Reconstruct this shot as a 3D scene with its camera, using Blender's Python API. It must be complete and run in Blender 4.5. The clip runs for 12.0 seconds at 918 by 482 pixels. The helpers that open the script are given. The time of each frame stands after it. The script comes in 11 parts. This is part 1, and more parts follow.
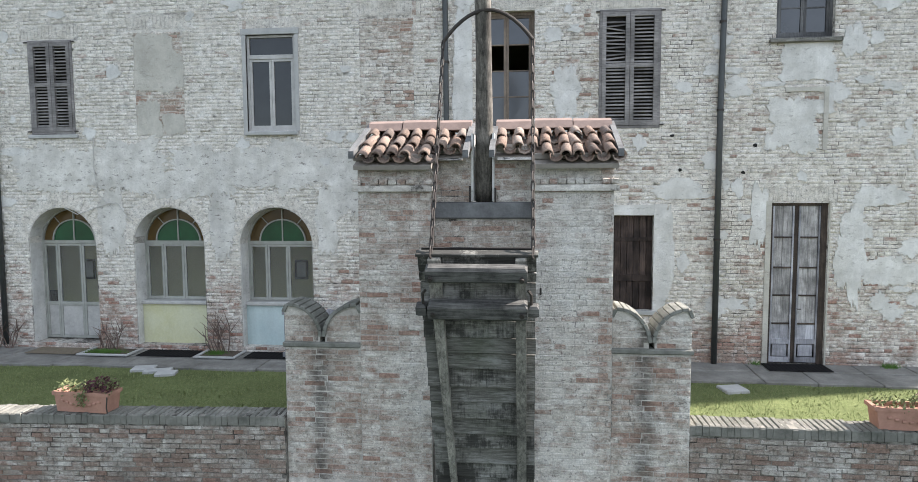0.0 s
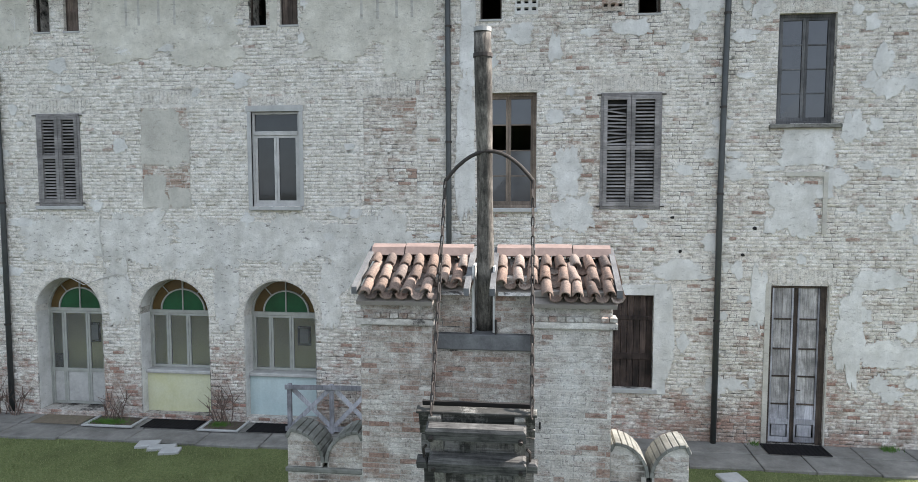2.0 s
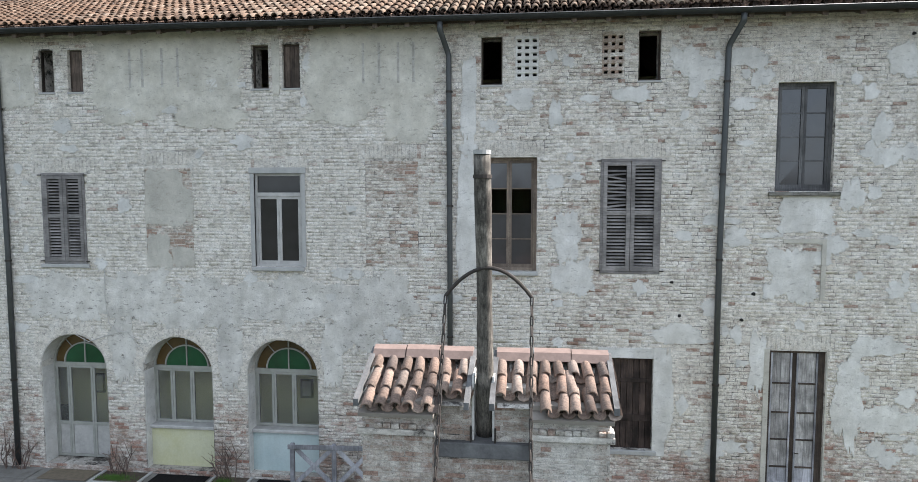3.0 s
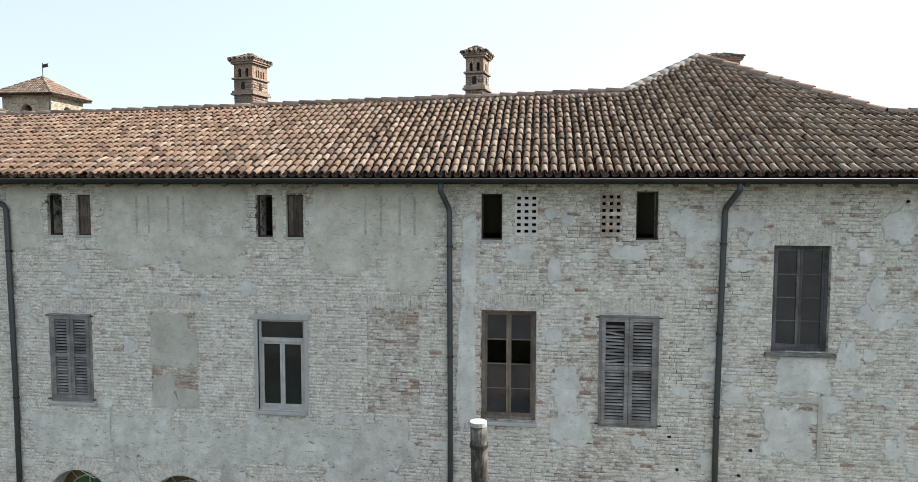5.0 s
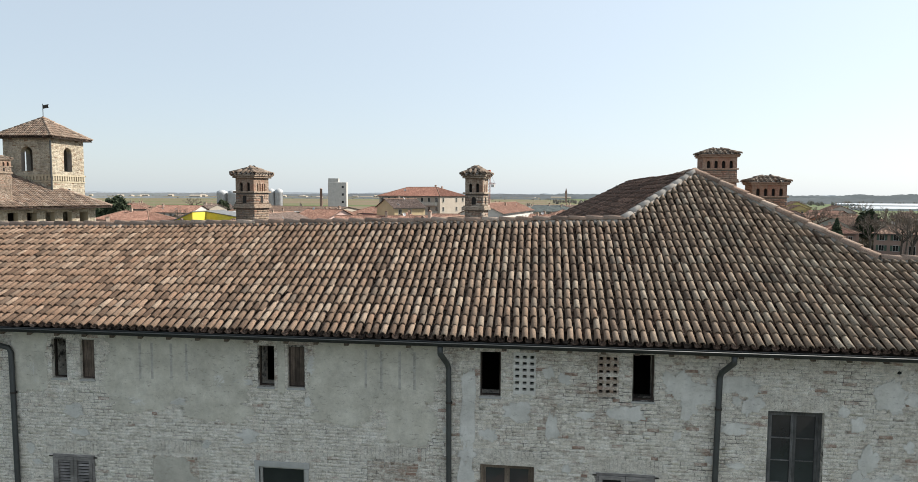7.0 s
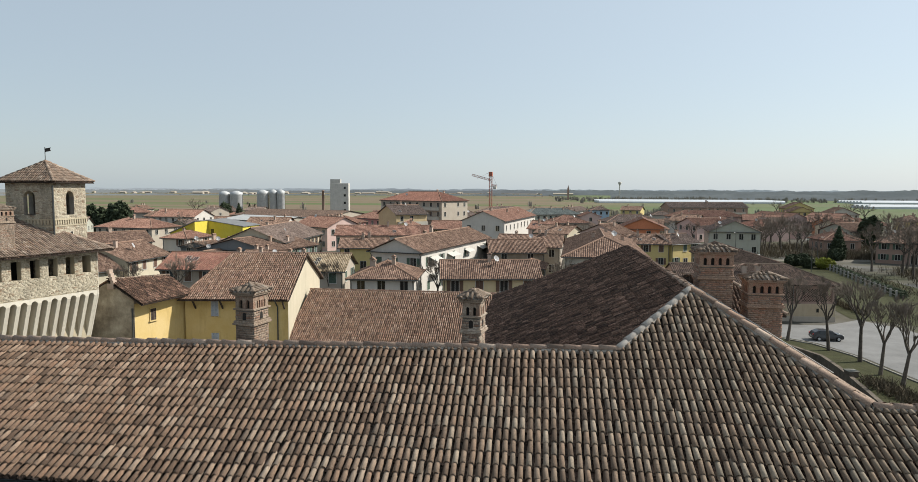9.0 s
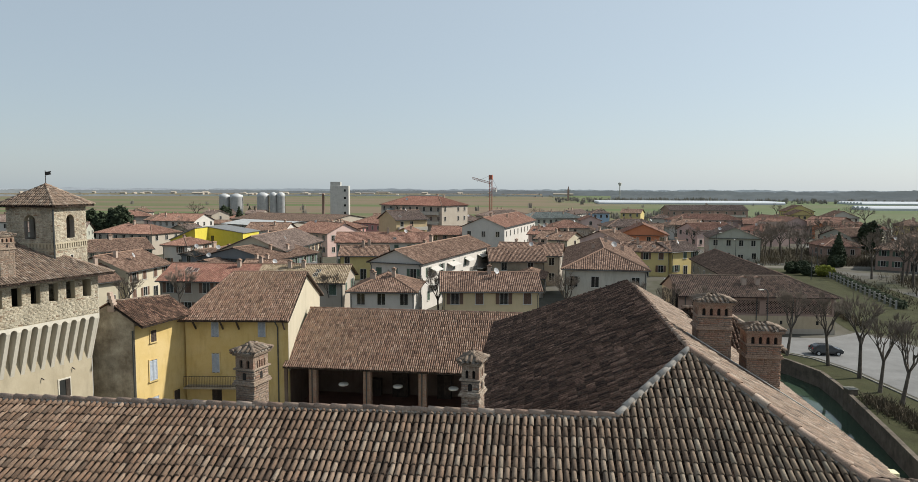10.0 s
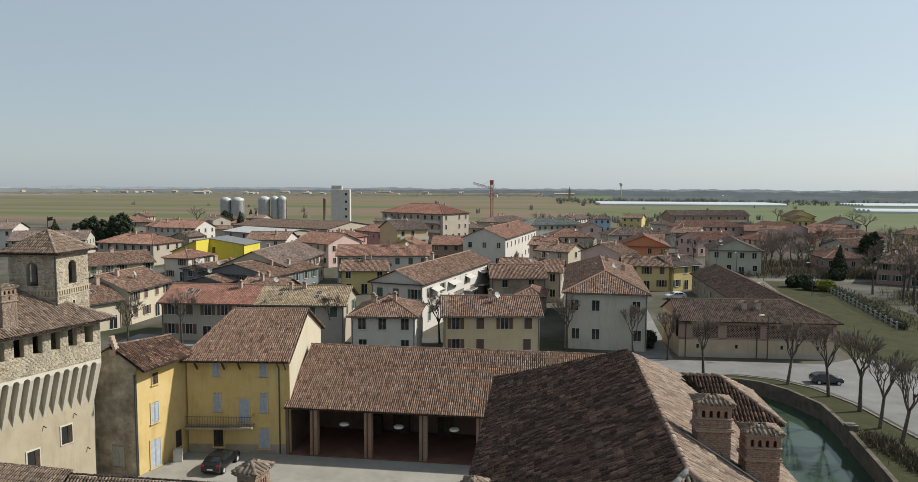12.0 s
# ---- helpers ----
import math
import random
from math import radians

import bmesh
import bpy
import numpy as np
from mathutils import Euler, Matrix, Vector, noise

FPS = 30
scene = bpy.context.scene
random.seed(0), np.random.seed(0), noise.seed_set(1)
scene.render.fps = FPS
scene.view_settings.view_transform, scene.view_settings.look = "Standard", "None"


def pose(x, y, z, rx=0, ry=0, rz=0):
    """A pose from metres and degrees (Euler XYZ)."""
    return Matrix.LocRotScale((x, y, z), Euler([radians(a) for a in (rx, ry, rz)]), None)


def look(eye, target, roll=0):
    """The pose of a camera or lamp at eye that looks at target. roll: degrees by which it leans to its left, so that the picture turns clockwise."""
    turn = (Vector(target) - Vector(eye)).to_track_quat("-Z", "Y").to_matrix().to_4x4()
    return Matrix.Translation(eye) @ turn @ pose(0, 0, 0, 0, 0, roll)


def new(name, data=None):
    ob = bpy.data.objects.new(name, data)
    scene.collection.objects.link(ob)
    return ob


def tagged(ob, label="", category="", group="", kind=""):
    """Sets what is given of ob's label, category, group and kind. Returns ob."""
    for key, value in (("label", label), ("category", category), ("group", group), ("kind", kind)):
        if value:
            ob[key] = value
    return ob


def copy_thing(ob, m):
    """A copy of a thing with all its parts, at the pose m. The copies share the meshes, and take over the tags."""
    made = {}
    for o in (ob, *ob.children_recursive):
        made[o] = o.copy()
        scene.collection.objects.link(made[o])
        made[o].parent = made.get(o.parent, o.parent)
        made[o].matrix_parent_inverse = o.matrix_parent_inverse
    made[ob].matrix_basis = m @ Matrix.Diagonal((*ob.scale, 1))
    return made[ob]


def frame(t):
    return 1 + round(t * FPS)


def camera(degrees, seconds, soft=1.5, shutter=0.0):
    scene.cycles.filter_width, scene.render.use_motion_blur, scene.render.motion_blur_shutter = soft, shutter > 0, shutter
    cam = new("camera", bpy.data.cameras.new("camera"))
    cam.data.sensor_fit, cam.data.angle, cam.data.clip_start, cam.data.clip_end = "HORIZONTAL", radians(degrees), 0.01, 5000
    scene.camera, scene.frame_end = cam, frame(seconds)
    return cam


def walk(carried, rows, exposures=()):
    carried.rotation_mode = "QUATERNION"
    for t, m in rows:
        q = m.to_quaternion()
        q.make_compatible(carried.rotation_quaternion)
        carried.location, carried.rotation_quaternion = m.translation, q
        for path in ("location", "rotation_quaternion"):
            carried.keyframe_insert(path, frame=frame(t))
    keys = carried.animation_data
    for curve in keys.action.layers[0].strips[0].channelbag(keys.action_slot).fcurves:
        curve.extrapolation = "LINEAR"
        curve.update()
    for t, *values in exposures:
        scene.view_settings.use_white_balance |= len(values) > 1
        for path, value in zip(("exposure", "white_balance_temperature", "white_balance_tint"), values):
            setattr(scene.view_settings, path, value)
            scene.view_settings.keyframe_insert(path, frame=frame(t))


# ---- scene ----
cam = camera(69.5, 12.0, 0.75)
PATH = [
    (0, (-0.036, 0.08, 3.611), (-0.252, 2.061, 3.448), -0.3),
    (0.5, (-0.022, 0.088, 3.877), (-0.241, 2.069, 3.71), -0.2),
    (1, (0.002, 0.091, 4.141), (-0.222, 2.073, 3.988), -0.2),
    (1.5, (-0.008, 0.08, 4.511), (-0.232, 2.062, 4.366), -0.1),
    (2, (-0.011, 0.07, 5.04), (-0.236, 2.052, 4.891), -0.0),
    (2.5, (0.011, 0.074, 5.629), (-0.219, 2.055, 5.478), -0.0),
    (3, (0.016, 0.062, 6.342), (-0.216, 2.043, 6.183), 0.0),
    (5, (0.088, 0.086, 9.188), (-0.157, 2.067, 9.052), 0.1),
    (5.5, (0.037, 0.071, 10.022), (-0.202, 2.051, 9.881), 0.2),
    (6, (0.049, 0.084, 10.782), (-0.19, 2.065, 10.642), 0.2),
    (6.5, (0.053, 0.095, 11.577), (-0.187, 2.075, 11.436), 0.2),
    (7, (0.062, 0.109, 12.354), (-0.179, 2.089, 12.211), 0.3),
    (7.5, (0.063, 0.131, 13.181), (-0.18, 2.111, 13.033), 0.3),
    (9.5, (0.185, 0.241, 16.569), (-0.063, 2.22, 16.411), 0.2),
    (10, (0.177, 0.277, 17.408), (-0.071, 2.256, 17.25), 0.2),
    (10.5, (0.171, 0.299, 18.255), (-0.077, 2.277, 18.097), 0.2),
    (11, (0.167, 0.349, 19.154), (-0.082, 2.327, 18.994), 0.2),
    (11.5, (0.161, 0.416, 20.019), (-0.089, 2.393, 19.856), 0.3),
    (12, (0.145, 0.467, 20.859), (-0.106, 2.445, 20.696), 0.3),
]
walk(cam, [(t, look(eye, target, roll)) for t, eye, target, roll in PATH],
     [(0, 1.82, 6500, 15), (3, 1.64, 6430, 15), (5, 1.34, 6650, 12), (7.5, 0.80, 6750, 10), (9.5, 0.49, 6660, 8), (12, 0.33, 6660, 8)])

# ---- world, sun ----
SUN = Vector((1.0, 0.30, 0.88)).normalized()
world = bpy.data.worlds.new("world")
scene.world = world
world.use_nodes = True
wn = world.node_tree
sky = wn.nodes.new("ShaderNodeTexSky")
sky.sky_type = "NISHITA"
sky.sun_disc = False
sky.sun_elevation = math.asin(SUN.z)
sky.sun_rotation = math.atan2(SUN.x, SUN.y)
sky.air_density, sky.dust_density, sky.ozone_density = 1.0, 1.0, 1.0
wn.nodes["Background"].inputs["Strength"].default_value = 0.147
# thin high cloud: most of the sky is an even pale grey
veil = wn.nodes.new("ShaderNodeMix")
veil.data_type = "RGBA"
veil.inputs[0].default_value = 0.82
# paler towards the sun in the east, greyer in the west
tc = wn.nodes.new("ShaderNodeTexCoord")
sx = wn.nodes.new("ShaderNodeSeparateXYZ")
wn.links.new(tc.outputs["Generated"], sx.inputs[0])
mr = wn.nodes.new("ShaderNodeMapRange")
mr.inputs["From Min"].default_value = -1.0
wn.links.new(sx.outputs["X"], mr.inputs["Value"])
haze = wn.nodes.new("ShaderNodeMix")
haze.data_type = "RGBA"
haze.inputs[6].default_value = (1.74, 2.07, 2.40, 1)
haze.inputs[7].default_value = (3.16, 3.66, 4.16, 1)
wn.links.new(mr.outputs["Result"], haze.inputs[0])
wn.links.new(haze.outputs[2], veil.inputs[7])
wn.links.new(sky.outputs["Color"], veil.inputs[6])
wn.links.new(veil.outputs[2], wn.nodes["Background"].inputs["Color"])
sun_data = bpy.data.lights.new("sun", "SUN")
sun_data.energy, sun_data.angle, sun_data.color = 4.4, radians(1.5), (1.0, 0.96, 0.90)
sun_lamp = new("sun", sun_data)
sun_lamp.matrix_world = look(SUN * 60, (0, 0, 0))


# ---- materials ----
class Nodes:
    """A short way to write node trees."""

    def __init__(self, name, rough=0.85, metal=0.0, spec=0.3):
        self.mat = bpy.data.materials.new(name)
        self.mat.use_nodes = True
        self.t = self.mat.node_tree
        self.b = self.t.nodes["Principled BSDF"]
        self.b.inputs["Roughness"].default_value = rough
        self.b.inputs["Metallic"].default_value = metal
        self.b.inputs["Specular IOR Level"].default_value = spec
        self.pos = self.node("ShaderNodeNewGeometry")

    def node(self, kind, **values):
        n = self.t.nodes.new(kind)
        for k, v in values.items():
            n.inputs[k.replace("_", " ")].default_value = v
        return n

    def link(self, a, b):
        self.t.links.new(a, b)

    def noise(self, scale, detail=4.0, rough=0.55, vec=None, stretch=None):
        n = self.node("ShaderNodeTexNoise", Scale=scale, Detail=detail, Roughness=rough)
        src = vec or self.pos.outputs["Position"]
        if stretch:
            m = self.node("ShaderNodeMapping")
            m.inputs["Scale"].default_value = stretch
            self.link(src, m.inputs["Vector"])
            src = m.outputs["Vector"]
        self.link(src, n.inputs["Vector"])
        return n.outputs["Fac"]

    def ramp(self, fac, stops, smooth=False):
        r = self.t.nodes.new("ShaderNodeValToRGB")
        el = r.color_ramp.elements
        while len(el) < len(stops):
            el.new(0.5)
        for e, (p, c) in zip(el, stops):
            e.position = p
            e.color = (*c, 1) if isinstance(c, tuple) else (c, c, c, 1)
        if smooth:
            r.color_ramp.interpolation = "EASE"
        self.link(fac, r.inputs["Fac"])
        return r.outputs["Color"]

    def mix(self, fac, a, b, mode="MIX"):
        m = self.t.nodes.new("ShaderNodeMix")
        m.data_type, m.blend_type = "RGBA", mode
        for src, slot in ((fac, m.inputs[0]), (a, m.inputs[6]), (b, m.inputs[7])):
            if isinstance(src, (int, float)):
                slot.default_value = src
            elif isinstance(src, tuple):
                slot.default_value = (*src, 1)
            else:
                self.link(src, slot)
        return m.outputs[2]

    def math(self, op, a, b=0.0):
        m = self.t.nodes.new("ShaderNodeMath")
        m.operation = op
        for src, slot in ((a, m.inputs[0]), (b, m.inputs[1])):
            if isinstance(src, (int, float)):
                slot.default_value = src
            else:
                self.link(src, slot)
        return m.outputs[0]

    def rand(self, own):
        """A random value for each piece: its object's, or its island's in a joined mesh."""
        if own:
            return self.node("ShaderNodeObjectInfo").outputs["Random"]
        return self.pos.outputs["Random Per Island"]

    def done(self, color, height=None, bump=0.3, dist=0.02, rough=None):
        if isinstance(color, tuple):
            self.b.inputs["Base Color"].default_value = (*color, 1)
        else:
            self.link(color, self.b.inputs["Base Color"])
        if height is not None:
            bn = self.node("ShaderNodeBump", Strength=bump, Distance=dist)
            self.link(height, bn.inputs["Height"])
            self.link(bn.outputs["Normal"], self.b.inputs["Normal"])
        if rough is not None:
            self.link(rough, self.b.inputs["Roughness"])
        return self.mat


def thick_wash(n):
    """Where later coats of limewash lie thick: over the three arches of the garden front, thinner above them."""
    sp_ = n.node("ShaderNodeSeparateXYZ")
    n.link(n.pos.outputs["Position"], sp_.inputs[0])
    wob = n.math("MULTIPLY", n.math("SUBTRACT", n.noise(1.1, 5, 0.65), 0.5), 0.25)
    up = n.ramp(n.math("ADD", n.math("DIVIDE", sp_.outputs[2], 10.0), wob), [(0.20, 0.0), (0.27, 1.0), (0.45, 1.0), (0.58, 0.5), (0.74, 0.45), (0.84, 0.0)])
    east = n.ramp(n.math("ADD", n.math("DIVIDE", n.math("ADD", sp_.outputs[0], 14.0), 20.0), wob), [(0.48, 1.0), (0.60, 0.0)])
    return n.math("MULTIPLY", up, east)


def limewash(n, wash, low=0.0, band=0.0, side=0.0):
    """Where the limewash is left, over bricks and joints alike, and its fine and coarse grain."""
    grain = n.noise(60, 5, 0.75)
    fine = n.noise(13.0, 6, 0.75, stretch=(0.6, 0.6, 1.25))
    mask = n.math("ADD", n.math("MULTIPLY", n.noise(0.55, 5, 0.6), 0.55), n.math("MULTIPLY", fine, 0.55))
    mask = n.math("ADD", mask, n.math("MULTIPLY", n.math("SUBTRACT", n.noise(3.2, 6, 0.7), 0.5), 0.45))
    if low:
        # damp and splashes have taken the wash off near the ground
        sz = n.node("ShaderNodeSeparateXYZ")
        n.link(n.pos.outputs["Position"], sz.inputs[0])
        mask = n.math("SUBTRACT", mask, n.math("MULTIPLY", n.ramp(n.math("DIVIDE", sz.outputs[2], 10.0), [(0.04, 1.0), (0.25, 0.0)]), low))
    if band:
        mask = n.math("ADD", mask, n.math("MULTIPLY", thick_wash(n), band))
    if side:
        # one pier has kept more of its wash than the other
        ss = n.node("ShaderNodeSeparateXYZ")
        n.link(n.pos.outputs["Position"], ss.inputs[0])
        mask = n.math("ADD", mask, n.math("MULTIPLY", n.ramp(n.math("ADD", ss.outputs[0], n.math("MULTIPLY", n.noise(1.6, 5, 0.7), 0.5)), [(0.15, 0.0), (0.40, 1.0), (0.80, 1.0), (1.0, 0.0)]), side))
    white = n.ramp(n.noise(4.0, 6, 0.7), [(0.3, (0.54, 0.50, 0.43)), (0.5, (0.68, 0.64, 0.57)), (0.7, (0.77, 0.745, 0.685))])
    white = n.mix(0.7, white, n.ramp(fine, [(0.34, 0.58), (0.5, 1.0), (0.66, 1.2)]), "MULTIPLY")
    white = n.mix(0.6, white, n.ramp(grain, [(0.34, 0.62), (0.5, 1.0), (0.66, 1.25)]), "MULTIPLY")
    return mask, white, fine, grain, 0.80 - 0.42 * wash


def brick_material(name, own, wash=0.5, red=0.5, dirt=0.3, dark=1.0, streaks=(), low=0.0, warm=(1, 1, 1), band=0.0, deep=1.0, pits=0.62, vary=0.14, side=0.0):
    """Old brick with worn limewash. wash: how much of it is left; red: how red the bare bricks are; low: how far the wash is lost near the ground; vary: how much brick differs from brick."""
    n = Nodes(name, 0.93, spec=0.15)
    r = n.rand(own)
    bare = n.ramp(r, [(0.0, (0.36 + 0.05 * red, 0.225, 0.17)), (0.05 + 0.3 * red, (0.39, 0.30, 0.245)), (0.58, (0.43, 0.375, 0.32)), (0.80, (0.38, 0.305, 0.25)), (0.93, (0.36 + 0.05 * red, 0.22, 0.17)), (1.0, (0.45, 0.41, 0.36))])
    bare = n.mix(0.45, bare, n.ramp(n.noise(2.6, 6, 0.7), [(0.32, (0.35, 0.255, 0.205)), (0.5, (0.42, 0.37, 0.315)), (0.68, (0.47, 0.43, 0.38))]))
    bare = n.mix(1.0, bare, (deep, deep * 0.96, deep * 0.92), "MULTIPLY")
    if low:
        sb = n.node("ShaderNodeSeparateXYZ")
        n.link(n.pos.outputs["Position"], sb.inputs[0])
        foot = n.math("MULTIPLY", n.ramp(n.math("DIVIDE", sb.outputs[2], 10.0), [(0.10, 0.6), (0.27, 0.0)]), n.ramp(n.noise(1.7, 5, 0.6), [(0.38, 0.0), (0.55, 1.0)]))
        bare = n.mix(foot, bare, n.ramp(r, [(0.0, (0.42, 0.22, 0.165)), (0.6, (0.40, 0.265, 0.21)), (1.0, (0.46, 0.31, 0.24))]))
    mask, white, fine, grain, lo = limewash(n, wash, low, band, side)
    bare = n.mix(0.7, bare, n.ramp(grain, [(0.3, 0.5), (0.7, 1.3)]), "MULTIPLY")
    bare = n.mix(0.6, bare, n.ramp(n.noise(24, 5, 0.75), [(0.34, 0.55), (0.66, 1.3)]), "MULTIPLY")
    mask = n.math("ADD", mask, n.math("MULTIPLY", n.math("SUBTRACT", r, 0.5), vary))
    # single bricks that have shed their wash
    mask = n.math("SUBTRACT", mask, n.ramp(r, [(0.035, 0.12), (0.045, 0.0)]))
    mask = n.ramp(mask, [(lo - 0.06, 0.0), (lo + 0.14, 1.0)])
    col = n.mix(n.math("MULTIPLY", mask, 0.93), bare, white)
    # chips and pits with dirt in them
    pit = n.ramp(n.noise(21, 5, 0.8), [(0.555, 0.0), (0.62, 1.0)])
    col = n.mix(n.math("MULTIPLY", pit, pits), col, (0.12, 0.105, 0.09))
    stain = n.ramp(n.noise(1.3, 6, 0.7, stretch=(1, 1, 0.35)), [(0.48, 0.0), (0.72, 1.0)])
    col = n.mix(n.math("MULTIPLY", stain, dirt), col, (0.13, 0.125, 0.11))
    if streaks:
        # dark run-off streaks below the clefts of the merlons
        sp_ = n.node("ShaderNodeSeparateXYZ")
        n.link(n.pos.outputs["Position"], sp_.inputs[0])
        wob = n.math("MULTIPLY", n.math("SUBTRACT", n.noise(2.5, 4), 0.5), 0.25)
        for x_ in streaks:
            off = n.math("ABSOLUTE", n.math("ADD", n.math("SUBTRACT", sp_.outputs[0], x_), wob))
            f_ = n.math("MULTIPLY", n.ramp(off, [(0.03, 1.0), (0.16, 0.0)]), n.ramp(n.noise(5.0, 5, 0.7), [(0.3, 0.35), (0.6, 0.95)]))
            col = n.mix(n.math("MULTIPLY", f_, 0.8), col, (0.055, 0.052, 0.045))
    col = n.mix(1.0, col, tuple(dark * k_ for k_ in warm), "MULTIPLY")
    h = n.math("ADD", grain, n.math("MULTIPLY", fine, 1.2))
    return n.done(col, h, 1.0, 0.022)


def joint_material(name, wash, tone=1.0, band=0.0, low=0.0, gaps=0.42, lime=(0.43, 0.395, 0.345), cover=0.04, side=0.0):
    """Lime mortar under the same coat of wash as its bricks, washed out here and there into dark gaps. gaps: how much is washed out; cover: how much sooner it shows than the bricks."""
    n = Nodes(name, 0.95, spec=0.1)
    mask, white, fine, grain, lo = limewash(n, wash, low, band, side)
    lime_ = n.mix(0.6, lime, n.ramp(n.noise(24, 5, 0.75), [(0.34, 0.6), (0.66, 1.25)]), "MULTIPLY")
    f = n.math("ADD", n.math("MULTIPLY", n.noise(0.9, 5, 0.6), 0.45), n.math("MULTIPLY", n.noise(7.0, 6, 0.75), 0.55))
    open_ = n.ramp(f, [(gaps, 1.0), (gaps + 0.07, 0.0)])
    if band:
        open_ = n.math("MULTIPLY", open_, n.math("SUBTRACT", 1.0, n.math("MULTIPLY", thick_wash(n), 0.85)))
    cov = n.math("MULTIPLY", n.ramp(mask, [(lo + cover - 0.06, 0.0), (lo + cover + 0.14, 1.0)]), 0.9)
    col = n.mix(cov, lime_, white)
    col = n.mix(n.math("MULTIPLY", open_, 0.9), col, (0.05, 0.045, 0.04))
    return n.done(n.mix(1.0, col, (tone, tone, tone), "MULTIPLY"), grain, 0.8, 0.012)


def wall_material(name, base, alt, scale=0.8, bump=0.35, dirt=0.3, rough=0.92, chips=0.0):
    n = Nodes(name, rough, spec=0.2)
    col = n.mix(n.ramp(n.noise(scale, 6, 0.65), [(0.35, 0.0), (0.68, 1.0)]), base, alt)
    grain = n.noise(28, 6, 0.7)
    col = n.mix(0.35, col, n.ramp(grain, [(0.3, 0.62), (0.72, 1.0)]), "MULTIPLY")
    stain = n.ramp(n.noise(0.9, 6, 0.72, stretch=(1.6, 1.6, 0.3)), [(0.5, 0.0), (0.8, 1.0)])
    col = n.mix(n.math("MULTIPLY", stain, dirt), col, tuple(0.4 * c for c in base))
    if chips:
        chip = n.ramp(n.noise(11, 6, 0.8, stretch=(0.6, 0.6, 1.5)), [(0.57, 0.0), (0.64, 1.0)])
        col = n.mix(n.math("MULTIPLY", chip, chips), col, (0.17, 0.155, 0.135))
        blot = n.ramp(n.noise(2.2, 6, 0.7), [(0.36, 0.84), (0.6, 1.06)])
        col = n.mix(0.9, col, blot, "MULTIPLY")
    return n.done(col, grain, bump, 0.02)


def tile_material(name, own, dark=0.0, moss=0.35, tint=(1.05, 0.97, 0.90), graded=False):
    """Weathered curved clay tiles, each with its own tone."""
    n = Nodes(name, 0.9, spec=0.2)
    r = n.rand(own)
    k = (0.82 if graded else 0.75) - 0.42 * dark
    col = n.ramp(r, [(0.0, (0.17 * k, 0.128 * k, 0.103 * k)), (0.25, (0.33 * k, 0.245 * k, 0.19 * k)), (0.5, (0.38 * k, 0.295 * k, 0.235 * k)),
                     (0.72, (0.375 * k, 0.262 * k, 0.197 * k)), (0.88, (0.54 * k, 0.445 * k, 0.365 * k)), (1.0, (0.22 * k, 0.175 * k, 0.146 * k))])
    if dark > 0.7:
        # shade of turned-away slopes and pan channels put into colour; single tiles stay lighter
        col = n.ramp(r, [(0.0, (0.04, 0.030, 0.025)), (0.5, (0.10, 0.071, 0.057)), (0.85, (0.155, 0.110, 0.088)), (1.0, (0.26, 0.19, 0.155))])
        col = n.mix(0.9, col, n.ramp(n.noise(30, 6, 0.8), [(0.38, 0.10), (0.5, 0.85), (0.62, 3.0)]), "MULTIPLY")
    grain = n.noise(38, 6, 0.72)
    col = n.mix(0.75, col, n.ramp(grain, [(0.30, 0.25), (0.70, 1.25)]), "MULTIPLY")
    lichen = n.ramp(n.noise(5.5, 7, 0.75), [(0.5, 0.0), (0.66, 1.0)])
    col = n.mix(n.math("MULTIPLY", lichen, moss * (0.6 if graded else 1.0)), col, (0.10, 0.095, 0.085))
    pale = n.ramp(n.noise(11.0, 5, 0.7), [(0.62, 0.0), (0.72, 1.0)])
    col = n.mix(n.math("MULTIPLY", pale, 0.55 if graded else 0.35), col, (0.44, 0.415, 0.37))
    soot = n.ramp(n.noise(17.0, 6, 0.75), [(0.55, 0.0), (0.68, 1.0)])
    col = n.mix(n.math("MULTIPLY", soot, 0.42 if graded else 0.55), col, (0.035, 0.030, 0.027))
    col = n.mix(1.0, col, tint, "MULTIPLY")
    if graded:
        # redder tone to the west, grey-green to the east, wavering by noise and tile
        sp_ = n.node("ShaderNodeSeparateXYZ")
        n.link(n.pos.outputs["Position"], sp_.inputs[0])
        wob = n.math("MULTIPLY", n.math("SUBTRACT", n.noise(0.45, 5, 0.6), 0.5), 0.9)
        f = n.math("ADD", n.math("ADD", n.math("DIVIDE", n.math("ADD", sp_.outputs[0], 9.0), 16.0), wob), n.math("MULTIPLY", n.math("SUBTRACT", r, 0.5), 0.25))
        col = n.mix(1.0, col, n.ramp(f, [(0.0, (0.82, 0.78, 0.745)), (0.45, (0.86, 0.885, 0.88)), (1.0, (0.76, 0.84, 0.84))]), "MULTIPLY")
    return n.done(col, grain, 0.45, 0.01)


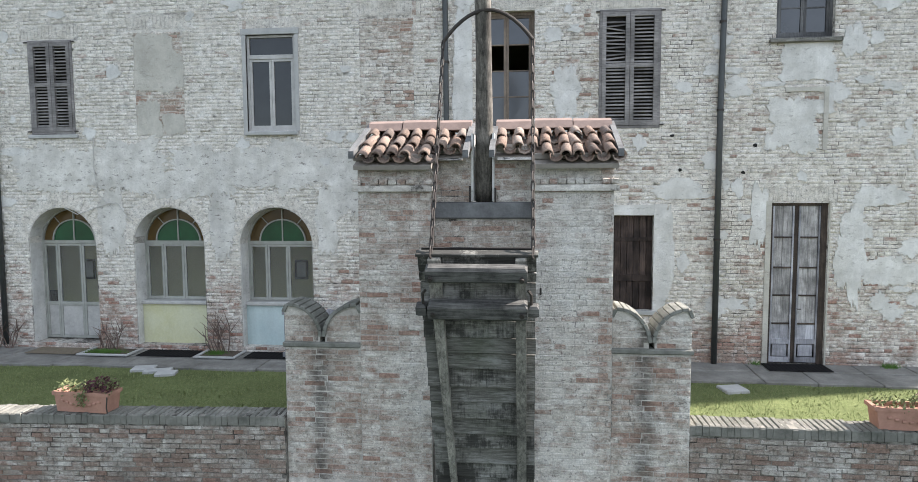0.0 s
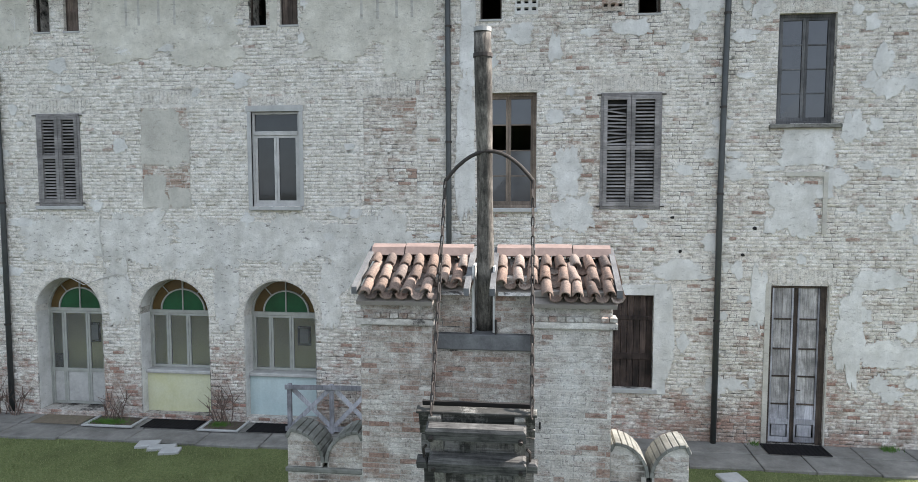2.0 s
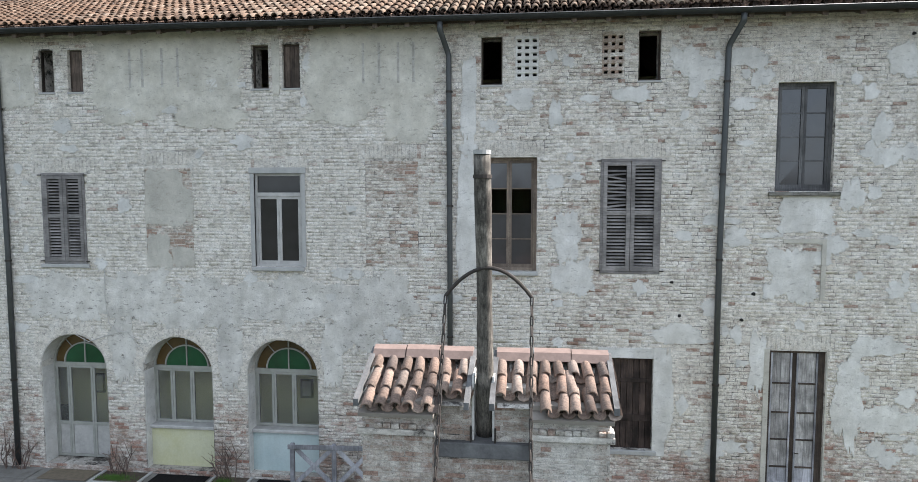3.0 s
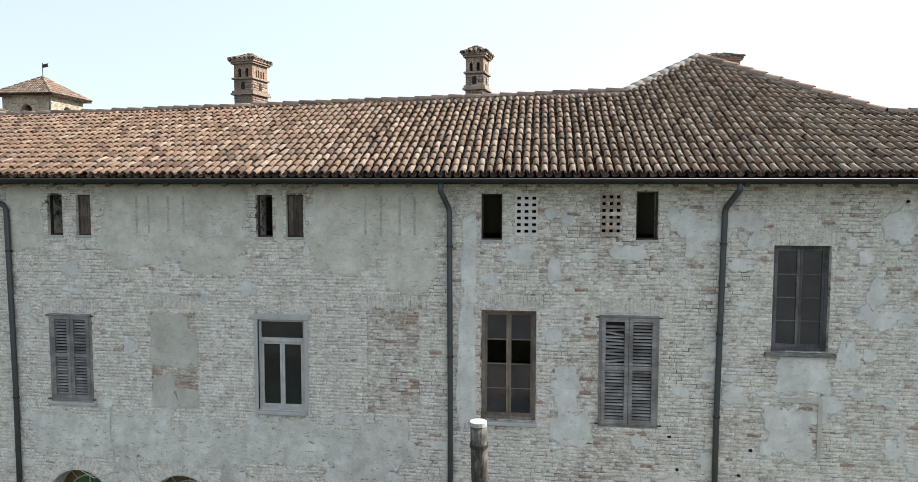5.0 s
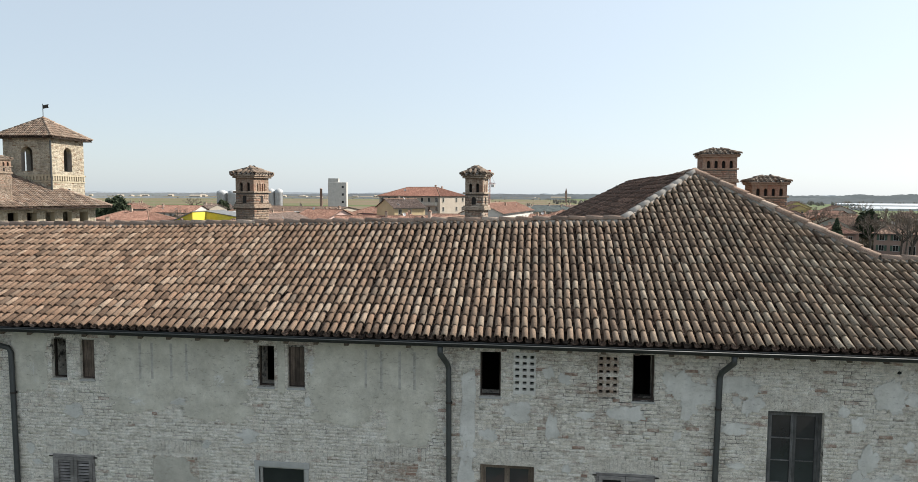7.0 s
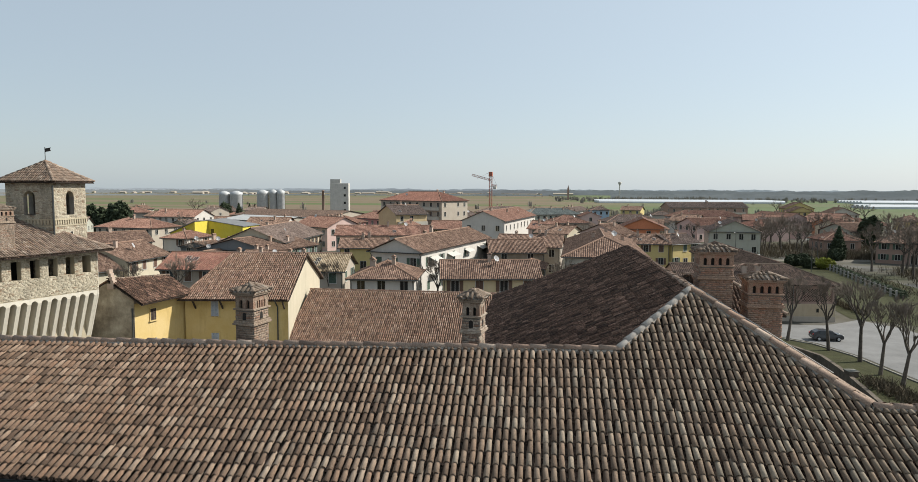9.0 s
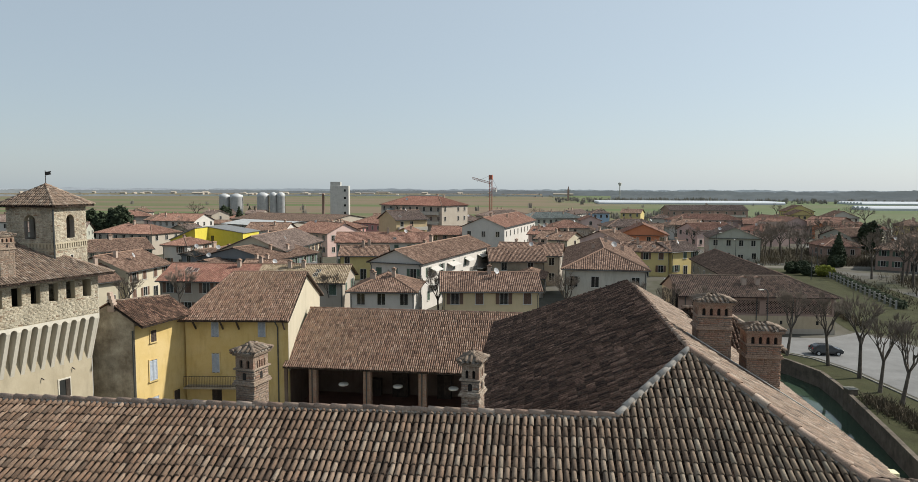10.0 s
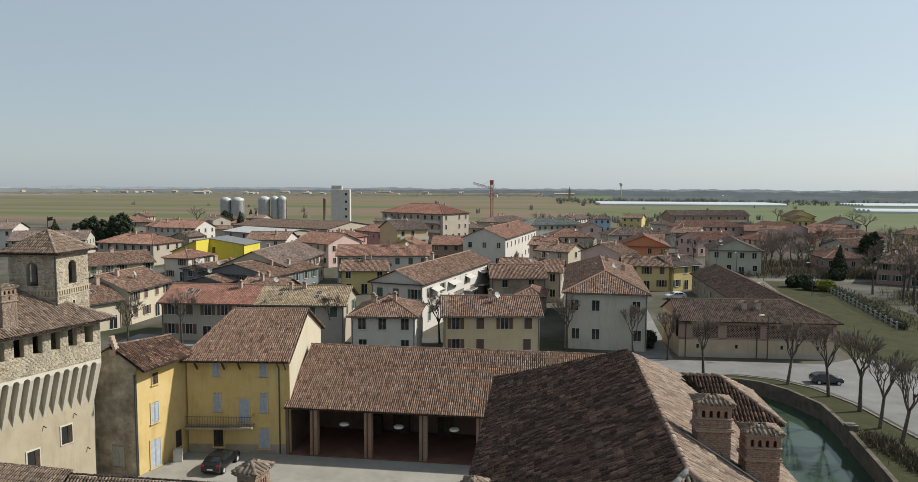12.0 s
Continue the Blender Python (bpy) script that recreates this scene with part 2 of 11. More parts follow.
def roof_sheet_material(name, a, b, c):
    """Tiles of roofs farther off: the tone of each tile from its place on the slope (metres in the UV map)."""
    n = Nodes(name, 0.9, spec=0.2)
    uv = n.node("ShaderNodeUVMap")
    sep = n.node("ShaderNodeSeparateXYZ")
    n.link(uv.outputs["UV"], sep.inputs[0])
    cu = n.math("FLOOR", n.math("DIVIDE", sep.outputs[0], 0.25))
    cv = n.math("FLOOR", n.math("DIVIDE", sep.outputs[1], 0.36))
    comb = n.node("ShaderNodeCombineXYZ")
    n.link(cu, comb.inputs[0])
    n.link(cv, comb.inputs[1])
    wn_ = n.node("ShaderNodeTexWhiteNoise")
    n.link(comb.outputs[0], wn_.inputs["Vector"])
    col = n.ramp(wn_.outputs["Value"], [(0.0, a), (0.5, b), (1.0, c)])
    big = n.ramp(n.noise(0.35, 6, 0.7), [(0.35, 0.62), (0.7, 1.12)])
    col = n.mix(0.8, col, big, "MULTIPLY")
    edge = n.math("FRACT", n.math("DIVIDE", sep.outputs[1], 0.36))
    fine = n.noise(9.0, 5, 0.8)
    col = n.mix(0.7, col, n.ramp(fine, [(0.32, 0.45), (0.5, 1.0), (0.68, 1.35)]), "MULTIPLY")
    # a dark line per row puts the shade of the tile laps into colour
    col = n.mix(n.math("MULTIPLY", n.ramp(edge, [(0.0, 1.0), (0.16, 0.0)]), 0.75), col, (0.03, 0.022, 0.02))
    return n.done(col, edge, 0.5, 0.05)


def wood_material(name, a, b, grain_axis="z", rough=0.8, blots=(0.5, 1.15)):
    n = Nodes(name, rough, spec=0.25)
    st = {"z": (18, 18, 1.2), "x": (1.2, 18, 18), "y": (18, 1.2, 18)}[grain_axis]
    g = n.noise(2.2, 8, 0.75, stretch=st)
    col = n.ramp(g, [(0.3, a), (0.7, b)])
    col = n.mix(0.8, col, n.ramp(n.rand(True), [(0.0, 0.55), (1.0, 1.35)]), "MULTIPLY")
    blot = n.ramp(n.noise(2.4, 6, 0.7), [(0.4, blots[0]), (0.62, blots[1])])
    col = n.mix(0.8, col, blot, "MULTIPLY")
    return n.done(col, g, 0.5, 0.01)


def board_material(name):
    """Wet grey boards: pale worn patches, black mould with run-off streaks, a green film and long grain."""
    n = Nodes(name, 0.9, spec=0.2)
    g = n.noise(2.2, 8, 0.75, stretch=(2.0, 18, 26))
    col = n.ramp(g, [(0.30, (0.05, 0.048, 0.041)), (0.5, (0.17, 0.163, 0.142)), (0.72, (0.38, 0.367, 0.33))])
    col = n.mix(0.8, col, n.ramp(n.rand(True), [(0.0, 0.6), (1.0, 1.35)]), "MULTIPLY")
    worn = n.ramp(n.noise(3.4, 6, 0.7, stretch=(0.5, 1, 1.6)), [(0.52, 0.0), (0.64, 1.0)])
    col = n.mix(n.math("MULTIPLY", worn, 0.55), col, (0.34, 0.335, 0.315))
    film = n.ramp(n.noise(1.5, 5, 0.7), [(0.5, 0.0), (0.66, 1.0)])
    col = n.mix(n.math("MULTIPLY", film, 0.4), col, (0.07, 0.085, 0.05))
    mould = n.ramp(n.math("ADD", n.math("ADD", n.math("MULTIPLY", n.math("SUBTRACT", n.rand(True), 0.5), 0.2), n.math("MULTIPLY", n.noise(2.6, 6, 0.7), 0.72)), n.math("MULTIPLY", n.noise(3.0, 5, 0.75, stretch=(12, 12, 1.0)), 0.28)), [(0.45, 0.0), (0.55, 1.0)])
    col = n.mix(n.math("MULTIPLY", mould, 0.85), col, (0.022, 0.021, 0.018))
    return n.done(col, g, 0.7, 0.015)


def plain_material(name, color, rough=0.6, metal=0.0, vary=0.25, scale=6.0, spec=0.4):
    n = Nodes(name, rough, metal, spec)
    f = n.ramp(n.noise(scale, 6, 0.7), [(0.3, 1.0 - vary), (0.72, 1.0)])
    return n.done(n.mix(1.0, color, f, "MULTIPLY"), n.noise(scale * 8, 4), 0.15, 0.005)


def glass_material(name, tint, rough=0.08, shine=0.5):
    n = Nodes(name, rough, 0.0, shine)
    f = n.ramp(n.noise(1.6, 5, 0.6), [(0.3, 0.6), (0.75, 1.2)])
    return n.done(n.mix(1.0, tint, f, "MULTIPLY"), n.noise(3.0, 3), 0.06, 0.01)


def grass_material(name, dry=0.0, tone=1.0):
    n = Nodes(name, 0.95, spec=0.1)
    g = n.noise(26, 8, 0.8)
    col = n.ramp(g, [(0.3, (0.06, 0.08, 0.03)), (0.5, (0.13, 0.155, 0.06)), (0.72, (0.22, 0.22, 0.11))])
    patch = n.ramp(n.noise(0.5, 6, 0.7), [(0.35, 0.7), (0.7, 1.2)])
    col = n.mix(n.math("MULTIPLY", n.ramp(n.noise(0.8, 6, 0.7), [(0.3, 0.5), (0.7, 1.0)]), dry), col, (0.17, 0.15, 0.085))
    return n.done(n.mix(1.0, n.mix(0.9, col, patch, "MULTIPLY"), (tone, tone, tone), "MULTIPLY"), g, 0.8, 0.03)


M = {}
M["brick"] = brick_material("limewashed_brick", False, 1.0, 0.9, 0.10, 1.10, low=0.18, band=0.20, deep=0.88, vary=0.10)
M["brick_own"] = brick_material("limewashed_brick_single", True, 1.0, 0.9, 0.10, 1.10, low=0.18, band=0.20, deep=0.88, vary=0.10)
M["lintel"] = brick_material("whitened_lintel_brick", True, 1.22, 0.5, 0.15, 1.0)
M["gate_own"] = brick_material("gate_brick_single", True, 0.69, 0.95, 0.16, 1.0, (-2.42, 1.20), vary=0.10, side=0.13)
M["parapet_own"] = brick_material("parapet_brick_single", True, 0.52, 1.0, 0.6, 0.86, deep=0.86)
M["infill"] = brick_material("infill_brick", False, 0.68, 0.5, 0.12, 1.08)
M["chimney"] = brick_material("chimney_brick", False, 0.15, 1.0, 0.30, 0.78, warm=(1.08, 0.92, 0.84))
M["keep_brick"] = brick_material("keep_brick", False, 0.92, 0.3, 0.55, 0.66, warm=(1.0, 0.95, 0.82), pits=0.5)
M["chimney_pale"] = brick_material("buff_chimney_brick", False, 0.40, 0.8, 0.35, 0.74, warm=(1.0, 0.92, 0.85))
M["column_brick"] = brick_material("column_brick", False, 0.05, 1.0, 0.25, 0.80, warm=(1.12, 0.92, 0.80))
M["infill_court"] = brick_material("court_wall_brick", False, 0.25, 0.6, 0.4, 0.7)
M["mortar"] = joint_material("lime_mortar", 1.0, 0.88, 0.20, 0.18, 0.43)
M["mortar_gate"] = joint_material("gate_mortar", 0.69, 0.95, gaps=0.36, side=0.13)
M["mortar_dark"] = wall_material("mortar_dark", (0.24, 0.21, 0.18), (0.33, 0.30, 0.26), 1.2, 0.5, 0.4)
M["mortar_chimney"] = wall_material("sooty_chimney_mortar", (0.12, 0.11, 0.10), (0.20, 0.185, 0.165), 3.0, 0.5, 0.3)
M["plaster"] = wall_material("worn_plaster", (0.56, 0.545, 0.50), (0.72, 0.705, 0.665), 2.4, 0.6, 0.35, chips=0.45)
M["plaster_grey"] = wall_material("grey_plaster", (0.43, 0.405, 0.35), (0.55, 0.525, 0.46), 1.6, 0.45, 0.35, chips=0.45)
M["tile"] = tile_material("clay_tile", False, 0.0, 0.55, (0.97, 0.95, 0.92))
M["tile_south"] = tile_material("garden_side_clay_tile", False, graded=True)
M["tile_court"] = tile_material("red_clay_tile", False, -0.55, 0.3, (1.06, 0.90, 0.83))
M["tile_own"] = tile_material("clay_tile_single", True, graded=True)
M["tile_dark"] = tile_material("old_shaded_clay_tile", False, 0.80, 0.55, (1.1, 0.92, 0.82))
M["tile_cap"] = tile_material("sooty_chimney_tile", False, 0.30, 0.6, (0.95, 0.95, 0.92))
M["tile_gate"] = tile_material("gate_clay_tile", True, -0.30, 0.45, (0.93, 0.90, 0.90))
# mossy pans, with the shade between the covers put into their colour
M["tile_pan"] = tile_material("shaded_mossy_pan_tile", False, 1.45, 0.6)
M["ridge_clay"] = tile_material("ridge_clay", False, -0.45, 0.2, (0.98, 0.94, 0.91))
M["ridge_pale"] = wall_material("mortared_hip", (0.34, 0.305, 0.265), (0.46, 0.42, 0.375), 4.0, 0.4, 0.3)
M["stone"] = wall_material("sill_stone", (0.36, 0.36, 0.34), (0.46, 0.45, 0.43), 3.0, 0.3, 0.25)
M["paving"] = wall_material("paving", (0.155, 0.147, 0.13), (0.29, 0.278, 0.25), 1.4, 0.6, 0.6, chips=0.5)
M["shutter"] = wood_material("grey_shutter_wood", (0.145, 0.135, 0.128), (0.35, 0.328, 0.312), "x")
M["door_wood"] = wood_material("grey_door_wood", (0.23, 0.228, 0.24), (0.50, 0.495, 0.52), "z")
M["dark_wood"] = wood_material("dark_wood", (0.025, 0.02, 0.016), (0.10, 0.075, 0.06), "z")
M["brown_wood"] = wood_material("brown_wood", (0.13, 0.10, 0.08), (0.30, 0.24, 0.185), "z")
M["plank_wood"] = wood_material("dark_brown_plank", (0.05, 0.037, 0.03), (0.19, 0.145, 0.115), "z")
M["bridge_wood"] = board_material("weathered_bridge_wood")
M["bridge_beam"] = wood_material("cracked_beam_wood", (0.013, 0.012, 0.011), (0.17, 0.165, 0.15), "x", 0.9, (0.22, 1.25))
M["post_wood"] = wood_material("old_post_wood", (0.014, 0.012, 0.010), (0.28, 0.255, 0.215), "z", 0.88, (0.18, 1.2))
M["bridge_post"] = wood_material("weathered_post_wood", (0.07, 0.064, 0.054), (0.40, 0.38, 0.325), "z", 0.88, (0.4, 1.15))
M["white_wood"] = plain_material("white_frame_paint", (0.48, 0.465, 0.435), 0.55, 0, 0.35)
M["grey_wood"] = plain_material("grey_frame_paint", (0.36, 0.36, 0.32), 0.6, 0, 0.3)
M["dark_grey_wood"] = wood_material("dark_grey_frame_wood", (0.06, 0.06, 0.06), (0.17, 0.168, 0.165), "z")
M["gutter"] = plain_material("dark_gutter_metal", (0.075, 0.08, 0.078), 0.5, 0.4, 0.3)
M["iron"] = plain_material("rusty_iron", (0.07, 0.06, 0.052), 0.7, 0.6, 0.4, 20)
# near-black fill that stands in for shade inside openings; also a dark frame colour
M["void"] = plain_material("shade_and_frame_black", (0.02, 0.018, 0.016), 0.95, 0, 0.3)
M["room"] = wall_material("room_paint", (0.72, 0.68, 0.42), (0.80, 0.75, 0.50), 0.8, 0.05, 0.1)
M["glass"] = glass_material("window_glass", (0.02, 0.022, 0.022), 0.05)
M["glass_blue"] = glass_material("old_dusty_glass", (0.03, 0.033, 0.037), 0.12, 0.8)
M["glass_green"] = glass_material("green_glass", (0.012, 0.075, 0.032), 0.15)
M["glass_brown"] = glass_material("amber_glass", (0.10, 0.062, 0.02), 0.15)
M["grass"] = grass_material("lawn_grass")


# ---- mesh helpers ----
def from_data(name, verts, faces, material, parent=None, label="", smooth=False):
    me = bpy.data.meshes.new(name)
    me.from_pydata([tuple(v) for v in verts], [], [tuple(f) for f in faces])
    me.materials.append(material)
    if smooth:
        me.polygons.foreach_set("use_smooth", [True] * len(me.polygons))
    me.update()
    ob = new(name, me)
    if parent:
        ob.parent = parent
    if label:
        ob["label"] = label
    return ob


class Geo:
    """Collects boxes, tubes and prisms into one mesh."""

    def __init__(self, m=None):
        self.v, self.f, self.m = [], [], m or Matrix()

    def add(self, verts, faces, m=None):
        k = len(self.v)
        m = self.m @ m if m else self.m
        self.v += [m @ Vector(p) for p in verts]
        self.f += [tuple(i + k for i in f) for f in faces]
        return self

    def box(self, x0, x1, y0, y1, z0, z1, m=None, bevel=0.0):
        b = min(bevel, abs(x1 - x0) / 3, abs(y1 - y0) / 3, abs(z1 - z0) / 3)
        if b <= 0:
            vs = [(x, y, z) for z in (z0, z1) for y in (y0, y1) for x in (x0, x1)]
            return self.add(vs, [(0, 2, 3, 1), (4, 5, 7, 6), (0, 1, 5, 4), (2, 6, 7, 3), (0, 4, 6, 2), (1, 3, 7, 5)], m)
        ring = lambda i: [(x0 + i, y0 + i), (x1 - i, y0 + i), (x1 - i, y1 - i), (x0 + i, y1 - i)]
        vs = [(x, y, z) for i, z in ((b, z0), (0, z0 + b), (0, z1 - b), (b, z1)) for x, y in ring(i)]
        fs = [(3, 2, 1, 0), (12, 13, 14, 15)]
        for k in range(3):
            fs += [(4 * k + i, 4 * k + (i + 1) % 4, 4 * k + 4 + (i + 1) % 4, 4 * k + 4 + i) for i in range(4)]
        return self.add(vs, fs, m)

    def tube(self, points, radii, n=8, caps=True):
        pts = [Vector(p) for p in points]
        if isinstance(radii, (int, float)):
            radii = [radii] * len(pts)
        vs, fs = [], []
        side = None
        for i, p in enumerate(pts):
            d = (pts[min(i + 1, len(pts) - 1)] - pts[max(i - 1, 0)]).normalized()
            if side is None:
                side = d.orthogonal().normalized()
            side = (side - d * side.dot(d)).normalized()
            up = d.cross(side)
            vs += [p + radii[i] * (math.cos(a) * side + math.sin(a) * up) for a in (2 * math.pi * k / n for k in range(n))]
        for i in range(len(pts) - 1):
            fs += [(i * n + k, i * n + (k + 1) % n, (i + 1) * n + (k + 1) % n, (i + 1) * n + k) for k in range(n)]
        if caps:
            fs += [tuple(range(n))[::-1], tuple((len(pts) - 1) * n + k for k in range(n))]
        return self.add(vs, fs)

    def prism(self, outline, vec):
        """A flat outline of points, swept along vec."""
        n = len(outline)
        vec = Vector(vec)
        vs = [Vector(p) for p in outline] + [Vector(p) + vec for p in outline]
        fs = [tuple(range(n))[::-1], tuple(range(n, 2 * n))] + [(i, (i + 1) % n, n + (i + 1) % n, n + i) for i in range(n)]
        return self.add(vs, fs)

    def build(self, name, material, parent=None, label="", smooth=False):
        return from_data(name, self.v, self.f, material, parent, label, smooth)


def thing(name, label, category, at=None, group="", kind=""):
    """An empty at the base of a thing, to hold its parts. Parts are built in world metres unless at is a moved pose."""
    ob = new(name)
    ob.empty_display_size = 0.2
    if at is not None:
        ob.matrix_world = at
    return tagged(ob, label, category, group, kind)


def cut(a, b, holes):
    """The pieces of the stretch a..b that no hole covers."""
    pieces = [(a, b)]
    for h0, h1 in holes:
        pieces = [q for p0, p1 in pieces for q in ((p0, min(p1, h0)), (max(p0, h1), p1)) if q[1] - q[0] > 0.02]
    return pieces


def brick_mesh(name, material, wear=0.035):
    """Four bricks 1 x 1 x 1 with worn uneven front edges and no back; their fronts look to -y."""
    out = []
    rim = [(-0.5, -0.5), (-0.17, -0.5), (0.17, -0.5), (0.5, -0.5), (0.5, 0.0), (0.5, 0.5), (0.17, 0.5), (-0.17, 0.5), (-0.5, 0.5), (-0.5, 0.0)]
    k = len(rim)
    for q in range(4):
        r = random.Random(len(name) * 7 + q)
        vs = [(x, 0, z) for x, z in rim]
        vs += [(x * (1 - abs(r.gauss(0, wear * 0.3))), -0.65, z * (1 - abs(r.gauss(0, wear)))) for x, z in rim]
        vs += [(x * (0.965 - abs(r.gauss(0, wear * 0.4))), -1 + abs(r.gauss(0, 0.12)), z * (0.86 - abs(r.gauss(0, wear * 1.6)))) for x, z in rim]
        fs = [tuple(range(2 * k, 3 * k))]
        for j in (0, k):
            fs += [(j + i, j + (i + 1) % k, j + k + (i + 1) % k, j + k + i) for i in range(k)]
        me = bpy.data.meshes.new(name)
        me.from_pydata(vs, [], fs)
        me.materials.append(material)
        me.update()
        out.append(me)
    return out


BRICK_V = np.array([(-0.5, 0, -0.5), (0.5, 0, -0.5), (0.5, 0, 0.5), (-0.5, 0, 0.5), (-0.48, -1, -0.42), (0.48, -1, -0.42), (0.48, -1, 0.42), (-0.48, -1, 0.42)])
BRICK_F = np.array([(4, 5, 6, 7), (0, 1, 5, 4), (1, 2, 6, 5), (2, 3, 7, 6), (3, 0, 4, 7)])


def lay_bricks(u0, u1, v0, v1, holes, rng, course=0.077, length=0.265, joint=0.009):
    """Courses of bricks over u0..u1, v0..v1: (u, v, width, height). holes(v) gives the open stretches at a height."""
    out = []
    row = 0
    v = v0
    while v + course * 0.6 < v1:
        h = min(course, v1 - v)
        for a, b in cut(u0, u1, holes(v + h / 2)):
            u = a - (row % 2) * length * 0.5 - rng.uniform(0, 0.06)
            while u < b:
                w = length * rng.choice((1.0, 1.0, 1.0, 0.52, 0.9))
                p, q = max(u, a), min(u + w, b)
                if q - p > 0.045:
                    out.append(((p + q) / 2, v + h / 2, q - p - joint, h - joint))
                u += w
        v += course
        row += 1
    return out


def joined_bricks(name, bricks, m, material, rng, parent=None, label="", proud=(0.004, 0.014)):
    """Bricks on the plane of m (x along, z up, front to -y) as one mesh."""
    n = len(bricks)
    if not n:
        return None
    b = np.array(bricks)
    dep = rng.uniform(*proud, n)
    s = np.stack([b[:, 2], dep, b[:, 3]], 1)
    tilt = rng.normal(0, 0.006, n)
    v = BRICK_V[None] * s[:, None, :]
    v[:, :, 2] += v[:, :, 0] * tilt[:, None]
    v[:, 4:, 0] += rng.normal(0, 0.004, (n, 4))
    v[:, 4:, 2] += rng.normal(0, 0.003, (n, 4))
    v[:, :, 0] += b[:, 0:1] + rng.normal(0, 0.002, (n, 1))
    v[:, :, 2] += b[:, 1:2] + rng.normal(0, 0.003, (n, 1))
    mm = np.array(m)
    v = v.reshape(-1, 3) @ mm[:3, :3].T + mm[:3, 3]
    f = (BRICK_F[None] + 8 * np.arange(n)[:, None, None]).reshape(-1, 4)
    me = bpy.data.meshes.new(name)
    me.vertices.add(len(v))
    me.vertices.foreach_set("co", v.ravel())
    me.loops.add(f.size)
    me.loops.foreach_set("vertex_index", f.ravel())
    me.polygons.add(len(f))
    me.polygons.foreach_set("loop_start", np.arange(0, f.size, 4))
    me.update(calc_edges=True)
    me.materials.append(material)
    ob = new(name, me)
    ob.parent = parent
    return tagged(ob, label, "", "", "stuff")


def single_bricks(bricks, m, mesh, rng, parent, proud=(0.006, 0.016), name="brick"):
    """Bricks on the plane of m as objects of their own on one mesh."""
    for u, v, w, h in bricks:
        ob = new(name, mesh[int(rng.integers(4))])
        ob.parent = parent
        ob.matrix_world = m @ Matrix.LocRotScale((u + rng.normal(0, 0.002), 0, v + rng.normal(0, 0.003)), Euler((0, rng.normal(0, 0.006), 0)), (w, rng.uniform(*proud), h))


# ---- roofs of curved tiles ----
def tile_data(length=0.44, r0=0.064, r1=0.053, thick=0.018, n=6, flip=False):
    """A half-round tile along +y, its wide end at y = 0; flip turns it into the pan."""
    vs, fs = [], []
    sgn = -1 if flip else 1
    for y, r in ((0, r0), (length, r1)):
        for k in range(n + 1):
            a = math.pi * k / n
            vs.append((-r * math.cos(a), y, sgn * r * 0.95 * math.sin(a)))
    k1 = n + 1
    for k in range(n):
        fs.append((k, k + 1, k1 + k + 1, k1 + k))
    base = len(vs)
    for k in range(n + 1):
        a = math.pi * k / n
        vs.append((-(r0 - thick) * math.cos(a), 0.0, sgn * (r0 - thick) * 0.95 * math.sin(a)))
    for k in range(n):
        fs.append((k, base + k, base + k + 1, k + 1))
    base2 = len(vs)
    for k in range(n + 1):
        a = math.pi * k / n
        vs.append((-(r0 - thick) * math.cos(a), 0.14, sgn * (r0 - thick) * 0.95 * math.sin(a)))
    for k in range(n):
        fs.append((base + k, base2 + k, base2 + k + 1, base + k + 1))
    return np.array(vs), np.array(fs)


COVER = tile_data()
PAN = tile_data(r0=0.078, r1=0.070, n=4, flip=True, thick=0.012)


def fast_mesh(name, v, f, material):
    me = bpy.data.meshes.new(name)
    me.vertices.add(len(v))
    me.vertices.foreach_set("co", np.ascontiguousarray(v, dtype=np.float64).ravel())
    me.loops.add(f.size)
    me.loops.foreach_set("vertex_index", f.ravel())
    me.polygons.add(len(f))
    me.polygons.foreach_set("loop_start", np.arange(0, f.size, 4))
    me.update(calc_edges=True)
    me.materials.append(material)
    me.polygons.foreach_set("use_smooth", [True] * len(f))
    return me


def inside(poly, u, v):
    hit = False
    for i in range(len(poly)):
        (x0, y0), (x1, y1) = poly[i - 1], poly[i]
        if (y0 > v) != (y1 > v) and u < (x1 - x0) * (v - y0) / (y1 - y0) + x0:
            hit = not hit
    return hit


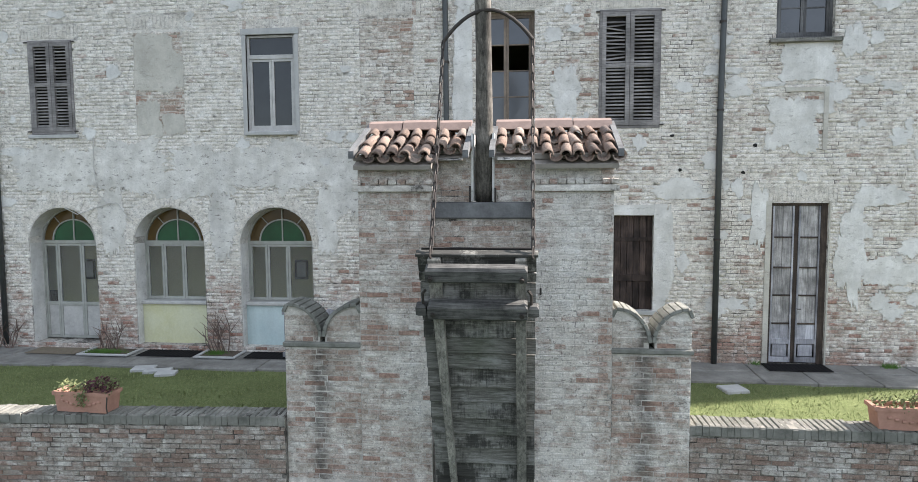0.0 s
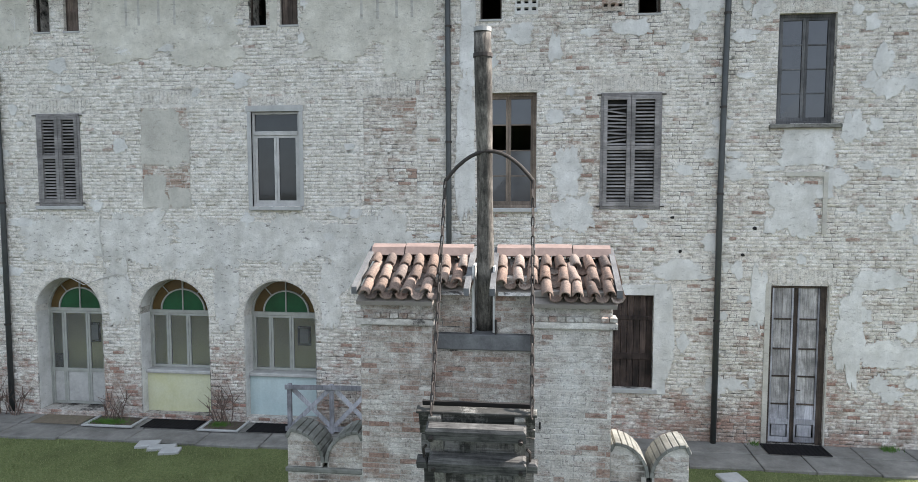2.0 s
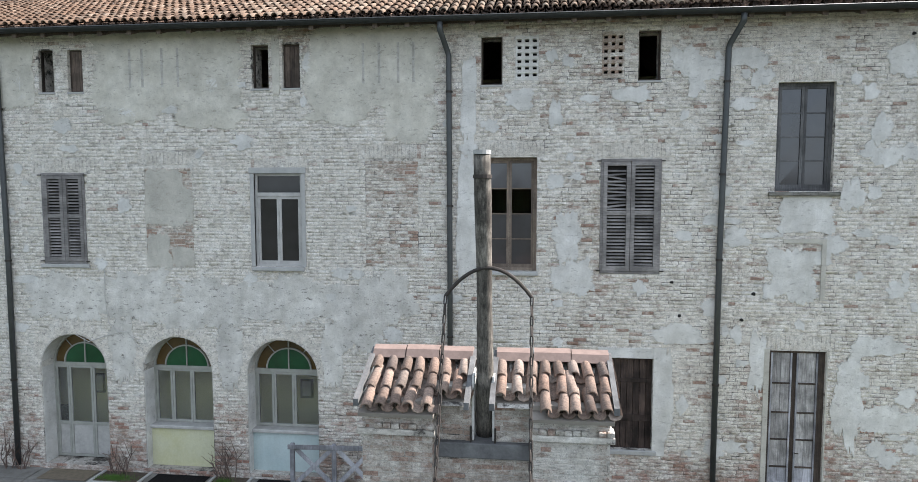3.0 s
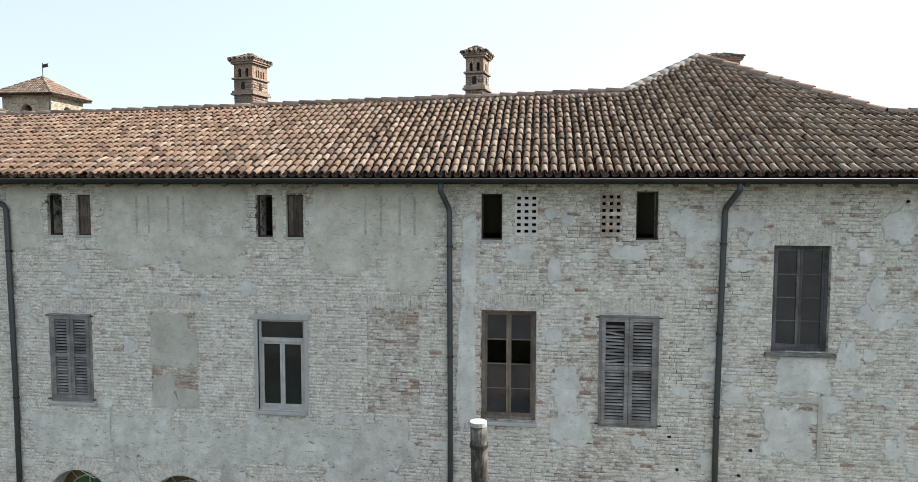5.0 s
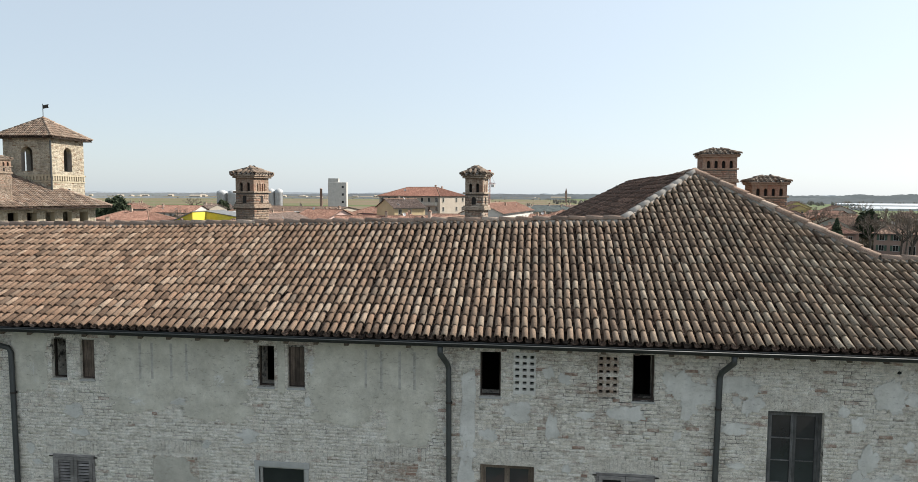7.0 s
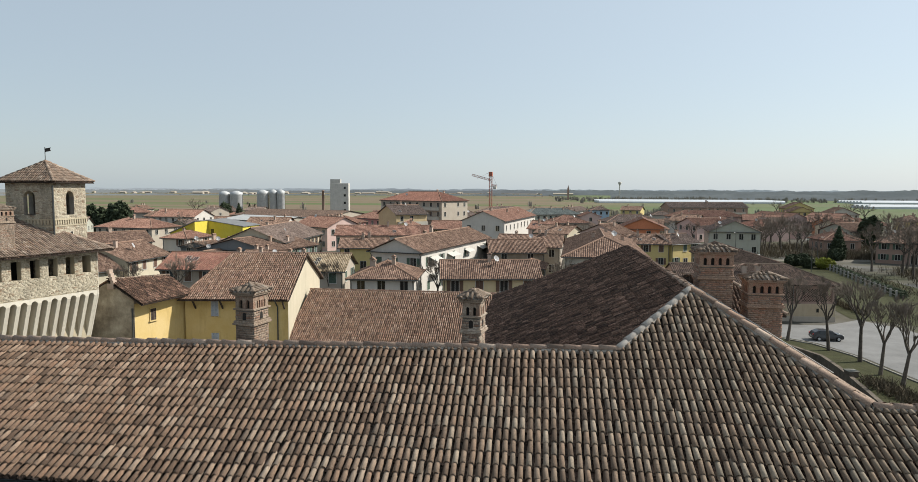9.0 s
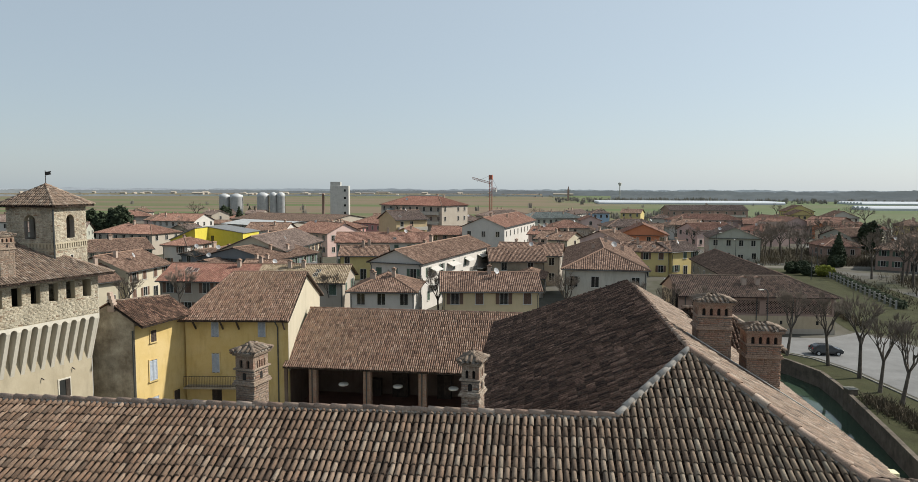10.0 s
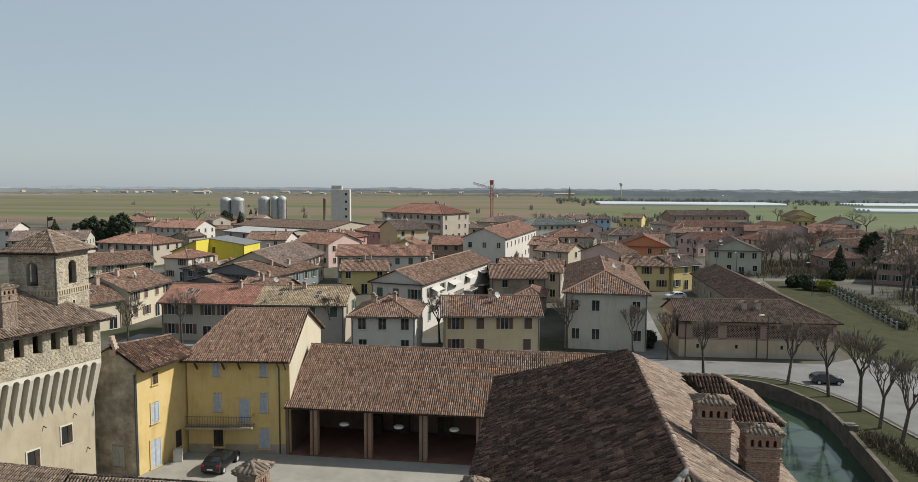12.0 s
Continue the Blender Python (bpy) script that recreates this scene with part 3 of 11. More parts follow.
def tile_roof(name, m, poly, material, parent, rng, pitch=0.171, step=0.34, singles=None, single_mat=None, label="", scale=1.0, warp=None):
    """Covers and pans over the outline poly (u across, v up the slope) of the plane of m. singles(u, v): which covers are objects of their own."""
    pitch, step = pitch * scale, step * scale
    us, vs_ = [p[0] for p in poly], [p[1] for p in poly]
    cov, pan, own = [], [], []
    for i in range(int((max(us) - min(us)) / pitch) + 2):
        u = min(us) + (i + 0.5) * pitch
        for j in range(int((max(vs_) - min(vs_)) / step) + 2):
            v = min(vs_) + j * step
            full = 0.44 * scale
            for du, spots in ((0.0, cov), (pitch / 2, pan)):
                if inside(poly, u + du, v + 0.02 * scale):
                    k = 1.0
                    while k > 0.2 and not inside(poly, u + du, v + full * k):
                        k -= 0.2
                    if spots is cov and singles and k == 1.0 and singles(u, v):
                        own.append((u, v))
                    else:
                        spots.append((u + du, v, max(k, 0.2)))
    mm = np.array(m)
    ob = None
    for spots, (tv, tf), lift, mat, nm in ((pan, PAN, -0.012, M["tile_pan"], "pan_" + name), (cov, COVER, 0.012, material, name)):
        if not spots:
            continue
        n = len(spots)
        s = np.array(spots)
        v = np.repeat(tv[None] * scale, n, 0)
        v[:, :, 1] *= s[:, 2:3]
        yaw = rng.normal(0, 0.022, n)
        x = v[:, :, 0] - v[:, :, 1] * yaw[:, None]
        v[:, :, 1] += v[:, :, 0] * yaw[:, None]
        v[:, :, 0] = x
        v[:, :, 2] += v[:, :, 1] * (-0.08) + (lift + 0.022 + rng.normal(0, 0.004, (n, 1))) * scale
        v[:, :, 0] += s[:, 0:1] + rng.normal(0, 0.006, (n, 1))
        v[:, :, 1] += s[:, 1:2] + rng.normal(0, 0.012, (n, 1))
        v = v.reshape(-1, 3) @ mm[:3, :3].T + mm[:3, 3]
        if warp:
            v[:, 2] += warp(v[:, 0], v[:, 1])
        ob = new(nm, fast_mesh(nm, v, (tf[None] + len(tv) * np.arange(n)[:, None, None]).reshape(-1, 4), mat))
        ob.parent = parent
        tagged(ob, label if spots is cov else "", "", "", "stuff")
    if own:
        me = fast_mesh("tile", COVER[0] * scale, COVER[1], single_mat or material)
        for u, v in own:
            o = new("tile", me)
            o.parent = parent
            o.matrix_world = m @ Matrix.LocRotScale((u + rng.normal(0, 0.006), v + rng.normal(0, 0.012), (0.034 + rng.normal(0, 0.004)) * scale), Euler((-0.08, 0, rng.normal(0, 0.022))), None)
            if warp:
                p = o.matrix_world.translation
                o.matrix_world = Matrix.Translation((0, 0, float(warp(p.x, p.y)))) @ o.matrix_world
    return ob


def ridge_tiles(name, p0, p1, material, parent, rng, r=0.12, step=0.38, mortar=None):
    """Half-round tiles laid end to end along a ridge or hip."""
    p0, p1 = Vector(p0), Vector(p1)
    d = (p1 - p0)
    n = max(1, round(d.length / step))
    step = d.length / n
    d.normalize()
    side = d.cross(Vector((0, 0, 1))).normalized()
    up = side.cross(d)
    base = Matrix((side, d, up)).transposed().to_4x4()
    tv, tf = tile_data(step * 1.18, r, r * 0.86, 0.02, 6)
    allv = []
    for i in range(n):
        mm = np.array(Matrix.Translation(p0 + d * step * i) @ base @ Matrix.Rotation(rng.normal(0, 0.02), 4, "Z") @ Matrix.Rotation(-0.04, 4, "X"))
        v = tv + np.array((rng.normal(0, 0.006), 0, rng.normal(0.01, 0.005)))
        allv.append(v @ mm[:3, :3].T + mm[:3, 3])
    f = (tf[None] + len(tv) * np.arange(n)[:, None, None]).reshape(-1, 4)
    ob = new(name, fast_mesh(name, np.concatenate(allv), f, material))
    ob.parent = parent
    if mortar:
        Geo().tube([p0 - up * 0.055, p1 - up * 0.055], r * 0.86, 8).build("ridge_bed", mortar, parent)
    return tagged(ob, "", "", "", "stuff")


def slope_pose(corner, along, up):
    """The pose of a roof plane: x along the eave, y up the slope, z out of it."""
    x = Vector(along).normalized()
    z = x.cross(Vector(up)).normalized()
    y = z.cross(x)
    return Matrix.Translation(corner) @ Matrix((x, y, z)).transposed().to_4x4()


def on_plane(m, p):
    q = m.inverted() @ Vector(p)
    return (q.x, q.y)


# ---- the castle's south range: facade wall ----
FY, WALL = 13.0, 0.5
X0, X1, Z0, ZT = -22.0, 10.6, -3.4, 9.62
rng = np.random.default_rng(5)
# openings: x0, x1, z0, z1 and, for arches, the height of the springing
ARCHES = [(-10.62, -9.10, 0.34, 3.22, 2.46), (-8.25, -6.72, 0.34, 3.22, 2.46), (-5.95, -4.43, 0.34, 3.22, 2.46)]
RECTS = [(4.43, 5.45, 0.22, 3.28), (1.33, 2.29, 1.22, 3.05), (-10.40, -9.42, 4.74, 6.66), (-5.70, -4.70, 4.74, 6.64), (-1.06, 0.02, 4.72, 6.94),
         (1.23, 2.36, 4.70, 6.90), (4.41, 5.42, 6.28, 8.28), (-10.34, -10.0, 8.34, 9.2), (-9.68, -9.35, 8.34, 9.2), (-5.69, -5.34, 8.34, 9.2),
         (-5.05, -4.69, 8.34, 9.2), (-1.07, -0.66, 8.33, 9.24), (1.89, 2.30, 8.36, 9.28)]
GRILLES = [(-0.41, 0.03, 8.40, 9.25), (1.22, 1.63, 8.42, 9.28)]


def wall_slab(name, x0, x1, z0, z1, y0, y1, rects, arches, material):
    """A wall with through openings, as one mesh: front, back and the reveals."""
    g = Geo()
    boxes = [(r[0], r[1], r[2], r[3]) for r in rects] + [(a[0], a[1], a[2], a[3]) for a in arches]
    xs = sorted({x0, x1, *[b[0] for b in boxes], *[b[1] for b in boxes]})
    zs = sorted({z0, z1, *[b[2] for b in boxes], *[b[3] for b in boxes]})
    for a, b in zip(xs, xs[1:]):
        for c, d in zip(zs, zs[1:]):
            mx, mz = (a + b) / 2, (c + d) / 2
            if any(q[0] < mx < q[1] and q[2] < mz < q[3] for q in boxes):
                continue
            g.add([(a, y0, c), (b, y0, c), (b, y0, d), (a, y0, d)], [(0, 1, 2, 3)])
            g.add([(a, y1, c), (b, y1, c), (b, y1, d), (a, y1, d)], [(3, 2, 1, 0)])
    for q in boxes:
        a, b, c, d = q
        arch = [k for k in arches if k[0] == a and k[2] == c]
        top = arch[0][4] if arch else d
        g.add([(a, y0, c), (a, y1, c), (a, y1, top), (a, y0, top)], [(0, 1, 2, 3)])
        g.add([(b, y0, c), (b, y1, c), (b, y1, top), (b, y0, top)], [(3, 2, 1, 0)])
        g.add([(a, y0, c), (b, y0, c), (b, y1, c), (a, y1, c)], [(0, 1, 2, 3)])
        if not arch:
            g.add([(a, y0, d), (b, y0, d), (b, y1, d), (a, y1, d)], [(3, 2, 1, 0)])
            continue
        n = 16
        cx, rx, rz = (a + b) / 2, (b - a) / 2, d - top
        pts = [(cx - rx * math.cos(math.pi * i / n), top + rz * math.sin(math.pi * i / n)) for i in range(n + 1)]
        for (u0, w0), (u1, w1) in zip(pts, pts[1:]):
            g.add([(u0, y0, w0), (u1, y0, w1), (u1, y0, d), (u0, y0, d)], [(0, 1, 2, 3)])
            g.add([(u0, y1, w0), (u1, y1, w1), (u1, y1, d), (u0, y1, d)], [(3, 2, 1, 0)])
            g.add([(u0, y0, w0), (u1, y0, w1), (u1, y1, w1), (u0, y1, w0)], [(3, 2, 1, 0)])
    g.add([(x0, y0, z1), (x1, y0, z1), (x1, y1, z1), (x0, y1, z1)], [(0, 1, 2, 3)])
    g.add([(x1, y0, z0), (x1, y1, z0), (x1, y1, z1), (x1, y0, z1)], [(0, 1, 2, 3)])
    g.add([(x0, y0, z0), (x0, y1, z0), (x0, y1, z1), (x0, y0, z1)], [(3, 2, 1, 0)])
    return g.build(name, material)


wall_south = tagged(wall_slab("wall_south", X0, X1, Z0, ZT, FY, FY + WALL, RECTS + GRILLES, ARCHES, M["mortar"]),
                    "long castle wall of limewashed old brick with worn plaster", "wall", kind="structure")

# panels of later brickwork and smooth plaster fill former windows
PLASTER_PANEL = (-8.07, -7.03, 4.71, 6.79)
BRICK_PANEL = (-3.38, -2.31, 4.77, 6.90)
LINTELS = [(a - 0.14, b + 0.14, d, d + 0.30) for a, b, c, d in (RECTS[2], RECTS[3], RECTS[4], RECTS[5], RECTS[6], RECTS[0], (-8.07, -7.03, 4.71, 6.79), (-3.38, -2.31, 4.77, 6.90))]


def facade_holes(z):
    out = [(a, b) for a, b, c, d in RECTS + GRILLES + [PLASTER_PANEL, BRICK_PANEL] + LINTELS if c - 0.02 < z < d + 0.01]
    for a, b, c, d, s in ARCHES:
        r, cx = (b - a) / 2 + 0.02, (a + b) / 2
        if c < z < s:
            out.append((a - 0.01, b + 0.01))
        elif s <= z < s + r:
            w = math.sqrt(max(0.0, r * r - (z - s) ** 2))
            out.append((cx - w, cx + w))
    return out


WALL_POSE = Matrix.Translation((0, FY, 0))
all_bricks = lay_bricks(-14.8, X1, 0.2, ZT, facade_holes, rng, 0.070, 0.25, 0.007)
near_stretch = lambda b: 2.45 < b[0] < 4.3 and 2.2 < b[1] < 5.6
own_bricks = [b for b in all_bricks if near_stretch(b)][:200]
taken = set(own_bricks)
rest = [b for b in all_bricks if b not in taken]
# over the arches the coats of wash have nearly filled the joints
smooth_bricks = [b for b in rest if b[0] < -1.5 + rng.normal(0, 0.3) and 2.5 + rng.normal(0, 0.3) < b[1] < 5.2 + rng.normal(0, 0.5)]
taken |= set(smooth_bricks)
joined_bricks("brickwork", smooth_bricks, WALL_POSE, M["brick"], rng, wall_south, "bricks nearly smoothed over with limewash", (0.002, 0.008))
joined_bricks("brickwork", [b for b in rest if b not in taken], WALL_POSE, M["brick"], rng, wall_south, "worn limewashed bricks in uneven courses", (0.001, 0.008))
facade_brick = brick_mesh("brick", M["brick_own"])
single_bricks(own_bricks, WALL_POSE, facade_brick, rng, wall_south, (0.002, 0.010))
joined_bricks("brickwork", lay_bricks(*BRICK_PANEL, lambda v: [], rng, 0.066, 0.25), WALL_POSE, M["infill"], rng, wall_south, "bare brown bricks filling a former window", (0.001, 0.006))
# upright bricks of the flat arches over the windows, whitened
lintel_brick = brick_mesh("brick_lintel", M["lintel"])
for a, b, c, d in LINTELS:
    n = int((b - a) / 0.078)
    single_bricks([(a + (i + 0.5) * (b - a) / n, (c + d) / 2 + 0.02 * math.cos((i / n - 0.5) * 3), (b - a) / n - 0.008, d - c - 0.03) for i in range(n)], WALL_POSE, lintel_brick, rng, wall_south, (0.004, 0.010))
# fans of bricks over the three arches
for a, b, c, d, s in ARCHES:
    cx, r = (a + b) / 2, (b - a) / 2 + 0.16
    for i in range(25):
        t = math.pi * (i + 0.5) / 25
        o = new("brick", facade_brick[i % 4])
        o.parent = wall_south
        o.matrix_world = Matrix.LocRotScale((cx - r * math.cos(t), FY - 0.002, s + r * math.sin(t)), Euler((0, t - math.pi / 2, 0)), (0.10, rng.uniform(0.006, 0.013), 0.27))


def patch(name, x, z, w, h, seed, material, square=0.0, thick=0.018):
    """A sheet of plaster with a ragged edge, standing a little proud of the bricks."""
    r = random.Random(seed)
    off = r.uniform(0, 100)
    pts = []
    n = 240
    for i in range(n):
        a = 2 * math.pi * i / n
        c, s = math.cos(a), math.sin(a)
        k = (abs(c) ** (2 + 8 * square) + abs(s) ** (2 + 8 * square)) ** (-1 / (2 + 8 * square))
        rough = 1 + (0.55 - 0.5 * square) * noise.noise((off + 1.6 * c, 1.6 * s, off)) + (0.22 - 0.18 * square) * noise.noise((off + 5 * c, 5 * s, 3.0)) + (0.16 - 0.13 * square) * noise.noise((off + 15 * c, 15 * s, 7.0)) + (0.12 - 0.10 * square) * noise.noise((off + 34 * c, 34 * s, 2.0)) + (0.035 - 0.02 * square) * r.uniform(-1, 1)
        pts.append((x + 0.5 * w * k * c * rough, FY - thick - 0.002 * r.random(), z + 0.5 * h * k * s * rough))
    return Geo().prism(pts, (0, thick - 0.001, 0)).build(name, material, wall_south)


# brick shows through the lower part of the plaster panel
joined_bricks("brickwork", lay_bricks(-8.07, -7.03, 4.71, 6.78, lambda v: [], rng, 0.066, 0.25), WALL_POSE, M["infill"], rng, wall_south, "bare bricks under broken plaster", (0.001, 0.006))
patch("plaster_panel", -7.66, 6.16, 0.82, 1.16, 3, M["plaster_grey"], 0.85, 0.009)
patch("plaster_panel", -7.22, 5.98, 0.40, 0.72, 6, M["plaster_grey"], 0.5, 0.008)
patch("plaster_panel", -7.80, 5.05, 0.52, 0.72, 4, M["plaster_grey"], 0.6, 0.009)
patch("plaster_panel", -7.28, 4.92, 0.46, 0.42, 5, M["plaster_grey"], 0.4, 0.009)
for i, (x, z, w, h, sq) in enumerate([
        (5.0, 5.88, 0.95, 0.72, 0.6), (4.75, 4.75, 0.80, 0.95, 0.5), (2.75, 8.72, 0.55, 0.55, 0.1), (3.15, 8.55, 0.8, 0.4, 0.1), (2.95, 8.30, 0.35, 0.5, 0.1),
        (3.85, 8.75, 0.75, 0.34, 0.1), (6.55, 8.65, 0.55, 0.6, 0.1), (6.2, 7.4, 0.35, 0.5, 0.1), (6.35, 6.9, 0.5, 0.35, 0.1), (5.75, 6.2, 0.4, 0.5, 0.1),
        (3.75, 5.4, 0.45, 0.35, 0.1), (2.75, 3.55, 0.9, 0.35, 0.1), (4.2, 3.0, 0.3, 1.1, 0.2), (5.85, 2.35, 0.45, 1.7, 0.1), (6.6, 2.0, 1.2, 0.5, 0.0),
        (6.3, 3.4, 0.9, 0.35, 0.1), (0.35, 7.75, 0.25, 0.5, 0.1), (0.6, 5.4, 0.5, 0.9, 0.1), (0.75, 4.6, 0.8, 0.7, 0.1), (-1.3, 8.0, 0.3, 1.6, 0.2),
        (-1.35, 5.6, 0.35, 2.6, 0.3), (2.5, 2.4, 0.32, 1.6, 0.5), (1.8, 8.1, 0.7, 0.3, 0.1), (-0.3, 8.05, 0.6, 0.35, 0.1)]):
    patch("plaster_patch", x, z, w, h, 20 + i, M["plaster"], sq, 0.016)
# small flakes of limewash and plaster left all over the front
rp = random.Random(77)
flakes = []
while len(flakes) < 95:
    x, z = rp.uniform(-11.3, 7.6), rp.uniform(1.0, 8.9)
    if x < -1.5 and z < 2.6:
        continue
    w = rp.uniform(0.12, 0.42) * (1.9 if x < -1.5 and 3.3 < z < 4.4 else 1.0)
    h = rp.uniform(0.10, 0.34)
    if any(a - w * 0.75 < x < b + w * 0.75 and c - h * 0.75 < z < d + 0.3 + h * 0.75 for a, b, c, d in RECTS + GRILLES + [PLASTER_PANEL, BRICK_PANEL] + [q[:4] for q in ARCHES]):
        continue
    flakes.append((x, z, w, h))
M["limewash"] = wall_material("limewash_flake", (0.57, 0.555, 0.515), (0.72, 0.705, 0.665), 3.0, 0.6, 0.35, chips=0.5)
for i, (x, z, w, h) in enumerate(flakes):
    patch("plaster_patch", x, z, w, h, 200 + i, M["limewash"], 0.0, rp.uniform(0.012, 0.016))
M["wash_coat"] = wall_material("thick_limewash", (0.55, 0.525, 0.47), (0.74, 0.715, 0.66), 3.4, 1.0, 0.4, chips=0.95)
for i, (x, z, w, h) in enumerate([(-9.9, 4.0, 1.7, 0.95), (-8.35, 4.05, 2.0, 1.1), (-6.55, 4.0, 2.1, 1.1), (-4.9, 4.02, 1.9, 1.0), (-3.55, 3.7, 1.1, 1.5), (-8.68, 3.0, 0.55, 1.4), (-6.33, 2.95, 0.52, 1.35), (-4.1, 2.9, 0.42, 1.2), (-2.8, 4.1, 0.8, 0.9)]):
    patch("plaster_patch", x, z, w, h, 500 + i, M["wash_coat"], 0.08, 0.0135 + 0.0004 * i)
rf = random.Random(77)
for i in range(30):
    x, z = rf.uniform(0.4, 7.6), rf.uniform(5.0, 8.9)
    if all(not (a - 0.3 < x < b + 0.3 and c - 0.25 < z < d + 0.3) for a, b, c, d in RECTS + GRILLES):
        patch("plaster_patch", x, z, rf.uniform(0.14, 0.5), rf.uniform(0.10, 0.34), 400 + i, M["limewash"], 0.0, rf.uniform(0.012, 0.016))
M["plaster_loft"] = wall_material("loft_plaster", (0.53, 0.50, 0.425), (0.67, 0.64, 0.56), 3.2, 0.8, 0.3, chips=0.55)
for i, (x, z, w, h, sq) in enumerate([(-7.52, 8.72, 3.4, 1.48, 0.75), (-3.25, 8.74, 2.6, 1.46, 0.75), (-10.85, 8.72, 0.85, 1.4, 0.7), (-5.19, 8.76, 0.16, 1.1, 0.6), (-8.4, 7.95, 1.5, 0.5, 0.1), (-6.6, 7.85, 1.3, 0.6, 0.1), (-3.9, 7.9, 1.2, 0.55, 0.1), (-2.5, 7.7, 0.9, 0.9, 0.1)]):
    patch("plaster_patch", x, z, w, h, 70 + i, M["plaster_loft"], sq, 0.015)
# ribs of blocked niches that show through the loft plaster
M["niche_rib"] = wall_material("niche_plaster", (0.38, 0.36, 0.32), (0.58, 0.56, 0.51), 6.0, 0.5, 0.4, chips=0.6)
for x in (-8.32, -8.05, -7.62, -7.28, -3.42, -3.10, -2.72, -2.42):
    Geo().box(x, x + 0.05, FY - 0.021, FY - 0.010, 8.40, 9.18, bevel=0.003).build("plaster_rib", M["niche_rib"], wall_south)
# the raised plaster frame below the tall window
g = Geo()
g.box(5.28, 5.36, FY - 0.03, FY + 0.002, 4.25, 5.40).box(4.60, 5.28, FY - 0.03, FY + 0.002, 5.32, 5.40)
g.build("plaster_frame", M["plaster_grey"], wall_south)
# putlog holes left in the wall: proud dark plates put in for their shade
g = Geo()
for x, z in [(-5.0, 3.75), (-6.35, 3.7), (-3.55, 4.2), (6.68, 9.1), (2.75, 3.9), (3.9, 3.85), (5.9, 1.9), (-8.0, 3.9), (-10.9, 8.3), (4.1, 4.35), (2.6, 4.55)]:
    g.prism([(x + 0.045 * math.cos(k * 0.9) * rng.uniform(0.6, 1.1), FY - 0.013, z + 0.04 * math.sin(k * 0.9) * rng.uniform(0.6, 1.1)) for k in range(7)], (0, 0.008, 0))
g.build("putlog_hole", M["void"], wall_south, "dark plates for the shade of small scaffold holes")

# pierced brick grilles of the loft
for a, b, c, d in GRILLES:
    gr = thing("brick_grille", "loft opening closed with a pierced brick grille", "grille", kind="structure", group="loft grilles")
    gg = Geo()
    nx, nz = 3, 6
    px, pz = (b - a) / nx, (d - c) / (nz + 0.6)
    hw, hh = 0.26 * px, 0.22 * pz
    zs = [c + (k + 0.8) * pz for k in range(nz)]
    for z0_, z1_ in zip([c] + [z + hh for z in zs], [z - hh for z in zs] + [d]):
        gg.box(a, b, FY - 0.004, FY + 0.12, z0_, z1_, bevel=0.004)
    for z in zs:
        xs = [a + (k + 0.5) * px for k in range(nx)]
        for x0_, x1_ in zip([a] + [x + hw for x in xs], [x - hw for x in xs] + [b]):
            gg.box(x0_, x1_, FY, FY + 0.12, z - hh, z + hh)
    gg.build("lattice", M["plaster"] if a < 0 else M["infill"], gr)
    # near-black sheet in place of the shade behind the grille
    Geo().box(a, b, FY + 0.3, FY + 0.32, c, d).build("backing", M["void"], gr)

# ---- rooms behind the openings ----
shell = Geo()
shell.box(-14.0, X1 - 0.4, 19.6, 19.9, -1.0, 9.5).box(-14.3, -14.0, FY + WALL, 19.9, -1.0, 9.5)
tagged(shell.build("wall_inner", M["room"]), "plain painted inner walls of the castle range", "wall", kind="structure")
tagged(Geo().box(-14.0, X1 - 0.4, FY + WALL, 19.6, 0.14, 0.24).build("floor_ground", M["stone"]), "stone floor inside the ground storey", "floor", kind="structure")
tagged(Geo().box(-14.0, X1 - 0.4, FY + WALL, 19.6, 4.1, 4.3).build("ceiling_ground", M["room"]), "painted ceiling of the ground storey", "ceiling", kind="structure")
tagged(Geo().box(-14.0, X1 - 0.4, FY + WALL, 19.6, 7.9, 8.1).build("ceiling_upper", M["void"]), "dark loft floor over the upper storey", "ceiling", kind="structure")
tagged(Geo().box(-11.6, -3.4, 14.9, 15.0, 0.24, 4.1).build("wall_room", M["room"]), "cream painted wall of the ground floor room", "wall", kind="structure")


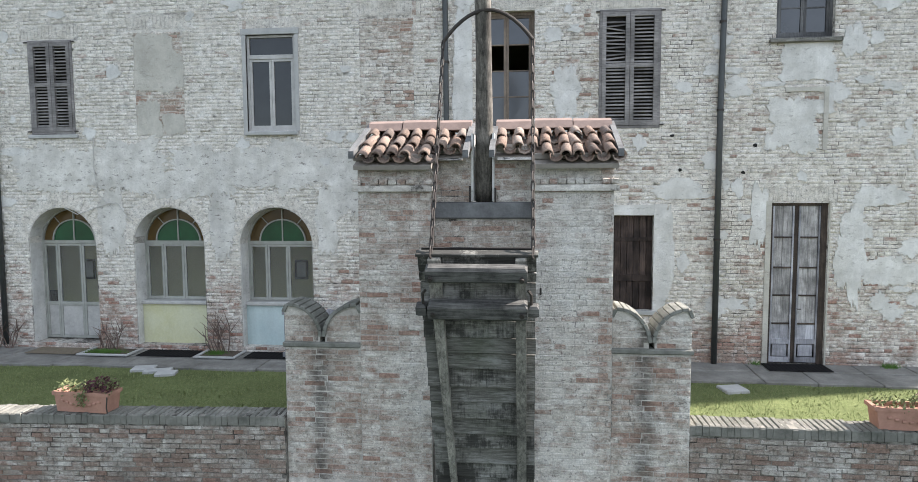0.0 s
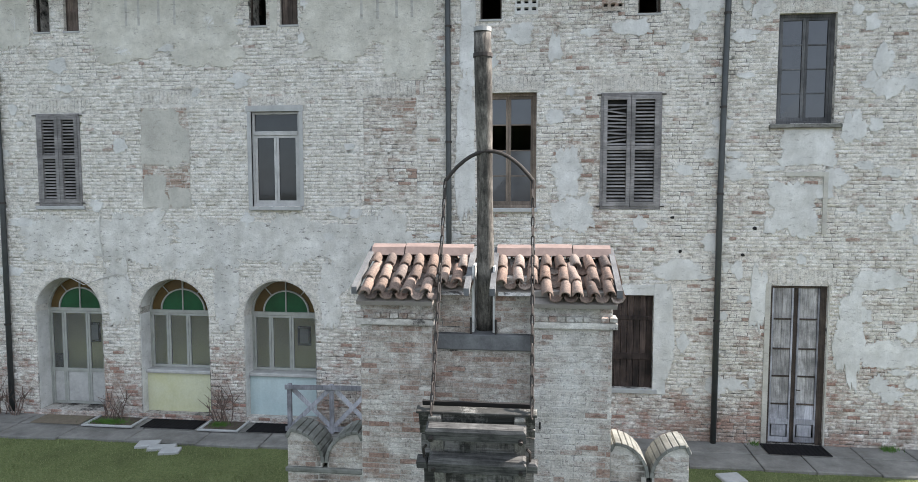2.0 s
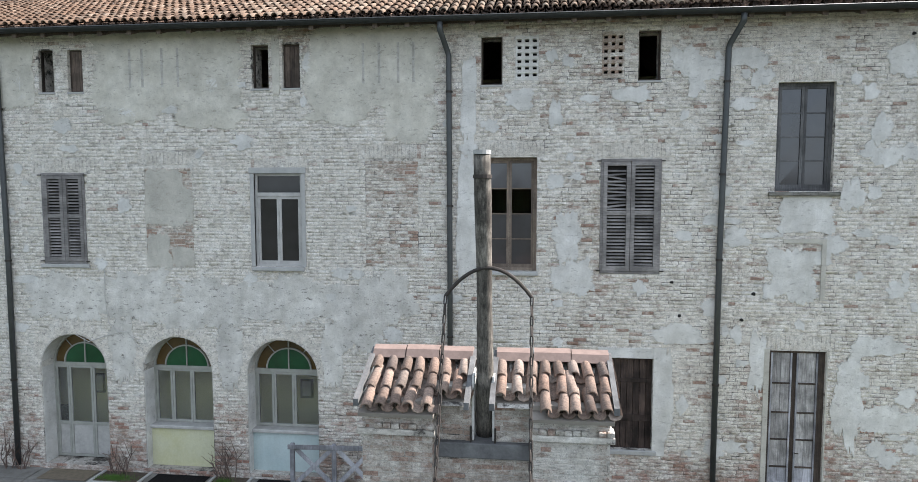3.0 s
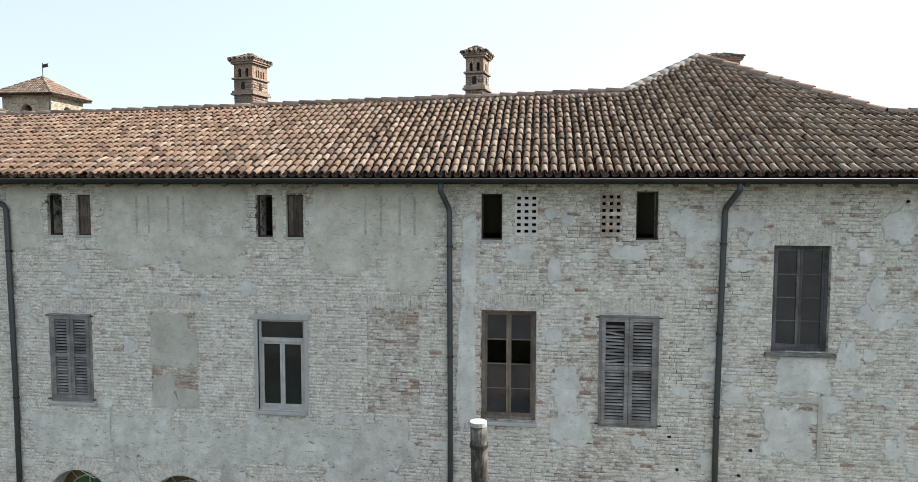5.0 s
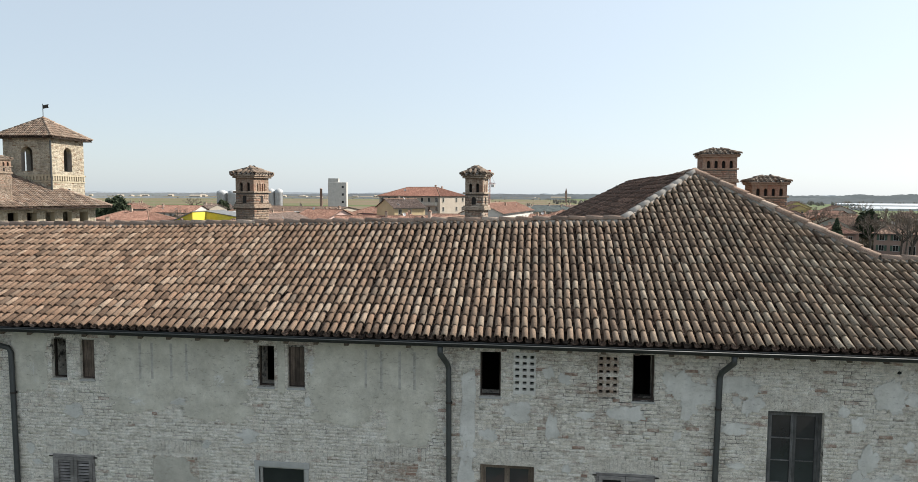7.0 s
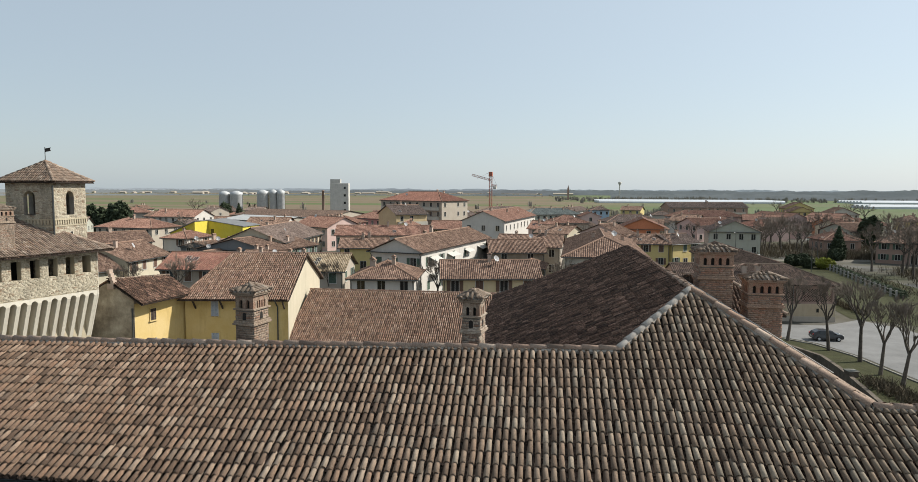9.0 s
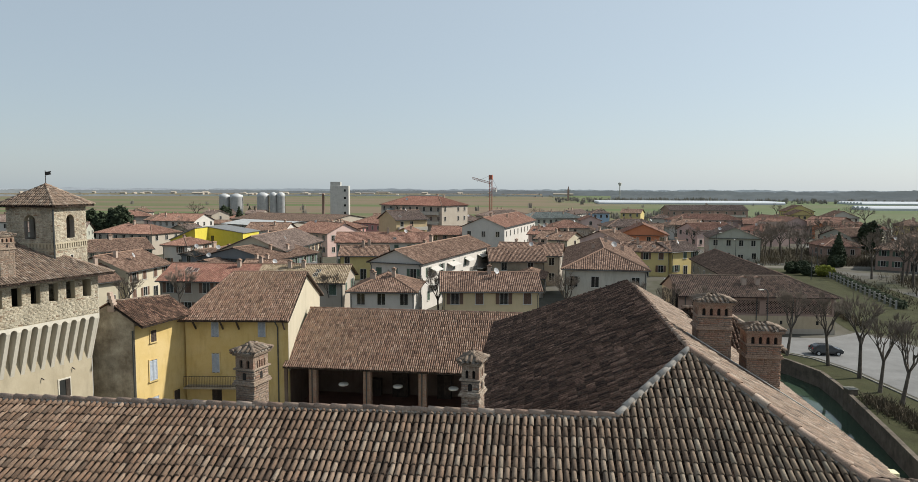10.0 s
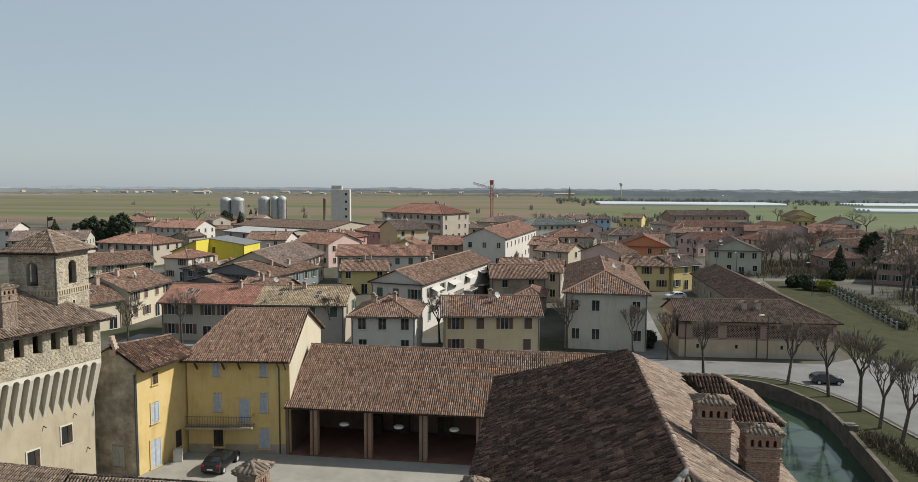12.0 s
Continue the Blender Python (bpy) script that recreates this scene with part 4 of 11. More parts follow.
# ---- windows and doors ----
def shutters(name, a, b, c, d, broken=()):
    """A pair of louvred shutters in their frame, closed."""
    w = thing(name, "closed pair of weathered grey louvred wooden shutters", "shutters", kind="structure")
    fr = Geo()
    y0, y1 = FY - 0.015, FY + 0.05
    mid = (a + b) / 2
    fr.box(a, a + 0.05, y0, y1, c, d, bevel=0.006).box(b - 0.05, b, y0, y1, c, d, bevel=0.006).box(a + 0.05, b - 0.05, y0, y1, d - 0.05, d, bevel=0.006).box(a + 0.05, b - 0.05, y0, y1, c, c + 0.05, bevel=0.006)
    fr.build("shutter_frame", M["shutter"], w)
    for s, (p, q) in enumerate(((a + 0.052, mid - 0.004), (mid + 0.004, b - 0.052))):
        leaf = Geo()
        zm = c + (d - c) * 0.53
        for x0_, x1_ in ((p, p + 0.075), (q - 0.075, q)):
            leaf.box(x0_, x1_, y0 - 0.012, y1 - 0.01, c + 0.052, d - 0.052, bevel=0.005)
        for z0_, z1_ in ((c + 0.052, c + 0.15), (zm - 0.04, zm + 0.04), (d - 0.13, d - 0.052)):
            leaf.box(p + 0.076, q - 0.076, y0 - 0.01, y1 - 0.012, z0_, z1_, bevel=0.005)
        lf = leaf.build("shutter_leaf", M["shutter"], w)
        me = None
        k = 0
        for z0_, z1_ in ((c + 0.15, zm - 0.04), (zm + 0.04, d - 0.13)):
            n = int((z1_ - z0_) / 0.062)
            for i in range(n):
                k += 1
                if (s, k) in broken:
                    continue
                if me is None:
                    sg = Geo().box(-(q - p) / 2 + 0.078, (q - p) / 2 - 0.078, -0.026, 0.026, -0.005, 0.005)
                    tmp = sg.build("slat", M["shutter"])
                    me = tmp.data
                    slat = tmp
                else:
                    slat = new("slat", me)
                slat.parent = lf
                tilt = rng.normal(0, 0.004) + (0.09 * rng.normal() if s == 0 and broken and k > n + 3 else 0)
                slat.matrix_world = Matrix.Translation(((p + q) / 2, FY + 0.012, z0_ + (i + 0.5) * (z1_ - z0_) / n)) @ Matrix.Rotation(tilt, 4, "Y") @ Matrix.Rotation(radians(38), 4, "X")
    # near-black sheet gives the shade behind the slats
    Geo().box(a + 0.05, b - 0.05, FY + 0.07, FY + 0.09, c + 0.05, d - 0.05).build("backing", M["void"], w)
    hg = Geo()
    for x in (a - 0.03, b + 0.03):
        for z in (c + 0.06, d - 0.04):
            hg.box(x - 0.04, x + 0.04, FY - 0.04, FY - 0.02, z - 0.012, z + 0.012)
    hg.build("hinge", M["iron"], w, "rusty iron hinge straps")
    return w


shutters("window_1", *RECTS[2])
shutters("window_2", *RECTS[5], broken={(0, 31), (0, 28)})


def casement(name, label, box, y, frame_w, cols, rows, frame_mat, glass_mat, sill=None, transom=None, blank=()):
    """A window with its frame, mullions, bars and single panes."""
    a, b, c, d = box
    w = thing(name, label, "window", kind="structure")
    f = Geo()
    f.box(a, a + frame_w, y, y + 0.07, c, d, bevel=0.005).box(b - frame_w, b, y, y + 0.07, c, d, bevel=0.005)
    f.box(a + frame_w, b - frame_w, y, y + 0.07, c, c + frame_w, bevel=0.005).box(a + frame_w, b - frame_w, y, y + 0.07, d - frame_w, d, bevel=0.005)
    f.build("window_frame", frame_mat, w)
    top = transom or d - frame_w
    if transom:
        Geo().box(a + frame_w, b - frame_w, y - 0.005, y + 0.065, transom, transom + 0.085, bevel=0.006).build("transom", frame_mat, w)
        Geo().box(a + frame_w, b - frame_w, y + 0.035, y + 0.041, transom + 0.085, d - frame_w).build("pane", glass_mat, w)
    cw = (b - a - 2 * frame_w) / cols
    for i in range(cols):
        p, q = a + frame_w + i * cw, a + frame_w + (i + 1) * cw
        lf = Geo()
        e = 0.05
        lf.box(p + 0.002, p + e, y + 0.01, y + 0.06, c + frame_w, top, bevel=0.004).box(q - e, q - 0.002, y + 0.01, y + 0.06, c + frame_w, top, bevel=0.004)
        lf.box(p + e, q - e, y + 0.01, y + 0.06, c + frame_w, c + frame_w + 0.07, bevel=0.004).box(p + e, q - e, y + 0.01, y + 0.06, top - 0.05, top, bevel=0.004)
        h0, h1 = c + frame_w + 0.07, top - 0.05
        for r in range(1, rows):
            z = h0 + (h1 - h0) * r / rows
            lf.box(p + e, q - e, y + 0.02, y + 0.05, z - 0.011, z + 0.011)
        leaf = lf.build("casement", frame_mat, w)
        for r in range(rows):
            if (i, r) in blank:
                continue
            z0_, z1_ = h0 + (h1 - h0) * r / rows + (0.011 if r else 0), h0 + (h1 - h0) * (r + 1) / rows - (0.011 if r < rows - 1 else 0)
            tilt = rng.normal(0, 0.003)
            Geo().add([(p + e, y + 0.033 + tilt, z0_), (q - e, y + 0.035, z0_), (q - e, y + 0.035 + tilt, z1_), (p + e, y + 0.036, z1_)], [(0, 1, 2, 3)]).build("pane", glass_mat, leaf)
    if sill:
        Geo().box(a - sill, b + sill, FY - 0.09, FY + 0.12, c - 0.08, c - 0.003, bevel=0.012).build("window_sill", M["stone"] if frame_mat != M["dark_grey_wood"] else M["bridge_wood"], w)
    return w


casement("window_3", "white-framed casement window with a fanlight and reflecting glass", RECTS[3], FY + 0.045, 0.05, 2, 1, M["white_wood"], M["glass"], 0.05, transom=6.17)
casement("window_4", "brown wooden casement window with two missing panes", RECTS[4], FY + 0.12, 0.06, 2, 4, M["brown_wood"], M["glass_blue"], 0.03, blank={(0, 2), (1, 2)})
casement("window_5", "tall dark grey window with dusty panes and a heavy sill", RECTS[6], FY + 0.10, 0.06, 2, 4, M["dark_grey_wood"], M["glass_blue"], 0.12)
# cement surrounds of the white window
g = Geo()
a, b, c, d = RECTS[3]
g.box(a - 0.08, a, FY - 0.022, FY + 0.1, c, d, bevel=0.006).box(b, b + 0.08, FY - 0.022, FY + 0.1, c, d, bevel=0.006).box(a - 0.1, b + 0.1, FY - 0.03, FY + 0.1, d, d + 0.12, bevel=0.006)
g.build("window_surround", M["stone"], bpy.data.objects["window_3"])
g = Geo().box(-10.46, -9.36, FY - 0.05, FY + 0.1, 4.66, 4.735, bevel=0.01)
g.build("window_sill", M["stone"], bpy.data.objects["window_1"])

# loft openings: two with plank leaves, the others dark
for k, (a, b, c, d) in enumerate(RECTS[7:]):
    w = thing("loft_window", "small dark loft opening with a wooden frame" if k not in (1, 3) else "small loft opening closed with an old plank leaf", "window", kind="structure", group="loft windows")
    f = Geo()
    f.box(a, a + 0.03, FY + 0.08, FY + 0.14, c, d).box(b - 0.03, b, FY + 0.08, FY + 0.14, c, d).box(a + 0.03, b - 0.03, FY + 0.08, FY + 0.14, d - 0.03, d).box(a + 0.03, b - 0.03, FY + 0.08, FY + 0.14, c, c + 0.03)
    f.build("window_frame", M["dark_wood"], w)
    if k in (1, 3):
        for i in range(3):
            p = a + 0.032 + i * (b - a - 0.064) / 3
            Geo().box(p, p + (b - a - 0.064) / 3 - 0.006, FY + 0.085, FY + 0.11, c + 0.032, d - 0.032, bevel=0.004).build("plank", M["plank_wood"], w)
    Geo().box(a - 0.02, b + 0.02, FY - 0.02, FY + 0.08, c - 0.045, c - 0.003, bevel=0.006).build("window_sill", M["stone"], w)

M["dark_board"] = wood_material("dark_brown_board", (0.010, 0.007, 0.006), (0.085, 0.06, 0.05), "z", 0.8, (0.3, 1.5))
# lower window by the gate: brown boards behind a stone sill
a, b, c, d = RECTS[1]
w = thing("window_6", "dark brown boarded window in a plastered surround", "window", kind="structure")
for i in range(8):
    p = a + i * (b - a) / 8
    Geo().box(p + 0.004, p + (b - a) / 8 - 0.004, FY + 0.10 + 0.012 * rng.random(), FY + 0.15, c, d, bevel=0.006).build("board", M["dark_board"], w)
Geo().box(a + 0.01, b - 0.01, FY + 0.085, FY + 0.1, c + 0.55, c + 0.68, bevel=0.005).box(a + 0.01, b - 0.01, FY + 0.085, FY + 0.1, d - 0.5, d - 0.42, bevel=0.005).build("ledge", M["dark_board"], w)
Geo().box(a - 0.06, b + 0.08, FY - 0.05, FY + 0.1, c - 0.09, c - 0.002, bevel=0.01).build("window_sill", M["stone"], w)
Geo().box(b + 0.002, b + 0.24, FY - 0.02, FY + 0.0, c - 0.1, d + 0.22, bevel=0.004).box(a - 0.1, b, FY - 0.02, FY, d + 0.002, d + 0.2, bevel=0.004).build("window_surround", M["plaster"], w)

# tall double door of grey wood
a, b, c, d = RECTS[0]
dr = thing("door_1", "tall weathered grey double door with panels and boarded panes", "door", kind="structure")
g = Geo()
g.box(a, a + 0.05, FY + 0.05, FY + 0.15, c, d, bevel=0.006).box(b - 0.11, b, FY + 0.05, FY + 0.15, c, d, bevel=0.006).box(a + 0.05, b - 0.11, FY + 0.05, FY + 0.15, d - 0.05, d, bevel=0.006)
g.build("door_frame", M["dark_wood"], dr)
M["door_brown"] = wood_material("worn_grey_board", (0.15, 0.142, 0.135), (0.52, 0.50, 0.48), "z", 0.85, (0.45, 1.15))
for s, (p, q) in enumerate(((a + 0.054, (a + b) / 2 - 0.072), ((a + b) / 2 + 0.012, b - 0.114))):
    lf = Geo()
    lf.box(p, p + 0.03, FY + 0.06, FY + 0.11, c + 0.03, d - 0.055, bevel=0.006).box(q - 0.03, q, FY + 0.06, FY + 0.11, c + 0.03, d - 0.055, bevel=0.006)
    rails = [c + 0.03, c + 0.38, 0.98, 1.52, 2.05, 2.62, d - 0.055]
    for i, z in enumerate(rails):
        hgt = 0.10 if i < 2 else 0.022
        if i < 2:
            lf.box(p + 0.03, q - 0.03, FY + 0.062, FY + 0.108, z, z + hgt, bevel=0.004)
        elif i < 6:
            Geo().box(p + 0.031, q - 0.031, FY + 0.062, FY + 0.108, z, z + 0.03, bevel=0.004).build("glazing_bar", M["dark_wood"], dr)
    leaf = lf.build("door_leaf", M["door_wood"], dr)
    for i, (z0_, z1_) in enumerate(zip(rails, rails[1:])):
        o = 0.1 if i < 2 else 0.022
        mat = M["door_wood"] if i < 2 else M["door_brown"]
        if i == 0:
            Geo().box(p + 0.06, q - 0.06, FY + 0.072, FY + 0.095, z0_ + o + 0.012, z1_ - 0.012, bevel=0.012).build("panel", mat, leaf)
        else:
            for j in range(2):
                u0, u1 = p + 0.032 + j * (q - p - 0.064) / 2, p + 0.032 + (j + 1) * (q - p - 0.064) / 2
                Geo().box(u0, u1 - 0.005, FY + 0.08 + 0.006 * rng.random(), FY + 0.098, z0_ + o, z1_ - 0.002).build("board", mat, leaf)
Geo().box((a + b) / 2 - 0.07, (a + b) / 2 + 0.01, FY + 0.085, FY + 0.12, c + 0.03, d - 0.055).build("meeting_stile", M["dark_wood"], dr)
Geo().tube([((a + b) / 2 + 0.03, FY + 0.06, 1.28), ((a + b) / 2 + 0.03, FY + 0.03, 1.28), ((a + b) / 2 + 0.09, FY + 0.025, 1.28)], 0.009).build("door_handle", M["iron"], dr)
Geo().box(a - 0.1, b + 0.1, FY - 0.12, FY + 0.12, c - 0.07, c - 0.002, bevel=0.012).build("threshold", M["stone"], dr)
Geo().box(a - 0.10, a - 0.003, FY - 0.02, FY, c, d + 0.04, bevel=0.004).box(b + 0.003, b + 0.03, FY - 0.02, FY, c, d + 0.04, bevel=0.004).build("door_surround", M["plaster_grey"], dr)


def arch_window(name, arch, base, label, door=False):
    """A glazed arch: lower leaves, a transom and a fanlight of coloured glass."""
    a, b, c, d, s = arch
    y = FY + 0.36
    cx, r = (a + b) / 2, (b - a) / 2
    w = thing(name, label, "door" if door else "window", kind="structure")
    fr = Geo()
    fr.box(a, a + 0.045, y, y + 0.07, base, s).box(b - 0.045, b, y, y + 0.07, base, s).box(a + 0.045, b - 0.045, y, y + 0.07, s - 0.03, s + 0.045, bevel=0.006)
    n = 18
    for ro, ri, z0_ in ((r, r - 0.045, s), (r * 0.66, r * 0.66 - 0.03, s + 0.045)):
        for i in range(n):
            t0, t1 = math.pi * i / n, math.pi * (i + 1) / n
            pt = lambda q, t: (cx - q * math.cos(t), y, z0_ + q * math.sin(t) * (1 if ro == r else 0.92))
            fr.prism([pt(ro, t0), pt(ro, t1), pt(ri, t1), pt(ri, t0)], (0, 0.06, 0))
    fr.box(cx - 0.012, cx + 0.012, y + 0.005, y + 0.055, s + 0.045, s + r - 0.04)
    for t in (0.28, 0.72):
        u, v = -math.cos(math.pi * t), math.sin(math.pi * t)
        fr.tube([(cx + u * r * 0.64, y + 0.03, s + 0.04 + v * r * 0.6), (cx + u * (r - 0.03), y + 0.03, s + v * (r - 0.03))], 0.012, 5)
    fr.build("window_frame", M["grey_wood"], w)
    fan = [(cx - r * 0.65 * math.cos(math.pi * i / n), y + 0.03, s + 0.045 + r * 0.6 * math.sin(math.pi * i / n)) for i in range(n + 1)]
    Geo().prism(fan, (0, 0.006, 0)).build("fanlight", M["glass_green"], w, "green glass fanlight")
    out = [(cx - (r - 0.01) * math.cos(math.pi * i / n), y + 0.045, s + 0.02 + (r - 0.02) * math.sin(math.pi * i / n)) for i in range(n + 1)]
    Geo().prism(out, (0, 0.006, 0)).build("fanlight_rim", M["glass_brown"], w, "amber glass round the fanlight")
    edges = [a + 0.045, a + 0.045 + (b - a) * 0.25, cx + 0.02 + (b - a) * 0.06, b - 0.045] if not door else [a + 0.045, a + 0.36, a + 0.92, b - 0.045]
    for p, q in zip(edges, edges[1:]):
        lf = Geo()
        lf.box(p + 0.003, p + 0.05, y + 0.01, y + 0.06, base, s - 0.03, bevel=0.004).box(q - 0.05, q - 0.003, y + 0.01, y + 0.06, base, s - 0.03, bevel=0.004)
        lf.box(p + 0.05, q - 0.05, y + 0.01, y + 0.06, base, base + 0.06, bevel=0.004).box(p + 0.05, q - 0.05, y + 0.01, y + 0.06, s - 0.08, s - 0.03, bevel=0.004)
        low = base + 0.06
        if door:
            lf.box(p + 0.05, q - 0.05, y + 0.01, y + 0.06, base + 0.72, base + 0.80, bevel=0.004)
        leaf = lf.build("casement", M["grey_wood"], w)
        if door:
            Geo().box(p + 0.05, q - 0.05, y + 0.025, y + 0.045, base + 0.06, base + 0.72, bevel=0.008).build("panel", M["white_wood"], leaf)
            low = base + 0.80
        gl = Geo().add([(p + 0.05, y + 0.034, low), (q - 0.05, y + 0.036, low), (q - 0.05, y + 0.035, s - 0.08), (p + 0.05, y + 0.033, s - 0.08)], [(0, 1, 2, 3)]).build("pane", M["clear"], leaf)
        gl.visible_shadow = False
    return w


n = Nodes("clear_pane", 0.04, spec=0.5)
n.b.inputs["Transmission Weight"].default_value = 0.92
n.b.inputs["IOR"].default_value = 1.45
M["clear"] = n.done((0.8, 0.83, 0.80), n.noise(2.0, 3), 0.03, 0.01)
arch_window("door_2", ARCHES[0], 0.36, "arched glazed door with grey frame and green fanlight", True)
arch_window("window_7", ARCHES[1], 1.25, "arched window with grey frame, green fanlight and yellow apron")
arch_window("window_8", ARCHES[2], 1.25, "arched window with grey frame, green fanlight and pale blue apron")
M["apron_yellow"] = wall_material("yellow_apron_plaster", (0.56, 0.54, 0.32), (0.62, 0.61, 0.44), 1.5, 0.2, 0.35)
M["apron_blue"] = wall_material("blue_apron_plaster", (0.48, 0.58, 0.57), (0.56, 0.64, 0.62), 1.5, 0.2, 0.35)
for (a, b, c, d, s), mat, nm in ((ARCHES[1], "apron_yellow", "window_7"), (ARCHES[2], "apron_blue", "window_8")):
    o = bpy.data.objects[nm]
    Geo().box(a + 0.002, b - 0.002, FY + 0.20, FY + 0.47, c - 0.2, 1.17).build("apron", M[mat], o)
    Geo().box(a + 0.002, b - 0.002, FY + 0.14, FY + 0.44, 1.172, 1.245, bevel=0.012).build("window_sill", M["white_wood"], o)
# pale plaster lining of the arch reveals
for a, b, c, d, s in ARCHES:
    g = Geo()
    cx, r = (a + b) / 2, (b - a) / 2
    g.box(a - 0.001, a + 0.012, FY + 0.02, FY + 0.36, c, s)
    pts = [(cx - (r + 0.001) * math.cos(math.pi * i / 16), s + (r + 0.001) * math.sin(math.pi * i / 16)) for i in range(17)]
    for (u0, w0), (u1, w1) in zip(pts, pts[1:]):
        g.add([(u0, FY + 0.02, w0 - 0.006), (u1, FY + 0.02, w1 - 0.006), (u1, FY + 0.36, w1 - 0.006), (u0, FY + 0.36, w0 - 0.006)], [(3, 2, 1, 0)])
    g.build("reveal_plaster", M["plaster"], wall_south)
# pictures on the room's wall
for x, z, w_, h_ in ((-10.22, 1.76, 0.31, 0.46), (-5.16, 1.78, 0.30, 0.44)):
    pic = thing("picture", "small framed picture on the room wall", "picture", group="pictures on the wall")
    Geo().box(x - w_ / 2, x + w_ / 2, 14.86, 14.898, z - h_ / 2, z + h_ / 2, bevel=0.006).build("picture_frame", M["void"], pic)
    Geo().box(x - w_ / 2 + 0.05, x + w_ / 2 - 0.05, 14.852, 14.859, z - h_ / 2 + 0.05, z + h_ / 2 - 0.05).build("picture_sheet", M["stone"], pic)


ch_ = thing("chair", "dark wooden chair standing inside the glazed door", "chair")
for px, py in ((-11.2, 14.1), (-10.85, 14.1), (-11.2, 14.45), (-10.85, 14.45)):
    Geo().box(px - 0.02, px + 0.02, py - 0.02, py + 0.02, 0.242, 0.70).build("leg", M["dark_wood"], ch_)
Geo().box(-11.24, -10.81, 14.06, 14.49, 0.70, 0.74, bevel=0.01).build("seat", M["dark_wood"], ch_)
Geo().box(-11.24, -10.81, 14.46, 14.50, 0.74, 1.30, bevel=0.01).build("backrest", M["dark_wood"], ch_)


# ---- gutter and downpipes ----
def gutter(name, p0, p1, r=0.08):
    p0, p1 = Vector(p0), Vector(p1)
    g = Geo()
    n = 8
    ring = [(-r * math.cos(math.pi * k / n), -r * math.sin(math.pi * k / n)) for k in range(n + 1)]
    d = (p1 - p0).normalized()
    side = d.cross(Vector((0, 0, 1))).normalized()
    for k in range(n):
        (a0, b0), (a1, b1) = ring[k], ring[k + 1]
        z = Vector((0, 0, 1))
        g.add([p0 + side * a0 + z * b0, p1 + side * a0 + z * b0, p1 + side * a1 + z * b1, p0 + side * a1 + z * b1], [(0, 1, 2, 3), (3, 2, 1, 0)])
    g.tube([p0 + side * r, p1 + side * r], 0.011, 6).tube([p0 - side * r, p1 - side * r], 0.011, 6)
    return g.build(name, M["gutter"], smooth=True)


EAVE_Y, EAVE_Z = 12.50, 9.50
tagged(gutter("gutter", (X0, EAVE_Y - 0.02, EAVE_Z + 0.03), (X1 + 0.3, EAVE_Y - 0.02, EAVE_Z - 0.01)), "dark metal half-round gutter along the eave", "gutter", kind="structure")


def downpipe(pts, zs, r=0.055):
    dp = thing("downpipe", "dark metal downpipe clamped to the brick wall", "downpipe", group="downpipes")
    Geo().tube(pts, r, 10).build("pipe", M["gutter"], dp, smooth=True)
    for x, z in zs:
        Geo().tube([(x, FY - 0.075, z - 0.02), (x, FY - 0.075, z + 0.02)], r + 0.012, 10).box(x - 0.012, x + 0.012, FY - 0.06, FY + 0.02, z - 0.015, z + 0.015).build("bracket", M["iron"], dp)


Y = FY - 0.075
downpipe([(-11.85, EAVE_Y, 9.40), (-11.80, EAVE_Y, 9.30), (-11.30, Y, 8.98), (-11.24, Y, 8.88), (-11.20, Y, 5.0), (-11.22, Y, 0.3)], [(-11.22, 8.0), (-11.2, 4.8), (-11.22, 2.2)])
downpipe([(-1.80, EAVE_Y, 9.42), (-1.80, EAVE_Y, 9.28), (-1.72, Y, 8.98), (-1.69, Y, 8.88), (-1.67, Y, 5.0), (-1.67, Y, 0.25)], [(-1.68, 8.2), (-1.67, 6.0), (-1.67, 3.4)])
downpipe([(3.62, EAVE_Y, 9.42), (3.62, EAVE_Y, 9.30), (3.52, Y, 9.0), (3.49, Y, 8.9), (3.44, Y, 5.2), (3.44, Y, 0.22)], [(3.48, 8.3), (3.45, 6.6), (3.44, 5.0), (3.44, 2.6)])
# rafter ends under the eave
rf = Geo()
for i in range(int((X1 - X0) / 0.62)):
    x = X0 + 0.3 + i * 0.62
    rf.add([(x, EAVE_Y + 0.06, EAVE_Z - 0.05), (x + 0.09, EAVE_Y + 0.06, EAVE_Z - 0.05), (x + 0.09, FY + 0.1, EAVE_Z + 0.22), (x, FY + 0.1, EAVE_Z + 0.22),
            (x, EAVE_Y + 0.06, EAVE_Z - 0.14), (x + 0.09, EAVE_Y + 0.06, EAVE_Z - 0.14), (x + 0.09, FY + 0.1, EAVE_Z + 0.06), (x, FY + 0.1, EAVE_Z + 0.06)],
           [(0, 1, 2, 3), (7, 6, 5, 4), (0, 4, 5, 1), (1, 5, 6, 2), (3, 7, 4, 0)])
tagged(rf.build("rafter_ends", M["brown_wood"]), "weathered wooden rafter ends under the eave", "rafters", kind="structure")

# ---- the castle's roofs ----
SL = 0.487
roof_main = thing("roof_main", "weathered clay tile roof of the castle range", "roof", kind="structure")
BASE = EAVE_Z + 0.09
south = slope_pose((0, EAVE_Y + 0.02, BASE), (1, 0, 0), (0, 1, SL))



